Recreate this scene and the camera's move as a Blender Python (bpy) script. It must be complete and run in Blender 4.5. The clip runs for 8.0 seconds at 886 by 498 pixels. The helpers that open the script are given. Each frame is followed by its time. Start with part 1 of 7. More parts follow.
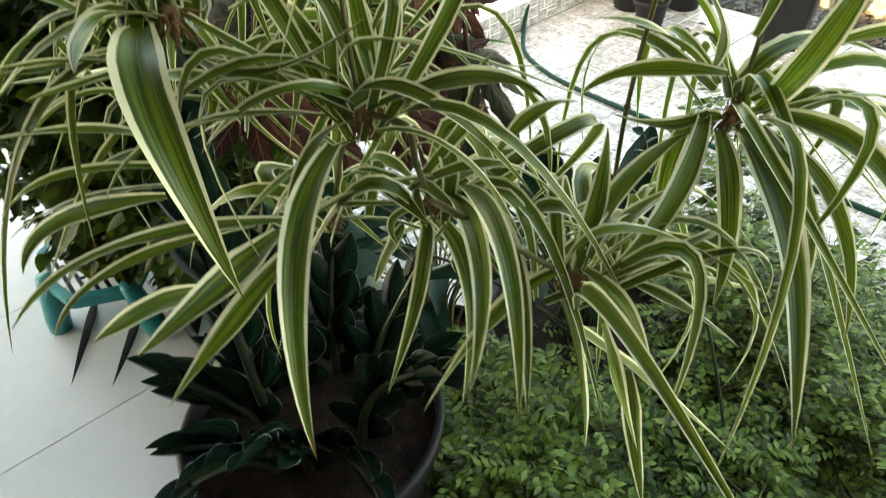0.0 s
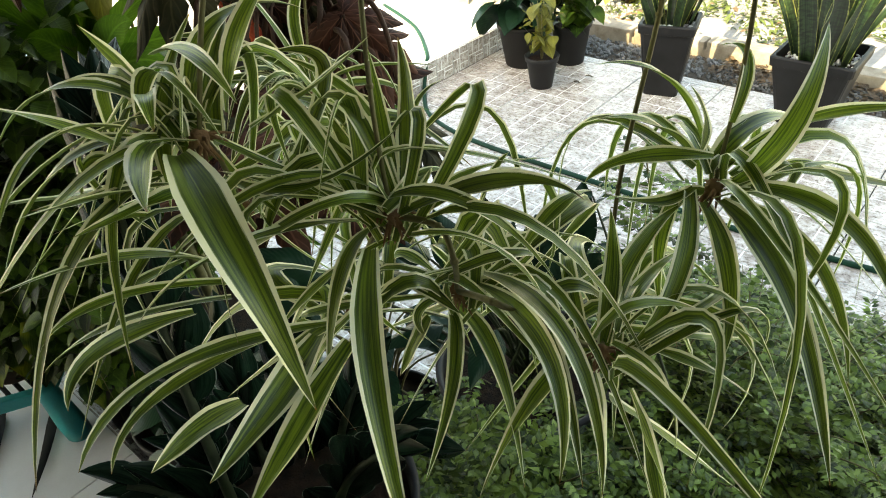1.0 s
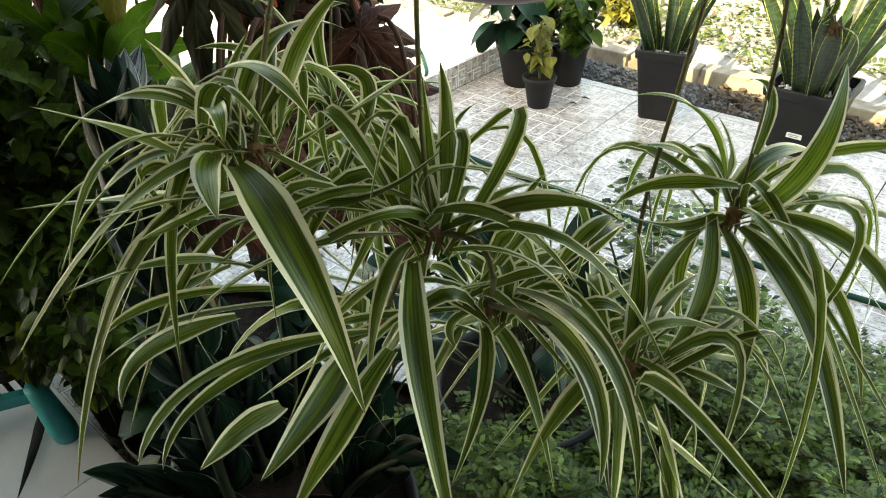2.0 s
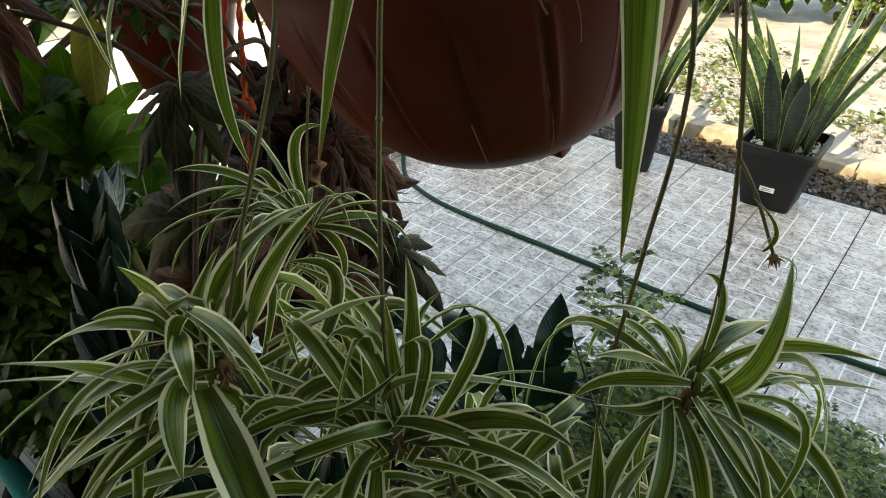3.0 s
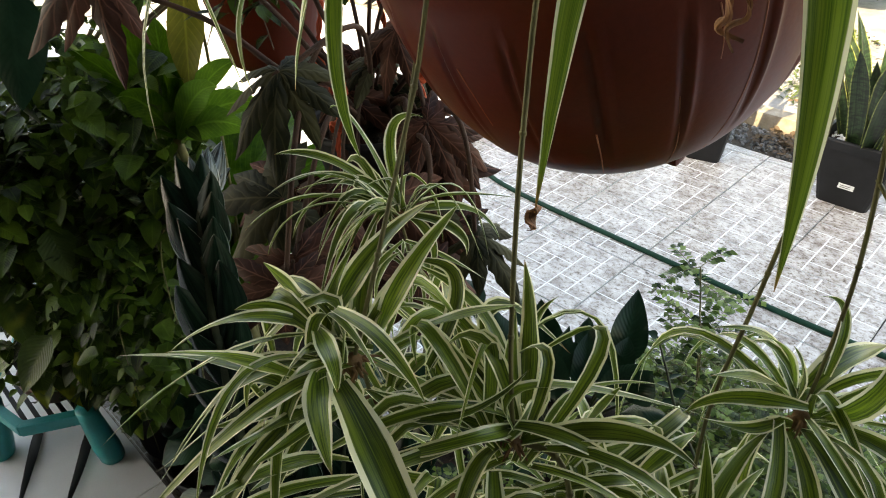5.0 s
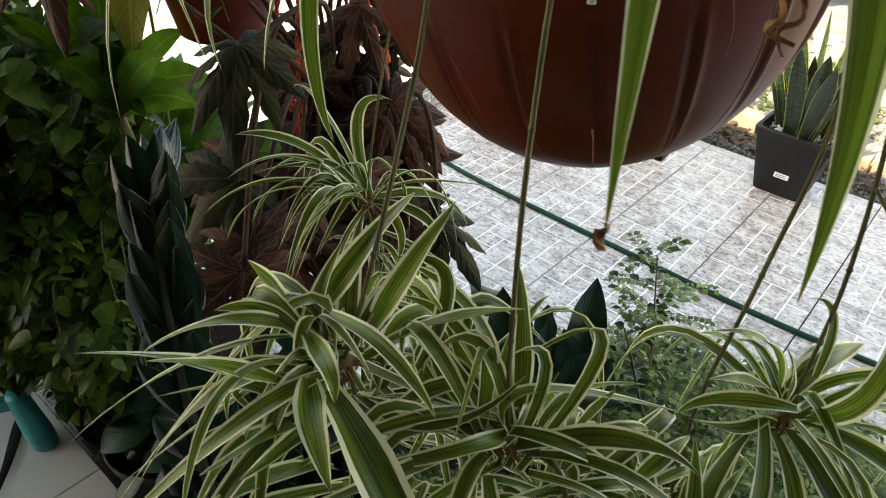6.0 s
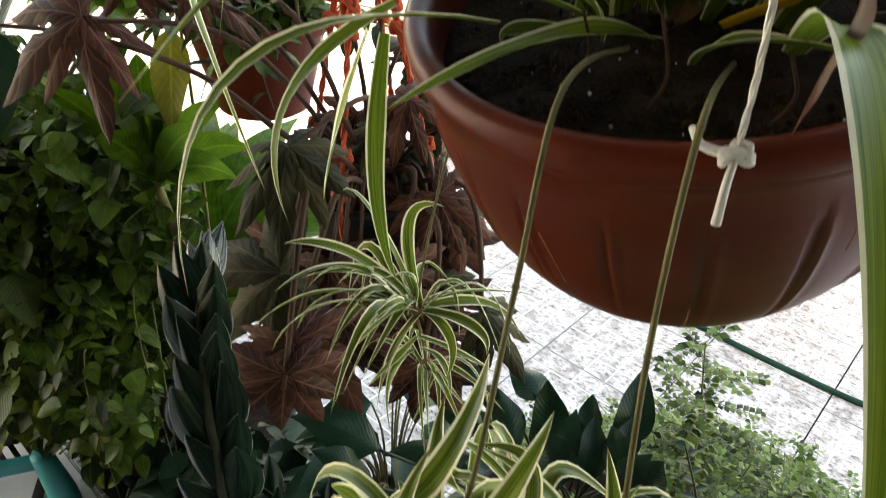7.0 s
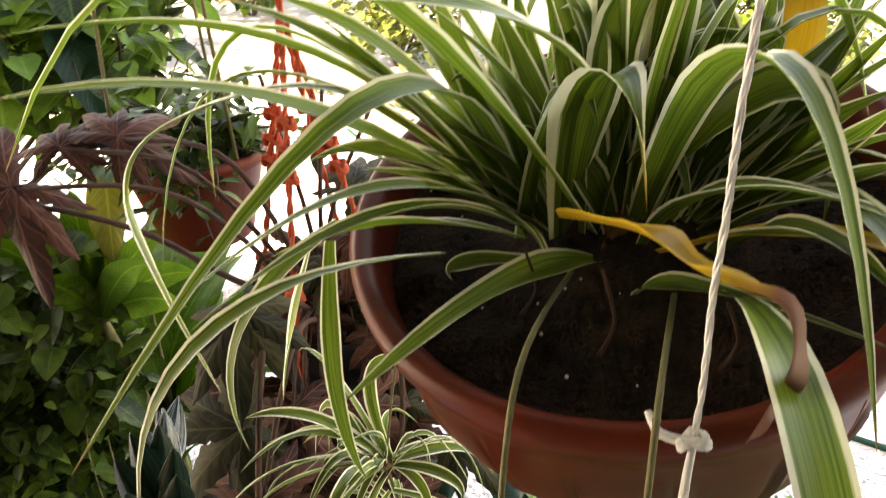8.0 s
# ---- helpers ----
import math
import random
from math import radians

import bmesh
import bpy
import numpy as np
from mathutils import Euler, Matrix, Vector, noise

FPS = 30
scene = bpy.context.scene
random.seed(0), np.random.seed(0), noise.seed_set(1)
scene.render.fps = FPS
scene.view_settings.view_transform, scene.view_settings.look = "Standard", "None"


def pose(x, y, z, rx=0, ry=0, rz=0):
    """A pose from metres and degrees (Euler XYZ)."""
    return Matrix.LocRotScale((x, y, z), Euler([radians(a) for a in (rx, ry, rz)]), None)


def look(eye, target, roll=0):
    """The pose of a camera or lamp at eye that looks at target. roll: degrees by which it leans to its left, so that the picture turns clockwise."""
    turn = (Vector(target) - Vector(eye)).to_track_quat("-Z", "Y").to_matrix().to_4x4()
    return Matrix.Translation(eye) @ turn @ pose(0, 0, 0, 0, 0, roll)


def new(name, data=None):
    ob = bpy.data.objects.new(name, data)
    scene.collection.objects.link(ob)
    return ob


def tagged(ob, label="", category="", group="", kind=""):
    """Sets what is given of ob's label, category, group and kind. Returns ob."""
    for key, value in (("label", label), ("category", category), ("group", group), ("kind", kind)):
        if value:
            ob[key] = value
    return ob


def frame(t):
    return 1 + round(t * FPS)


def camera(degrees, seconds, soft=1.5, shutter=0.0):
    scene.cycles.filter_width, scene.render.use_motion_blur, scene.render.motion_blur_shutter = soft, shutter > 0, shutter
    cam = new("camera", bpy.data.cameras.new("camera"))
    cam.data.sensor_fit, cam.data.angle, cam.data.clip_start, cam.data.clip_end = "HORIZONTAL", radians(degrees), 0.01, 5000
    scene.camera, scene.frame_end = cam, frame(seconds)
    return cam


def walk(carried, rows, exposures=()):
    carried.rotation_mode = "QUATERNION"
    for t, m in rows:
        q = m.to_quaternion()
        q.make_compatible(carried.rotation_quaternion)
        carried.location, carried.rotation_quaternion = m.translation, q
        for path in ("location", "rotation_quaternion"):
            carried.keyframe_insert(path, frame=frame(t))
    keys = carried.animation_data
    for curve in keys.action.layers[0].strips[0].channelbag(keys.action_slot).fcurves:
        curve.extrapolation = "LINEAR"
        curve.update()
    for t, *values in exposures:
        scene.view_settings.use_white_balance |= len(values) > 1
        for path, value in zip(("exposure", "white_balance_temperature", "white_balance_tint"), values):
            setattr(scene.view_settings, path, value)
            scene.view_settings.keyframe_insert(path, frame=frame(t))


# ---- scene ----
cam = camera(66.1, 8.0, 1.0, 0.33)
SKY, SUN = 0.15, 2.7
EXPOSURES = [(0.0, 3.29, 12300, 2), (1.0, 2.96, 11800, 3), (2.5, 2.62, 11000, 4), (3.0, 2.24, 10600, 5), (3.5, 2.30, 10600, 7), (4.0, 2.5, 10600, 8), (4.5, 2.76, 10700, 10), (6.0, 2.66, 11100, 9), (7.0, 3.34, 11900, 13), (7.5, 3.70, 12800, 18), (8.0, 3.80, 13600, 22)]
PATH = [
    (0, (2.107, -3.108, 1.57), (0.885, -2.187, 0.282), -5.6),
    (0.5, (2.074, -3.131, 1.59), (0.912, -2.047, 0.376), -5.1),
    (1, (2.069, -3.15, 1.599), (0.971, -1.966, 0.418), -4.8),
    (2.3, (2.048, -3.177, 1.621), (0.985, -1.936, 0.468), -0.8),
    (2.5, (2.042, -3.164, 1.64), (1.0, -1.908, 0.483), -0.3),
    (3, (2.042, -3.138, 1.691), (0.964, -1.837, 0.621), -0.8),
    (3.5, (2.033, -3.129, 1.689), (0.942, -1.873, 0.579), -1.1),
    (4, (2.007, -3.125, 1.683), (0.876, -1.931, 0.545), -2.0),
    (4.5, (2.013, -3.154, 1.71), (0.804, -2.012, 0.6), -1.7),
    (6, (1.978, -3.166, 1.706), (0.957, -1.906, 0.536), 3.6),
    (6.5, (1.933, -3.15, 1.715), (0.879, -1.888, 0.577), 6.1),
    (7, (1.904, -3.141, 1.758), (0.81, -1.881, 0.656), 3.2),
    (7.5, (1.886, -3.128, 1.803), (0.781, -1.805, 0.789), 1.7),
    (8, (1.867, -3.102, 1.849), (0.833, -1.705, 0.86), -0.8),
]
walk(cam, [(t, look(eye, target, roll)) for t, eye, target, roll in PATH], EXPOSURES)

# ---- light ----
world = bpy.data.worlds.new("sky")
scene.world = world
world.use_nodes = True
wn = world.node_tree.nodes
sky = wn.new("ShaderNodeTexSky")
sky.sky_type = "NISHITA"
sky.sun_disc = False
sky.sun_elevation, sky.sun_rotation = radians(45), radians(180)
wn["Background"].inputs[1].default_value = SKY
world.node_tree.links.new(sky.outputs[0], wn["Background"].inputs[0])

sun = new("sun", bpy.data.lights.new("sun", "SUN"))
sun.data.energy, sun.data.angle, sun.data.color = SUN, radians(0.6), (1.0, 0.965, 0.90)
az, el = radians(180), radians(45)
to_sun = Vector((math.sin(az) * math.cos(el), math.cos(az) * math.cos(el), math.sin(el)))
sun.matrix_world = look(to_sun * 30, (0, 0, 0))


# ---- materials ----
def tree(name):
    m = bpy.data.materials.new(name)
    m.use_nodes = True
    return m, m.node_tree.nodes, m.node_tree.links, m.node_tree.nodes["Principled BSDF"]


def ramp(nodes, stops):
    r = nodes.new("ShaderNodeValToRGB")
    while len(r.color_ramp.elements) < len(stops):
        r.color_ramp.elements.new(0.5)
    for e, (p, c) in zip(r.color_ramp.elements, stops):
        e.position, e.color = p, (*c, 1)
    return r


def grain(nodes, links, scale, detail=4.0, rough=0.6, vector=None):
    n = nodes.new("ShaderNodeTexNoise")
    n.inputs["Scale"].default_value, n.inputs["Detail"].default_value, n.inputs["Roughness"].default_value = scale, detail, rough
    if vector is not None:
        links.new(vector, n.inputs["Vector"])
    return n


def mix(nodes, links, kind, fac, a, b):
    x = nodes.new("ShaderNodeMix")
    x.data_type, x.blend_type = "RGBA", kind
    for i, v in ((0, fac), (6, a), (7, b)):
        if hasattr(v, "links"):
            links.new(v, x.inputs[i])
        elif i == 0:
            x.inputs[0].default_value = v
        else:
            x.inputs[i].default_value = (*v, 1)
    return x.outputs[2]


def relief(nodes, links, bsdf, height, strength, distance):
    b = nodes.new("ShaderNodeBump")
    b.inputs["Strength"].default_value, b.inputs["Distance"].default_value = strength, distance
    links.new(height, b.inputs["Height"])
    links.new(b.outputs[0], bsdf.inputs["Normal"])


def thin(m, nodes, links, bsdf, colour, share):
    """Lets part of the light through a leaf."""
    t = nodes.new("ShaderNodeBsdfTranslucent")
    x = nodes.new("ShaderNodeMixShader")
    x.inputs[0].default_value = share
    links.new(colour, t.inputs[0])
    links.new(bsdf.outputs[0], x.inputs[1])
    links.new(t.outputs[0], x.inputs[2])
    links.new(x.outputs[0], nodes["Material Output"].inputs[0])


def surface(name, dark, light, scale=8.0, fine=90.0, rough=0.6, bump=0.3, depth=0.002, metal=0.0, coat=0.0, wear=0.35, gloss=0.3):
    """A plain material with broad stains, fine grain and relief."""
    m, n, l, b = tree(name)
    co = n.new("ShaderNodeTexCoord").outputs["Object"]
    broad, small = grain(n, l, scale, 5, 0.65, co), grain(n, l, fine, 3, 0.6, co)
    r = ramp(n, [(0.3, dark), (0.7, light)])
    l.new(broad.outputs[0], r.inputs[0])
    r2 = ramp(n, [(0.3, (0.72,) * 3), (0.7, (1.0,) * 3)])
    l.new(small.outputs[0], r2.inputs[0])
    l.new(mix(n, l, "MULTIPLY", wear, r.outputs[0], r2.outputs[0]), b.inputs["Base Color"])
    rr = n.new("ShaderNodeMapRange")
    rr.inputs[3].default_value, rr.inputs[4].default_value = rough - 0.12, min(1.0, rough + 0.12)
    l.new(broad.outputs[0], rr.inputs[0])
    l.new(rr.outputs[0], b.inputs["Roughness"])
    b.inputs["Metallic"].default_value, b.inputs["Coat Weight"].default_value, b.inputs["Specular IOR Level"].default_value = metal, coat, gloss
    relief(n, l, b, small.outputs[0], bump, depth)
    return m


def leaf_paint(name, dark, light, rough=0.45, through_light=0.22, vein=0.25, veins=14.0, tip=None, sheen=0.5, spots=None, start=0.35, ridge=0.25):
    """A leaf: colour by its own random number, a pale midrib and side veins across its width and length."""
    m, n, l, b = tree(name)
    uv = n.new("ShaderNodeTexCoord").outputs["UV"]
    ob = n.new("ShaderNodeTexCoord").outputs["Object"]
    sep = n.new("ShaderNodeSeparateXYZ")
    l.new(uv, sep.inputs[0])
    geo = n.new("ShaderNodeNewGeometry")
    blotch = grain(n, l, 30, 4, 0.6, ob)
    add = n.new("ShaderNodeMath")
    add.operation = "MULTIPLY_ADD"
    add.inputs[1].default_value = 0.55
    l.new(geo.outputs["Random Per Island"], add.inputs[0])
    l.new(blotch.outputs[0], add.inputs[2])
    r = ramp(n, [(start, dark), (1.0, light)])
    l.new(add.outputs[0], r.inputs[0])
    colour = r.outputs[0]
    # side veins run slantwise off the midrib
    off = n.new("ShaderNodeMath")
    off.operation = "SUBTRACT"
    off.inputs[1].default_value = 0.5
    l.new(sep.outputs[0], off.inputs[0])
    side = n.new("ShaderNodeMath")
    side.operation = "ABSOLUTE"
    l.new(off.outputs[0], side.inputs[0])
    slant = n.new("ShaderNodeMath")
    slant.operation = "MULTIPLY_ADD"
    slant.inputs[1].default_value = -0.5
    l.new(side.outputs[0], slant.inputs[0])
    l.new(sep.outputs[1], slant.inputs[2])
    rib = n.new("ShaderNodeMath")
    rib.operation = "MULTIPLY"
    rib.inputs[1].default_value = veins * 6.283
    l.new(slant.outputs[0], rib.inputs[0])
    wave = n.new("ShaderNodeMath")
    wave.operation = "SINE"
    l.new(rib.outputs[0], wave.inputs[0])
    mid = n.new("ShaderNodeMapRange")
    mid.inputs[1].default_value, mid.inputs[2].default_value, mid.inputs[3].default_value, mid.inputs[4].default_value = 0.015, 0.05, 1.0, 0.0
    l.new(side.outputs[0], mid.inputs[0])
    peak = n.new("ShaderNodeMapRange")
    peak.inputs[1].default_value, peak.inputs[2].default_value, peak.inputs[3].default_value, peak.inputs[4].default_value = 0.8, 1.0, 0.0, 0.5
    l.new(wave.outputs[0], peak.inputs[0])
    top = n.new("ShaderNodeMath")
    top.operation = "MAXIMUM"
    l.new(mid.outputs[0], top.inputs[0])
    l.new(peak.outputs[0], top.inputs[1])
    amount = n.new("ShaderNodeMath")
    amount.operation = "MULTIPLY"
    amount.inputs[1].default_value = vein
    l.new(top.outputs[0], amount.inputs[0])
    colour = mix(n, l, "MIX", amount.outputs[0], colour, tuple(min(1, c * 2.6 + 0.02) for c in light))
    if spots:
        sp = grain(n, l, 9, 2, 0.5, ob)
        rs = ramp(n, [(0.56, (0, 0, 0)), (0.62, (1, 1, 1))])
        l.new(sp.outputs[0], rs.inputs[0])
        colour = mix(n, l, "MIX", rs.outputs[0], colour, spots)
    l.new(colour, b.inputs["Base Color"])
    b.inputs["Roughness"].default_value = rough
    b.inputs["Specular IOR Level"].default_value = sheen
    relief(n, l, b, wave.outputs[0], ridge, 0.0012)
    thin(m, n, l, b, colour, through_light)
    return m


def striped_leaf(name, edge, green_dark, green_light, margin=0.30, tip=(0.30, 0.12, 0.03), rough=0.34, through_light=0.25, dry=0.02, full=0.0, sheen=0.46):
    """A strap leaf: green down the middle with fine lengthwise streaks, pale along both margins, a dry tip."""
    m, n, l, b = tree(name)
    uv = n.new("ShaderNodeTexCoord").outputs["UV"]
    ob = n.new("ShaderNodeObjectInfo")
    sep = n.new("ShaderNodeSeparateXYZ")
    l.new(uv, sep.inputs[0])
    # streaks: noise stretched along the blade, shifted for each leaf
    comb = n.new("ShaderNodeCombineXYZ")
    k = n.new("ShaderNodeMath")
    k.operation = "MULTIPLY"
    k.inputs[1].default_value = 9.0
    l.new(sep.outputs[0], k.inputs[0])
    l.new(k.outputs[0], comb.inputs[0])
    l.new(sep.outputs[1], comb.inputs[1])
    sh = n.new("ShaderNodeMath")
    sh.operation = "MULTIPLY"
    sh.inputs[1].default_value = 40.0
    l.new(ob.outputs["Random"], sh.inputs[0])
    l.new(sh.outputs[0], comb.inputs[2])
    streak = grain(n, l, 1.6, 4, 0.65, comb.outputs[0])
    r = ramp(n, [(0.40, green_dark), (0.60, green_light)])
    l.new(streak.outputs[0], r.inputs[0])
    val = n.new("ShaderNodeHueSaturation")
    mr = n.new("ShaderNodeMapRange")
    mr.inputs[3].default_value, mr.inputs[4].default_value = 0.7, 1.35
    l.new(ob.outputs["Random"], mr.inputs[0])
    l.new(mr.outputs[0], val.inputs["Value"])
    l.new(r.outputs[0], val.inputs["Color"])
    off = n.new("ShaderNodeMath")
    off.operation = "SUBTRACT"
    off.inputs[1].default_value = 0.5
    l.new(sep.outputs[0], off.inputs[0])
    side = n.new("ShaderNodeMath")
    side.operation = "ABSOLUTE"
    l.new(off.outputs[0], side.inputs[0])
    wob = n.new("ShaderNodeMath")
    wob.operation = "MULTIPLY_ADD"
    wob.inputs[1].default_value = 0.16
    l.new(streak.outputs[0], wob.inputs[0])
    l.new(side.outputs[0], wob.inputs[2])
    edge_w = n.new("ShaderNodeMapRange")
    edge_w.inputs[1].default_value, edge_w.inputs[2].default_value = 0.5 - margin * 0.5 + 0.072, 0.5 - margin * 0.5 + 0.092
    l.new(wob.outputs[0], edge_w.inputs[0])
    colour = mix(n, l, "MIX", edge_w.outputs[0], val.outputs[0], edge)
    fade = n.new("ShaderNodeMapRange")
    fade.inputs[1].default_value, fade.inputs[2].default_value = 1.0 - dry, 1.0 - full
    l.new(sep.outputs[1], fade.inputs[0])
    colour = mix(n, l, "MIX", fade.outputs[0], colour, tip)
    l.new(colour, b.inputs["Base Color"])
    b.inputs["Roughness"].default_value = rough
    b.inputs["Specular IOR Level"].default_value = sheen
    relief(n, l, b, streak.outputs[0], 0.30, 0.0006)
    thin(m, n, l, b, colour, through_light)
    return m


def banded_leaf(name, edge, green_dark, green_light, margin=0.08, rough=0.38, through_light=0.05):
    """A stiff sword leaf: dark and grey-green bands wander across it, with a thin yellow edge."""
    m = striped_leaf(name, edge, green_dark, green_light, margin, rough=rough, through_light=through_light)
    n, l = m.node_tree.nodes, m.node_tree.links
    uv = n.new("ShaderNodeTexCoord").outputs["UV"]
    mp = n.new("ShaderNodeMapping")
    mp.inputs["Scale"].default_value = (1.6, 34.0, 1.0)
    l.new(uv, mp.inputs[0])
    bands = grain(n, l, 1.0, 3, 0.6, mp.outputs[0])
    r = ramp(n, [(0.42, (0.35, 0.38, 0.36)), (0.56, (1.35, 1.4, 1.3))])
    l.new(bands.outputs[0], r.inputs[0])
    b = n["Principled BSDF"]
    was = b.inputs["Base Color"].links[0].from_socket
    l.new(mix(n, l, "MULTIPLY", 0.85, was, r.outputs[0]), b.inputs["Base Color"])
    return m


CREAM = (0.84, 0.83, 0.59)
LEAF_DARK, LEAF_LIGHT = (0.034, 0.072, 0.008), (0.165, 0.245, 0.030)
BLADE = striped_leaf("spider_leaf", CREAM, LEAF_DARK, LEAF_LIGHT, margin=0.27, through_light=0.34)
BLADE_BROWN = striped_leaf("spider_leaf_brown_tip", CREAM, LEAF_DARK, LEAF_LIGHT, margin=0.27, through_light=0.34, dry=0.07, tip=(0.26, 0.10, 0.045))
BLADE_DRY = striped_leaf("spider_leaf_yellow_tip", CREAM, LEAF_DARK, LEAF_LIGHT, margin=0.27, through_light=0.34, dry=0.16, tip=(0.55, 0.27, 0.03))
MOTHER_BLADE = striped_leaf("mature_spider_leaf", (0.62, 0.63, 0.43), (0.042, 0.098, 0.010), (0.142, 0.218, 0.028), margin=0.20, through_light=0.48, dry=0.03, tip=(0.30, 0.14, 0.05), sheen=0.42)
BLADE_WITHERING = striped_leaf("withering_leaf", (0.62, 0.38, 0.05), (0.50, 0.27, 0.02), (0.60, 0.35, 0.04), dry=0.68, full=0.50, tip=(0.060, 0.020, 0.011))
BLADE_WITHERED = striped_leaf("withered_leaf", (0.26, 0.11, 0.05), (0.12, 0.042, 0.018), (0.30, 0.13, 0.055), tip=(0.09, 0.034, 0.016), rough=0.7, dry=0.3, through_light=0.12)
BLADE_YELLOW = striped_leaf("yellowed_leaf", (0.66, 0.42, 0.06), (0.52, 0.29, 0.02), (0.64, 0.38, 0.04), dry=0.62, tip=(0.09, 0.028, 0.013))
SWORD = banded_leaf("sword_leaf", (0.28, 0.29, 0.09), (0.006, 0.018, 0.007), (0.026, 0.052, 0.020), margin=0.10, rough=0.38, through_light=0.05)
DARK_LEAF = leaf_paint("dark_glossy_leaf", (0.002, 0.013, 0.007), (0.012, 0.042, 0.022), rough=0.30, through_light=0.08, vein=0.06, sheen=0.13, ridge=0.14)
# pale rim and tip put the gloss highlights of the leaf edges into colour
GLINT_RIM_LEAF = striped_leaf("waxy_stacked_leaf", (0.22, 0.27, 0.25), (0.002, 0.009, 0.005), (0.008, 0.022, 0.014), margin=0.02, tip=(0.10, 0.14, 0.12), rough=0.24, through_light=0.02, sheen=0.07)
# silvery streaks and margin stand in for glints of skylight on the leaf
GLINT_TOP_LEAF = striped_leaf("waxy_glint_leaf", (0.30, 0.34, 0.34), (0.003, 0.010, 0.007), (0.16, 0.20, 0.20), margin=0.10, tip=(0.30, 0.34, 0.33), rough=0.25, through_light=0.02, sheen=0.4)
# late start leaves most of them dark; the few light ones imitate lit leaves
VINE_LEAF = leaf_paint("vine_leaf", (0.006, 0.018, 0.004), (0.068, 0.130, 0.018), rough=0.36, vein=0.16, through_light=0.2, sheen=0.15, start=0.53, ridge=0.2)
POTHOS_LEAF = leaf_paint("marbled_leaf", (0.008, 0.020, 0.004), (0.032, 0.062, 0.010), rough=0.45, vein=0.12, spots=(0.14, 0.17, 0.02), sheen=0.2)
BRIGHT_LEAF = leaf_paint("fresh_leaf", (0.042, 0.115, 0.014), (0.15, 0.30, 0.042), rough=0.4, through_light=0.42, vein=0.2, veins=18)
GLOSSY_LEAF = leaf_paint("glossy_broad_leaf", (0.007, 0.034, 0.003), (0.065, 0.155, 0.010), rough=0.5, through_light=0.40, vein=0.18, veins=16, sheen=0.07)
# lit copy of the rosette leaf: the light is in its colour
LIT_ROSETTE = leaf_paint("lit_rosette_leaf", (0.030, 0.095, 0.012), (0.12, 0.26, 0.030), rough=0.42, through_light=0.42, vein=0.2, veins=16, sheen=0.15)
YELLOW_LEAF = leaf_paint("yellow_green_leaf", (0.085, 0.092, 0.012), (0.20, 0.19, 0.028), rough=0.5, through_light=0.4, vein=0.25, veins=10)
BROWN_LEAF = leaf_paint("bronze_leaf", (0.017, 0.0062, 0.0045), (0.078, 0.030, 0.021), rough=0.6, through_light=0.10, vein=0.6, veins=5, sheen=0.15)
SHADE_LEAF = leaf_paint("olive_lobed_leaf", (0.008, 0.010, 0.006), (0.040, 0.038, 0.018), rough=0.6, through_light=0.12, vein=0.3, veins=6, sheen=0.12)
BUSH_LEAF = leaf_paint("small_leaf", (0.012, 0.036, 0.005), (0.18, 0.29, 0.050), start=0.52, sheen=0.4, rough=0.35, through_light=0.3, vein=0.1)
GARDEN_LEAF = leaf_paint("garden_leaf", (0.028, 0.048, 0.010), (0.11, 0.15, 0.035), rough=0.5, through_light=0.35, vein=0.1)
STOLON = surface("stolon", (0.075, 0.070, 0.026), (0.19, 0.17, 0.075), 20, 300, 0.6, 0.2)
PETIOLE = surface("hairy_stalk", (0.030, 0.013, 0.009), (0.085, 0.040, 0.026), 25, 500, 0.75, 0.6)
DARK_STALK = surface("dark_stalk", (0.010, 0.018, 0.008), (0.030, 0.045, 0.020), 25, 400, 0.55, 0.3)
BARK = surface("bark", (0.035, 0.025, 0.016), (0.10, 0.075, 0.05), 14, 120, 0.85, 0.6, 0.004)
CROWN_ROOT = surface("crown_root", (0.12, 0.055, 0.025), (0.28, 0.16, 0.08), 60, 400, 0.8, 0.5)
TERRACOTTA = surface("terracotta_plastic", (0.090, 0.0113, 0.0042), (0.140, 0.0198, 0.0074), 7, 260, 0.38, 0.10, 0.0008, wear=0.5, gloss=0.18)
SCRATCH = surface("scraped_plastic", (0.30, 0.10, 0.06), (0.42, 0.17, 0.11), 60, 400, 0.7, 0.2, 0.0003)
SOIL = surface("potting_soil", (0.009, 0.0060, 0.0046), (0.052, 0.030, 0.020), 46, 300, 0.85, 1.0, 0.008, gloss=0.15)
CORD = surface("white_cord", (0.66, 0.65, 0.61), (0.85, 0.84, 0.80), 60, 900, 0.8, 0.8, 0.0008)
ORANGE = surface("orange_cord", (0.38, 0.045, 0.018), (0.56, 0.09, 0.035), 60, 700, 0.7, 0.7, 0.0008)
BLACK = surface("black_plastic", (0.006, 0.006, 0.007), (0.016, 0.016, 0.018), 6, 160, 0.55, 0.1, 0.0006, gloss=0.25)
STEEL = surface("dark_steel", (0.010, 0.010, 0.011), (0.03, 0.028, 0.026), 10, 200, 0.5, 0.2, metal=0.6)
TEAL = surface("teal_plastic", (0.0, 0.20, 0.215), (0.002, 0.29, 0.30), 8, 200, 0.38, 0.08, 0.0005)
HOSE = surface("green_hose", (0.003, 0.032, 0.018), (0.007, 0.050, 0.032), 12, 200, 0.5, 0.15, gloss=0.15)
LABEL = surface("paper_label", (0.62, 0.62, 0.60), (0.78, 0.78, 0.75), 20, 400, 0.6, 0.05)
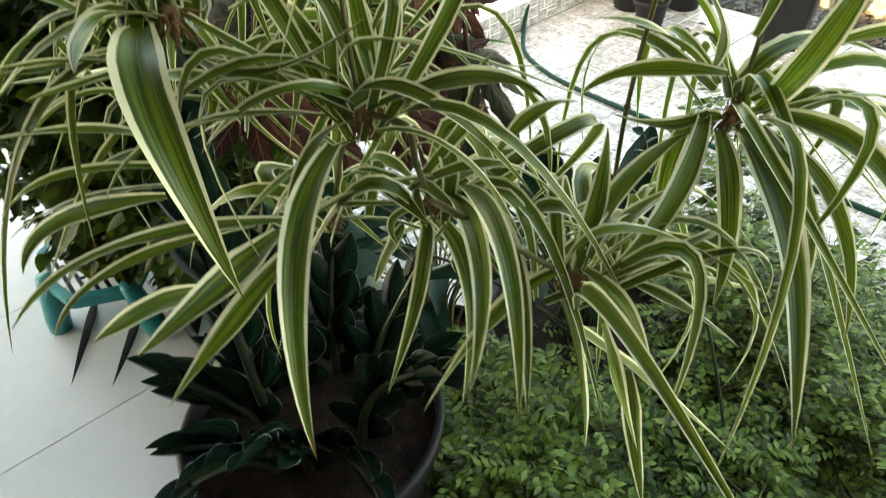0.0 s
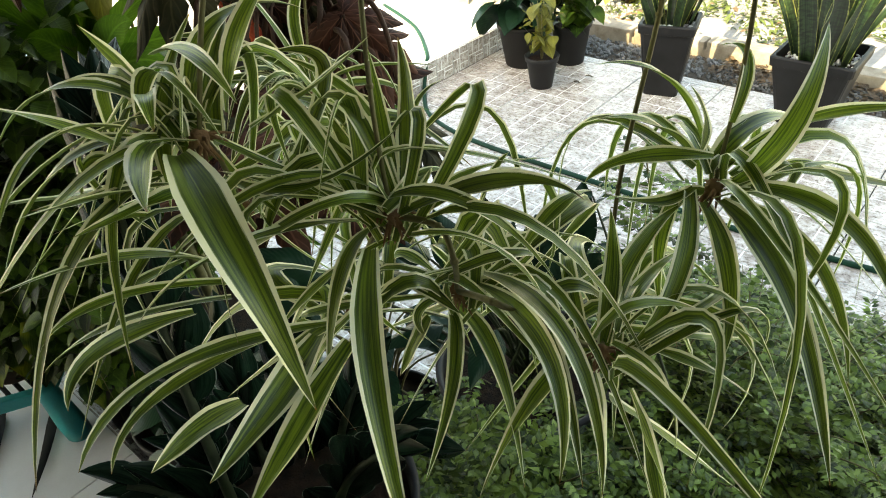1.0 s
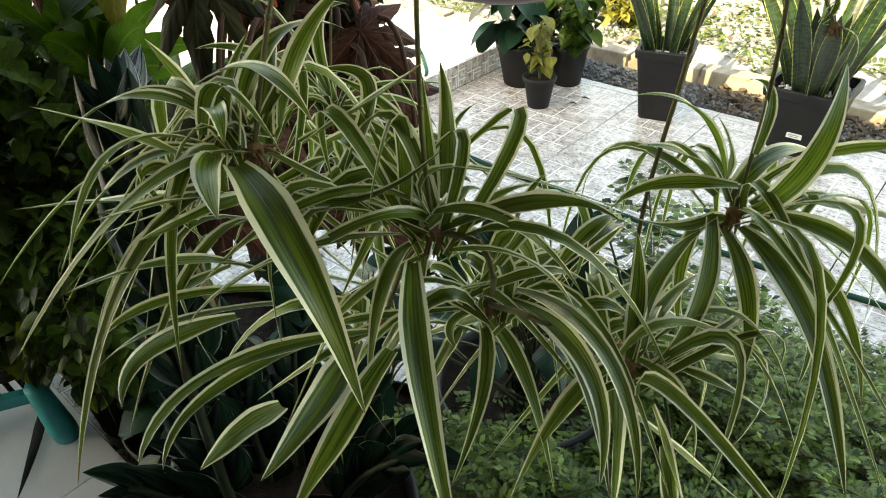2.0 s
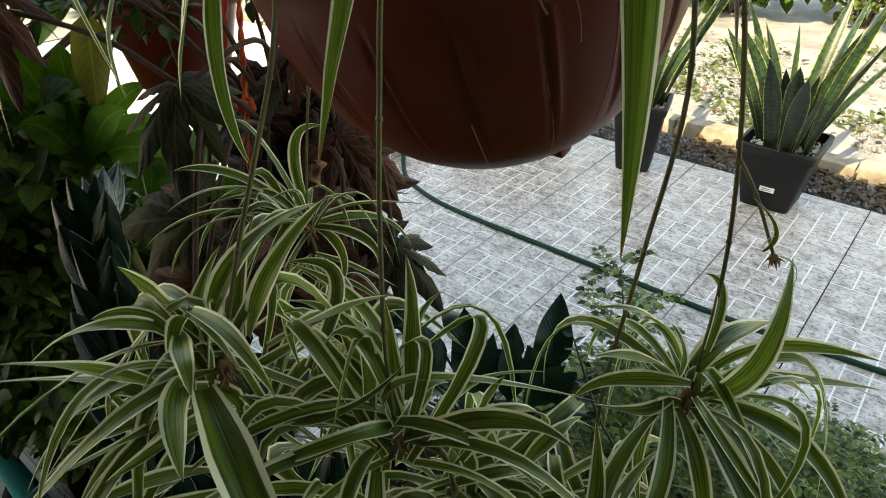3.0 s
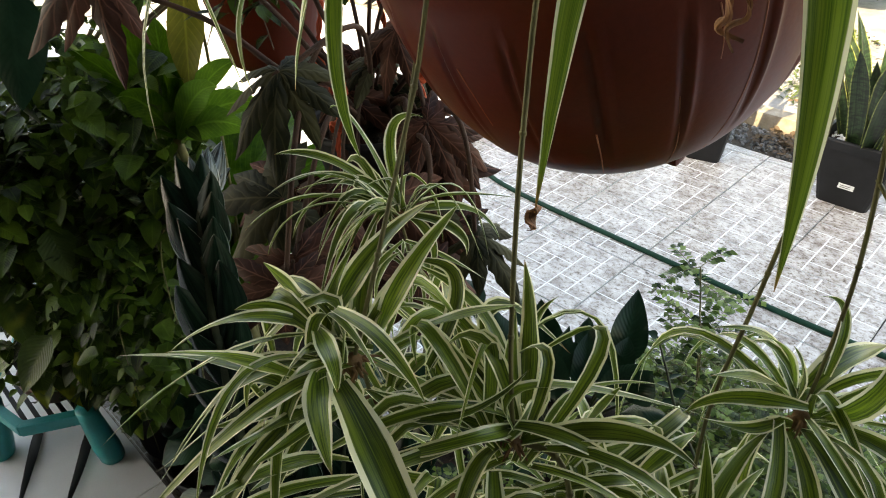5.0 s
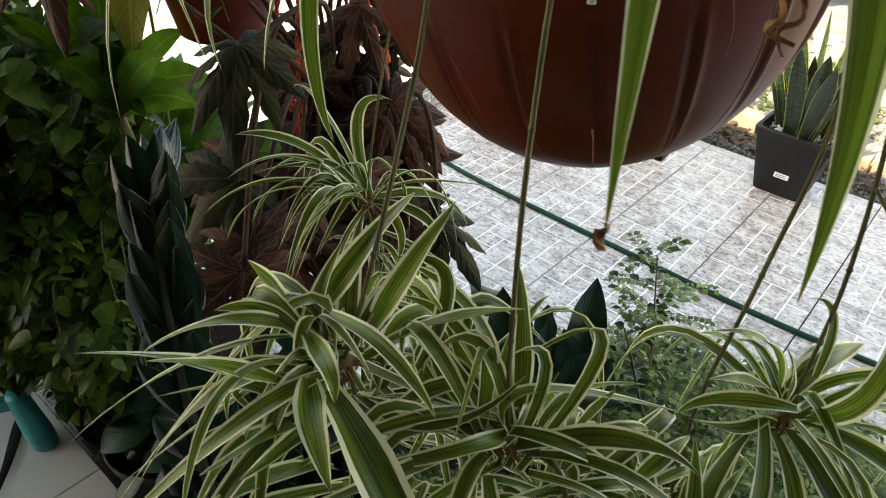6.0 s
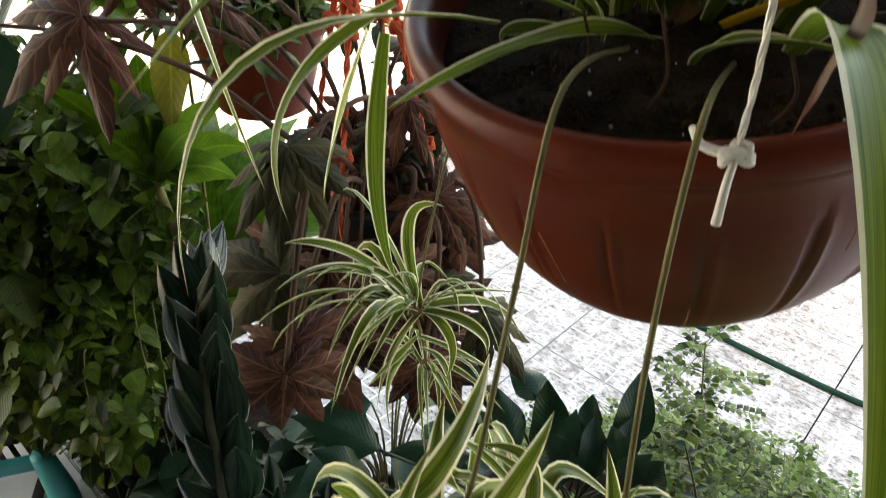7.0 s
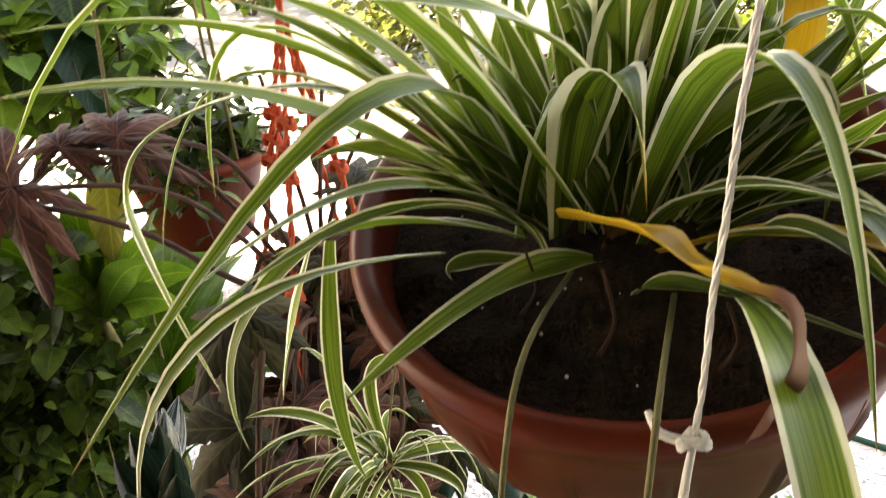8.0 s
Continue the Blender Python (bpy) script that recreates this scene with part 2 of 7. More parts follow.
GRAVEL = surface("dark_gravel", (0.075, 0.080, 0.086), (0.27, 0.275, 0.275), 30, 200, 0.85, 0.4)
WHITE_PEBBLE = surface("pale_pebble", (0.50, 0.52, 0.55), (0.78, 0.78, 0.78), 30, 200, 0.7, 0.3)
BED_SOIL = surface("bed_soil", (0.035, 0.028, 0.022), (0.11, 0.09, 0.07), 18, 140, 0.95, 0.9, 0.01)
DRY_LEAF = leaf_paint("dry_leaf", (0.045, 0.028, 0.016), (0.13, 0.088, 0.052), rough=0.7, vein=0.2)
KERB = surface("kerb_concrete", (0.19, 0.15, 0.105), (0.42, 0.37, 0.30), 9, 120, 0.85, 0.5, 0.004)
SAND = surface("pale_ground", (0.14, 0.136, 0.128), (0.37, 0.365, 0.35), 2.6, 60, 0.9, 0.6, 0.006)
CONCRETE = surface("grey_concrete", (0.12, 0.112, 0.105), (0.19, 0.18, 0.17), 4, 110, 0.85, 0.4)
GROUT = surface("tile_grout", (0.022, 0.018, 0.015), (0.055, 0.046, 0.040), 20, 200, 0.9, 0.4)
LINE = surface("white_tile_line", (0.78, 0.78, 0.76), (0.86, 0.86, 0.85), 9, 150, 0.42, 0.1, 0.0004)
WHITE_TILE = surface("white_floor_tile", (0.60, 0.60, 0.61), (0.70, 0.70, 0.71), 3, 200, 0.22, 0.03, 0.0003, wear=0.15)


def stone_tile(name):
    """Glazed tile that imitates grey-beige marbled stone."""
    m, n, l, b = tree(name)
    co = n.new("ShaderNodeTexCoord").outputs["Object"]
    info = n.new("ShaderNodeObjectInfo")
    va = n.new("ShaderNodeVectorMath")
    l.new(co, va.inputs[0])
    cc = n.new("ShaderNodeCombineXYZ")
    l.new(info.outputs["Random"], cc.inputs[0])
    sc = n.new("ShaderNodeVectorMath")
    sc.operation = "SCALE"
    sc.inputs["Scale"].default_value = 31.0
    l.new(cc.outputs[0], sc.inputs[0])
    l.new(sc.outputs[0], va.inputs[1])
    st = n.new("ShaderNodeMapping")
    st.inputs["Scale"].default_value = (1.0, 1.3, 1.0)
    l.new(va.outputs[0], st.inputs[0])
    cloud, vein = grain(n, l, 13, 6, 0.7, va.outputs[0]), grain(n, l, 48, 7, 0.75, st.outputs[0])
    r = ramp(n, [(0.36, (0.33, 0.29, 0.265)), (0.5, (0.565, 0.535, 0.515)), (0.64, (0.73, 0.715, 0.70))])
    l.new(cloud.outputs[0], r.inputs[0])
    r2 = ramp(n, [(0.39, (0.17, 0.12, 0.09)), (0.47, (0.80, 0.73, 0.67)), (0.6, (1.0, 1.0, 1.0))])
    l.new(vein.outputs[0], r2.inputs[0])
    l.new(mix(n, l, "MULTIPLY", 0.85, r.outputs[0], r2.outputs[0]), b.inputs["Base Color"])
    b.inputs["Roughness"].default_value = 0.23
    relief(n, l, b, vein.outputs[0], 0.12, 0.0008)
    return m


STONE = stone_tile("marbled_tile")


# ---- building helpers ----
def mesh_from(bm, name):
    me = bpy.data.meshes.new(name)
    bm.to_mesh(me)
    bm.free()
    return me


def part(name, bm, material, parent, label="", smooth=True, at=None, kind=""):
    """Links a bmesh as one mesh object under a thing or a part, built in the parent's own frame."""
    me = bm if isinstance(bm, bpy.types.Mesh) else mesh_from(bm, name)
    if not me.materials:
        for mm in material if isinstance(material, (list, tuple)) else [material]:
            me.materials.append(mm)
    if smooth:
        me.shade_smooth()
    ob = new(name, me)
    ob.parent = parent
    if at is not None:
        ob.matrix_basis = at
    return tagged(ob, label=label, kind=kind)


def thing(name, place, label, category, group="", kind="", turn=0.0):
    ob = new(name)
    ob.empty_display_size = 0.05
    ob.matrix_basis = pose(*place, 0, 0, turn)
    return tagged(ob, label, category, group, kind)


def box(bm, lo, hi, bevel=0.0, mat_index=0):
    made = bmesh.ops.create_cube(bm, size=1.0)["verts"]
    lo, hi = Vector(lo), Vector(hi)
    for v in made:
        v.co = Vector(((v.co[i] + 0.5) * (hi[i] - lo[i]) + lo[i] for i in range(3)))
    faces = {f for v in made for f in v.link_faces}
    for f in faces:
        f.material_index = mat_index
    if bevel:
        edges = list({e for v in made for e in v.link_edges})
        bmesh.ops.bevel(bm, geom=edges, offset=bevel, segments=2, affect="EDGES", profile=0.7)
    return bm


def lathe(bm, profile, sides=48, wave=None, centre=(0, 0, 0)):
    """Turns (radius, z) pairs round the z axis. wave(angle, i) scales a radius."""
    rings = []
    for i, (r, z) in enumerate(profile):
        ring = []
        for k in range(sides):
            a = 2 * math.pi * k / sides
            q = r * (wave(a, i) if wave else 1.0)
            ring.append(bm.verts.new((centre[0] + q * math.cos(a), centre[1] + q * math.sin(a), centre[2] + z)))
        rings.append(ring)
    for a, b in zip(rings, rings[1:]):
        for k in range(sides):
            bm.faces.new((a[k], a[(k + 1) % sides], b[(k + 1) % sides], b[k]))
    return rings


def tube(bm, points, radius, sides=8, steps=6, ends=True):
    """A round rod along a smooth line through the points; radius may be a pair (start, end)."""
    pts = [Vector(p) for p in points]
    line = []
    for i in range(len(pts) - 1):
        a, b = pts[max(i - 1, 0)], pts[i]
        c, d = pts[i + 1], pts[min(i + 2, len(pts) - 1)]
        for k in range(steps):
            u = k / steps
            line.append(0.5 * (2 * b + (c - a) * u + (2 * a - 5 * b + 4 * c - d) * u * u + (3 * b - a - 3 * c + d) * u**3))
    line.append(pts[-1])
    r0, r1 = radius if isinstance(radius, tuple) else (radius, radius)
    rings, s = [], None
    for i, p in enumerate(line):
        tan = (line[min(i + 1, len(line) - 1)] - line[max(i - 1, 0)]).normalized()
        s = tan.orthogonal() if s is None else s - tan * s.dot(tan)
        s = s.normalized() if s.length > 1e-6 else tan.orthogonal().normalized()
        n2 = tan.cross(s)
        r = r0 + (r1 - r0) * i / (len(line) - 1)
        rings.append([bm.verts.new(p + s * r * math.cos(6.2832 * k / sides) + n2 * r * math.sin(6.2832 * k / sides)) for k in range(sides)])
    for a, b in zip(rings, rings[1:]):
        for k in range(sides):
            bm.faces.new((a[k], a[(k + 1) % sides], b[(k + 1) % sides], b[k]))
    if ends:
        bm.faces.new(rings[0][::-1])
        bm.faces.new(rings[-1])
    return bm


ball = bmesh.new()
bmesh.ops.create_icosphere(ball, subdivisions=1, radius=1.0)
BALL_POINTS = [v.co.copy() for v in ball.verts]
BALL_FACES = [[v.index for v in f.verts] for f in ball.faces]


def pebble(bm, radius, m):
    """A small faceted stone."""
    vs = [bm.verts.new(m @ (p * radius)) for p in BALL_POINTS]
    for f in BALL_FACES:
        bm.faces.new([vs[q] for q in f])


def strap_shape(u):
    return (0.55 + 0.45 * min(1.0, u / 0.28) ** 0.8) * max(0.0, 1.0 - max(0.0, (u - 0.28) / 0.72) ** 1.7) ** 0.9


def ovate_shape(u):
    return max(0.02, math.sin(math.pi * min(1.0, u**0.72)) ** 0.8)


def lance_shape(u):
    return max(0.02, math.sin(math.pi * min(1.0, u**0.85)) ** 0.9)


def pointed_shape(u):
    return max(0.02, math.sin(math.pi * min(1.0, u**0.66)) ** 0.95 * (1.0 - 0.25 * u))


def sword_shape(u):
    return (0.72 + 0.28 * math.sin(math.pi * min(1, u * 0.9))) * max(0.0, 1.0 - max(0.0, (u - 0.6) / 0.4) ** 2.2)


def blade_geo(bm, line, width, shape, fold=0.25, roll=0.0, twist=0.0, columns=4, side=None, ripple=0.0, seed=0.0):
    """A leaf blade along a line of points, with its width across, a channel down the middle and its own UVs (across, along)."""
    uv = bm.loops.layers.uv.verify()
    count = len(line)
    head = line[-1] - line[0]
    flat = Vector((head.x, head.y, 0))
    if side is None:
        side = flat.cross(Vector((0, 0, 1))) if flat.length > 0.12 * head.length else Vector((0.6, 0.8, 0))
    rows = []
    for i, p in enumerate(line):
        u = i / (count - 1)
        tan = (line[min(i + 1, count - 1)] - line[max(i - 1, 0)]).normalized()
        s = side - tan * side.dot(tan)
        s = s.normalized() if s.length > 1e-5 else tan.orthogonal().normalized()
        up = s.cross(tan)
        a = roll + twist * u + ripple * math.sin(u * 9 + seed)
        s, up = s * math.cos(a) + up * math.sin(a), up * math.cos(a) - s * math.sin(a)
        w = width * max(shape(u), 0.015) / 2
        row = []
        for c in range(columns + 1):
            x = 2 * c / columns - 1
            row.append(bm.verts.new(p + s * (x * w) + up * (abs(x) ** 1.3 * fold * w)))
        rows.append(row)
    for i in range(count - 1):
        for c in range(columns):
            f = bm.faces.new((rows[i][c], rows[i][c + 1], rows[i + 1][c + 1], rows[i + 1][c]))
            for loop, (cu, cv) in zip(f.loops, ((c, i), (c + 1, i), (c + 1, i + 1), (c, i + 1))):
                loop[uv].uv = (cu / columns, cv / (count - 1))
    return bm


def bend(base, middle, tip, steps=14):
    """A curve from base to tip that passes the middle."""
    b, m, t = Vector(base), Vector(middle), Vector(tip)
    c = 2 * m - 0.5 * (b + t)
    return [b * (1 - u) ** 2 + c * 2 * u * (1 - u) + t * u * u for u in (k / steps for k in range(steps + 1))]


rng = random.Random(11)


def blade(plant, base, middle, tip, width, material=None, roll=None, steps=14, fold=0.3):
    """One strap leaf of a spider plant; centimetres from the plant's crown."""
    line = bend(*(Vector(p) * 0.0103 for p in (base, middle, tip)), steps)
    r = rng.uniform(-0.45, 0.45) if roll is None else roll
    bm = blade_geo(bmesh.new(), line, width * 0.01 * 1.24, strap_shape, fold * rng.uniform(0.9, 1.9), r, rng.uniform(-0.7, 0.7), 6, None, 0.16, rng.uniform(0, 6))
    return part("leaf", bm, material or (BLADE_BROWN if rng.random() < 0.3 else BLADE), plant)


def long_blade(plant, places, width, material, label="", fold=0.3, roll=0.0, twist=0.0, ripple=0.16, shape=strap_shape):
    """A strap leaf with several bends, through places in the world."""
    pts = [Vector(p) - plant.matrix_basis.translation for p in places]
    line = []
    for i in range(len(pts) - 1):
        a, b, c, d = pts[max(i - 1, 0)], pts[i], pts[i + 1], pts[min(i + 2, len(pts) - 1)]
        for u in (k / 6 for k in range(6)):
            line.append(0.5 * (2 * b + (c - a) * u + (2 * a - 5 * b + 4 * c - d) * u * u + (3 * b - a - 3 * c + d) * u**3))
    line.append(pts[-1])
    bm = blade_geo(bmesh.new(), line, width, shape, fold, roll, twist, 6, None, ripple, 2.0)
    return part("leaf", bm, material, plant, label)


def spray(plant, count, reach, lift, width, droop, seed, sector=(0.0, 360.0), wild=0.0, low=0.5, material=None):
    """Further strap leaves that fill a tuft: they rise from the crown and arch over."""
    g = random.Random(seed)
    for k in range(count):
        a = radians(g.uniform(*sector))
        far = reach * g.uniform(low, 1.0)
        up = lift * g.uniform(0.5, 1.1)
        end = up - droop * g.uniform(0.4, 1.2)
        d = Vector((math.cos(a), math.sin(a), 0))
        start = d * g.uniform(0.1, 0.9) + Vector((0, 0, g.uniform(-0.8, 0.5)))
        if wild:
            start += Vector((g.uniform(-wild, wild), g.uniform(-wild, wild), g.uniform(-wild, wild))) * 0.6
        e = 1 + wild
        m = d * far * g.uniform(0.45, 0.65) + Vector((g.uniform(-e, e), g.uniform(-e, e), up + g.uniform(-wild, wild)))
        t = d * far + Vector((g.uniform(-1.5, 1.5) * e, g.uniform(-1.5, 1.5) * e, end))
        blade(plant, start, m, t, width * g.uniform(0.65, 1.1), material, steps=11)


def leaf_at(bm, place, way, length, width, shape, up=None, arch=0.2, fold=0.25, columns=2, steps=5, roll=0.0):
    """A single leaf from a place along a way, arching over."""
    p, d = Vector(place), Vector(way).normalized()
    line = [p + d * length * u + Vector((0, 0, -arch * length * u * u)) for u in (k / steps for k in range(steps + 1))]
    return blade_geo(bm, line, width, shape, fold, roll, 0.0, columns)


# ---- setting ----
def slab(name, lo, hi, material, label, category, bevel=0.0):
    ob = part(name, box(bmesh.new(), lo, hi, bevel), material, None, label, smooth=False, kind="structure")
    return tagged(ob, category=category)


STEP_X, EDGE_Y, PORCH_Y, PORCH_Z = -0.52, 0.52, -2.87, 0.16
gm = bmesh.new()
rows = []
for i in range(61):
    row = []
    for j in range(61):
        x, y = ((i - 30) / 30) ** 3 * 150 + 0.5, ((j - 30) / 30) ** 3 * 150 + 1.0
        h = -0.06 + 0.05 * noise.noise(Vector((x * 0.5, y * 0.5, 0))) * min(1, max(0, (y - 1.2)))
        row.append(gm.verts.new((x, y, h)))
    rows.append(row)
for a, b in zip(rows, rows[1:]):
    for k in range(60):
        gm.faces.new((a[k], b[k], b[k + 1], a[k + 1]))
ground = tagged(part("ground", gm, SAND, None, "pale sunlit sandy ground beyond the tiled patio", kind="structure"), category="ground")
patio = slab("floor", (STEP_X, PORCH_Y, -0.12), (4.05, EDGE_Y, -0.009), GROUT, "patio floor of marbled tiles with white line pattern", "floor")
porch = slab("floor_porch", (-3.6, -6.2, -0.1), (6.0, PORCH_Y, PORCH_Z - 0.008), GROUT, "porch floor of large plain white tiles", "floor")
terrace = slab("step", (-4.2, PORCH_Y, -0.1), (STEP_X - 0.006, EDGE_Y + 0.1, 0.15 - 0.006), GROUT, "raised step with pale tiles on top and patterned riser", "step")
# unseen wall, its height set so that its shadow covers the patio
slab("shade_wall", (-0.55, -6.5, 0), (6.0, -6.2, 7.05), CONCRETE, "plain grey wall added out of view, shading the patio", "wall")
# unseen slab, added to keep the sun off part of the terrace
slab("shade_slab_left", (-3.6, -6.2, 2.75), (-0.504, -4.1, 2.87), CONCRETE, "grey slab added out of view, shading part of the terrace", "ceiling")
# unseen wall, added to cut the light that reaches the porch
slab("shade_wall_side", (3.4, -6.2, 0.16), (3.55, -2.4, 2.745), CONCRETE, "plain grey side wall added out of view, darkening the porch", "wall")
# unseen slab, added to shade the plants; the cords also end at it
slab("ceiling", (-0.5, -6.2, 2.75), (5.8, -2.35, 2.87), CONCRETE, "grey slab added overhead out of view, shading the porch", "ceiling")
kerb = slab("kerb", (-4.0, 0.885, -0.1), (6.0, 0.965, 0.03), KERB, "rough worn concrete kerb edging the gravel bed", "kerb")
g = random.Random(5)
x = -4.0
while x < 6:
    w = g.uniform(0.42, 0.6)
    bm = box(bmesh.new(), (x, 0.86 + g.uniform(-0.02, 0.02), -0.1), (x + w - 0.015, 0.99 + g.uniform(-0.02, 0.02), 0.075 + g.uniform(-0.012, 0.012)), 0.012)
    part("kerb_stone", bm, KERB, kerb, smooth=False)
    x += w
slab("planting_bed", (-4.0, EDGE_Y + 0.004, -0.1), (6.0, 0.9, -0.012), BED_SOIL, "dark soil of the narrow gravel bed", "bed")


# ---- hanging bowl with the mother plant ----
AXIS = Vector((-0.023, -0.361, 1)).normalized()
BOWL = Matrix.Translation((1.74, -2.763, 1.69)) @ AXIS.to_track_quat("Z", "Y").to_matrix().to_4x4()
R, DEEP = 0.155, 0.218


def hanging_bowl():
    th = thing("hanging_planter", (0, 0, 0), "terracotta-coloured plastic hanging bowl on white twisted cords", "planter")
    th.matrix_basis = BOWL
    ribs = 20

    def round_(u):
        return R * (0.257 + 0.743 * math.sqrt(max(0.0, 1 - u**2.25)))

    def flute(a, i):
        u = (i - 5) / 16
        if 0.12 < u < 0.72:
            groove = max(0.0, math.cos(a * ribs)) ** 30
            ridge = max(0.0, math.cos(a * ribs - 0.55)) ** 24
            return 1.0 + (0.012 * ridge - 0.016 * groove) * min(1.0, (u - 0.12) / 0.06, (0.72 - u) / 0.3)
        return 1.0

    prof = [(R - 0.010, -0.034), (R - 0.008, -0.004), (R - 0.004, 0.0), (R, -0.003), (R + 0.001, -0.02)]
    prof += [(round_(k / 16) - (0.002 if k else 0), -0.022 - (DEEP - 0.022) * k / 16) for k in range(17)] + [(0.012, -DEEP - 0.001), (0.001, -DEEP - 0.001)]
    bm = bmesh.new()
    lathe(bm, prof, 396, flute)
    bowl = part("bowl", bm, TERRACOTTA, th)
    lip = bmesh.new()
    lathe(lip, [(R - 0.014, -0.03), (R - 0.012, -0.008), (R - 0.007, 0.0015), (R - 0.001, 0.003), (R + 0.004, -0.001), (R + 0.0045, -0.012), (R + 0.002, -0.016)], 96)
    part("rim", lip, TERRACOTTA, th)
    for k in range(3):
        a = -0.46 + k * 2.094
        c = Vector((0.086 * math.cos(a), 0.086 * math.sin(a), -DEEP + 0.022))
        foot = box(bmesh.new(), c - Vector((0.007, 0.007, 0.007)), c + Vector((0.007, 0.007, 0.014)), 0.004)
        part("foot", foot, TERRACOTTA, th, smooth=False)
    earth = bmesh.new()
    rings = []
    for i in range(15):
        rr = (R - 0.011) * i / 14
        rings.append([earth.verts.new((rr * math.cos(6.2832 * k / 60), rr * math.sin(6.2832 * k / 60), -0.026 + 0.011 * noise.noise(Vector((rr * 40 * math.cos(6.2832 * k / 60), rr * 40 * math.sin(6.2832 * k / 60), 3))) - 0.006 * (i / 14))) for k in range(60)])
    for a, b in zip(rings, rings[1:]):
        for k in range(60):
            earth.faces.new((a[k], b[k], b[(k + 1) % 60], a[(k + 1) % 60]))
    part("soil", earth, SOIL, th)
    crumbs = bmesh.new()
    cg = random.Random(3)
    for k in range(240):
        a, rr = cg.uniform(0, 6.283), (R - 0.02) * math.sqrt(cg.random())
        s = cg.uniform(0.001, 0.0035)
        bmesh.ops.create_icosphere(crumbs, subdivisions=1, radius=s, matrix=pose(rr * math.cos(a), rr * math.sin(a), -0.024 + s * 0.4, cg.uniform(0, 90), cg.uniform(0, 90)))
    part("loose_soil", crumbs, SOIL, th, kind="stuff")
    grit = bmesh.new()
    for k in range(26):
        a, rr = cg.uniform(0, 6.283), (R - 0.02) * math.sqrt(cg.random())
        s = cg.uniform(0.0005, 0.0012)
        bmesh.ops.create_icosphere(grit, subdivisions=1, radius=s, matrix=pose(rr * math.cos(a), rr * math.sin(a), -0.021 + s * 0.4, cg.uniform(0, 90), cg.uniform(0, 90)))
    part("perlite", grit, WHITE_PEBBLE, th, "white perlite grains in the soil", kind="stuff")
    for a, rr, ln in ((-1.2, 0.10, 0.05), (-0.7, 0.115, 0.03), (-1.7, 0.09, 0.035)):
        c = Vector((rr * math.cos(a), rr * math.sin(a), -0.022))
        stub = bmesh.new()
        tube(stub, [c, c + Vector((0.003, 0.012, 0.3 * ln)), c + Vector((-0.006, 0.02, 0.8 * ln))], (0.0015, 0.0008), 6, 5)
        part("dry_stub", stub, PETIOLE, th, "dry brown stalk stub")
    for a0, u0, a1, u1, sag in ((-0.64, 0.40, -0.62, 0.80, 0.01), (-0.34, 0.06, -0.40, 0.78, 0.02), (-0.97, 0.50, -1.0, 0.82, 0.01), (-1.5, 0.25, -1.46, 0.5, 0.01), (-0.52, 0.12, -0.50, 0.30, 0.01), (-1.9, 0.55, -1.84, 0.8, 0.01)):
        mark = bmesh.new()
        pts = []
        for q in range(9):
            v = q / 8
            a, u = a0 + (a1 - a0) * v + sag * math.sin(math.pi * v), u0 + (u1 - u0) * v
            rr = round_(u) * flute(a, 5 + u * 16) - 0.0021
            pts.append(Vector((rr * math.cos(a), rr * math.sin(a), -0.022 - (DEEP - 0.022) * u)))
        tube(mark, pts, (0.0006, 0.0003), 5, 2)
        part("scratch", mark, SCRATCH, bowl, "pale scratch in the plastic")
    inv = BOWL.inverted()
    hook = Vector((1.748, -2.821, 2.74))
    for k, at in enumerate(((1.83, -2.889, 1.65), (1.596, -2.72, 1.702), (1.802, -2.629, 1.741))):
        p = Vector(at)
        cord = bmesh.new()
        for s in range(3):
            pts = []
            for q in range(421):
                u = q / 420
                c = p.lerp(hook, u)
                ph = u * 230 + s * 2.094 + 1.5 * noise.noise(Vector((u * 30, k, s)))
                pts.append(inv @ (c + Vector((math.cos(ph), math.sin(ph), 0)) * 0.0007 + Vector((noise.noise(Vector((u * 24, k, 0))), noise.noise(Vector((u * 24, k, 5))), 0)) * 0.0012 * min(1, u * 20)))
            tube(cord, pts, 0.00085, 5, 1)
        co = part("cord", cord, CORD, th, "twisted white cotton cord")
        kn = bmesh.new()
        kg = random.Random(20 + k)
        q0 = inv @ p
        for s in range(3):
            loop = [q0 + Vector((0.0045 * math.cos(v + s), 0.0035 * math.sin(v * 1.3 + s), 0.0045 * math.sin(v * 2 + s))) for v in (x * 0.7 for x in range(10))]
            tube(kn, loop, 0.0017, 6, 3)
        tube(kn, [q0, q0 + inv.to_3x3() @ Vector((0.001, -0.005, -0.010)), q0 + inv.to_3x3() @ Vector((0.002, -0.006, -0.027))], (0.0015, 0.0021), 7, 5)
        tube(kn, [q0, q0 + Vector((-0.012, -0.004, 0.003)), q0 + Vector((-0.020, 0.002, 0.004))], (0.0024, 0.0016), 7, 4)
        part("knot", kn, CORD, co)
    return th


hanging_bowl()


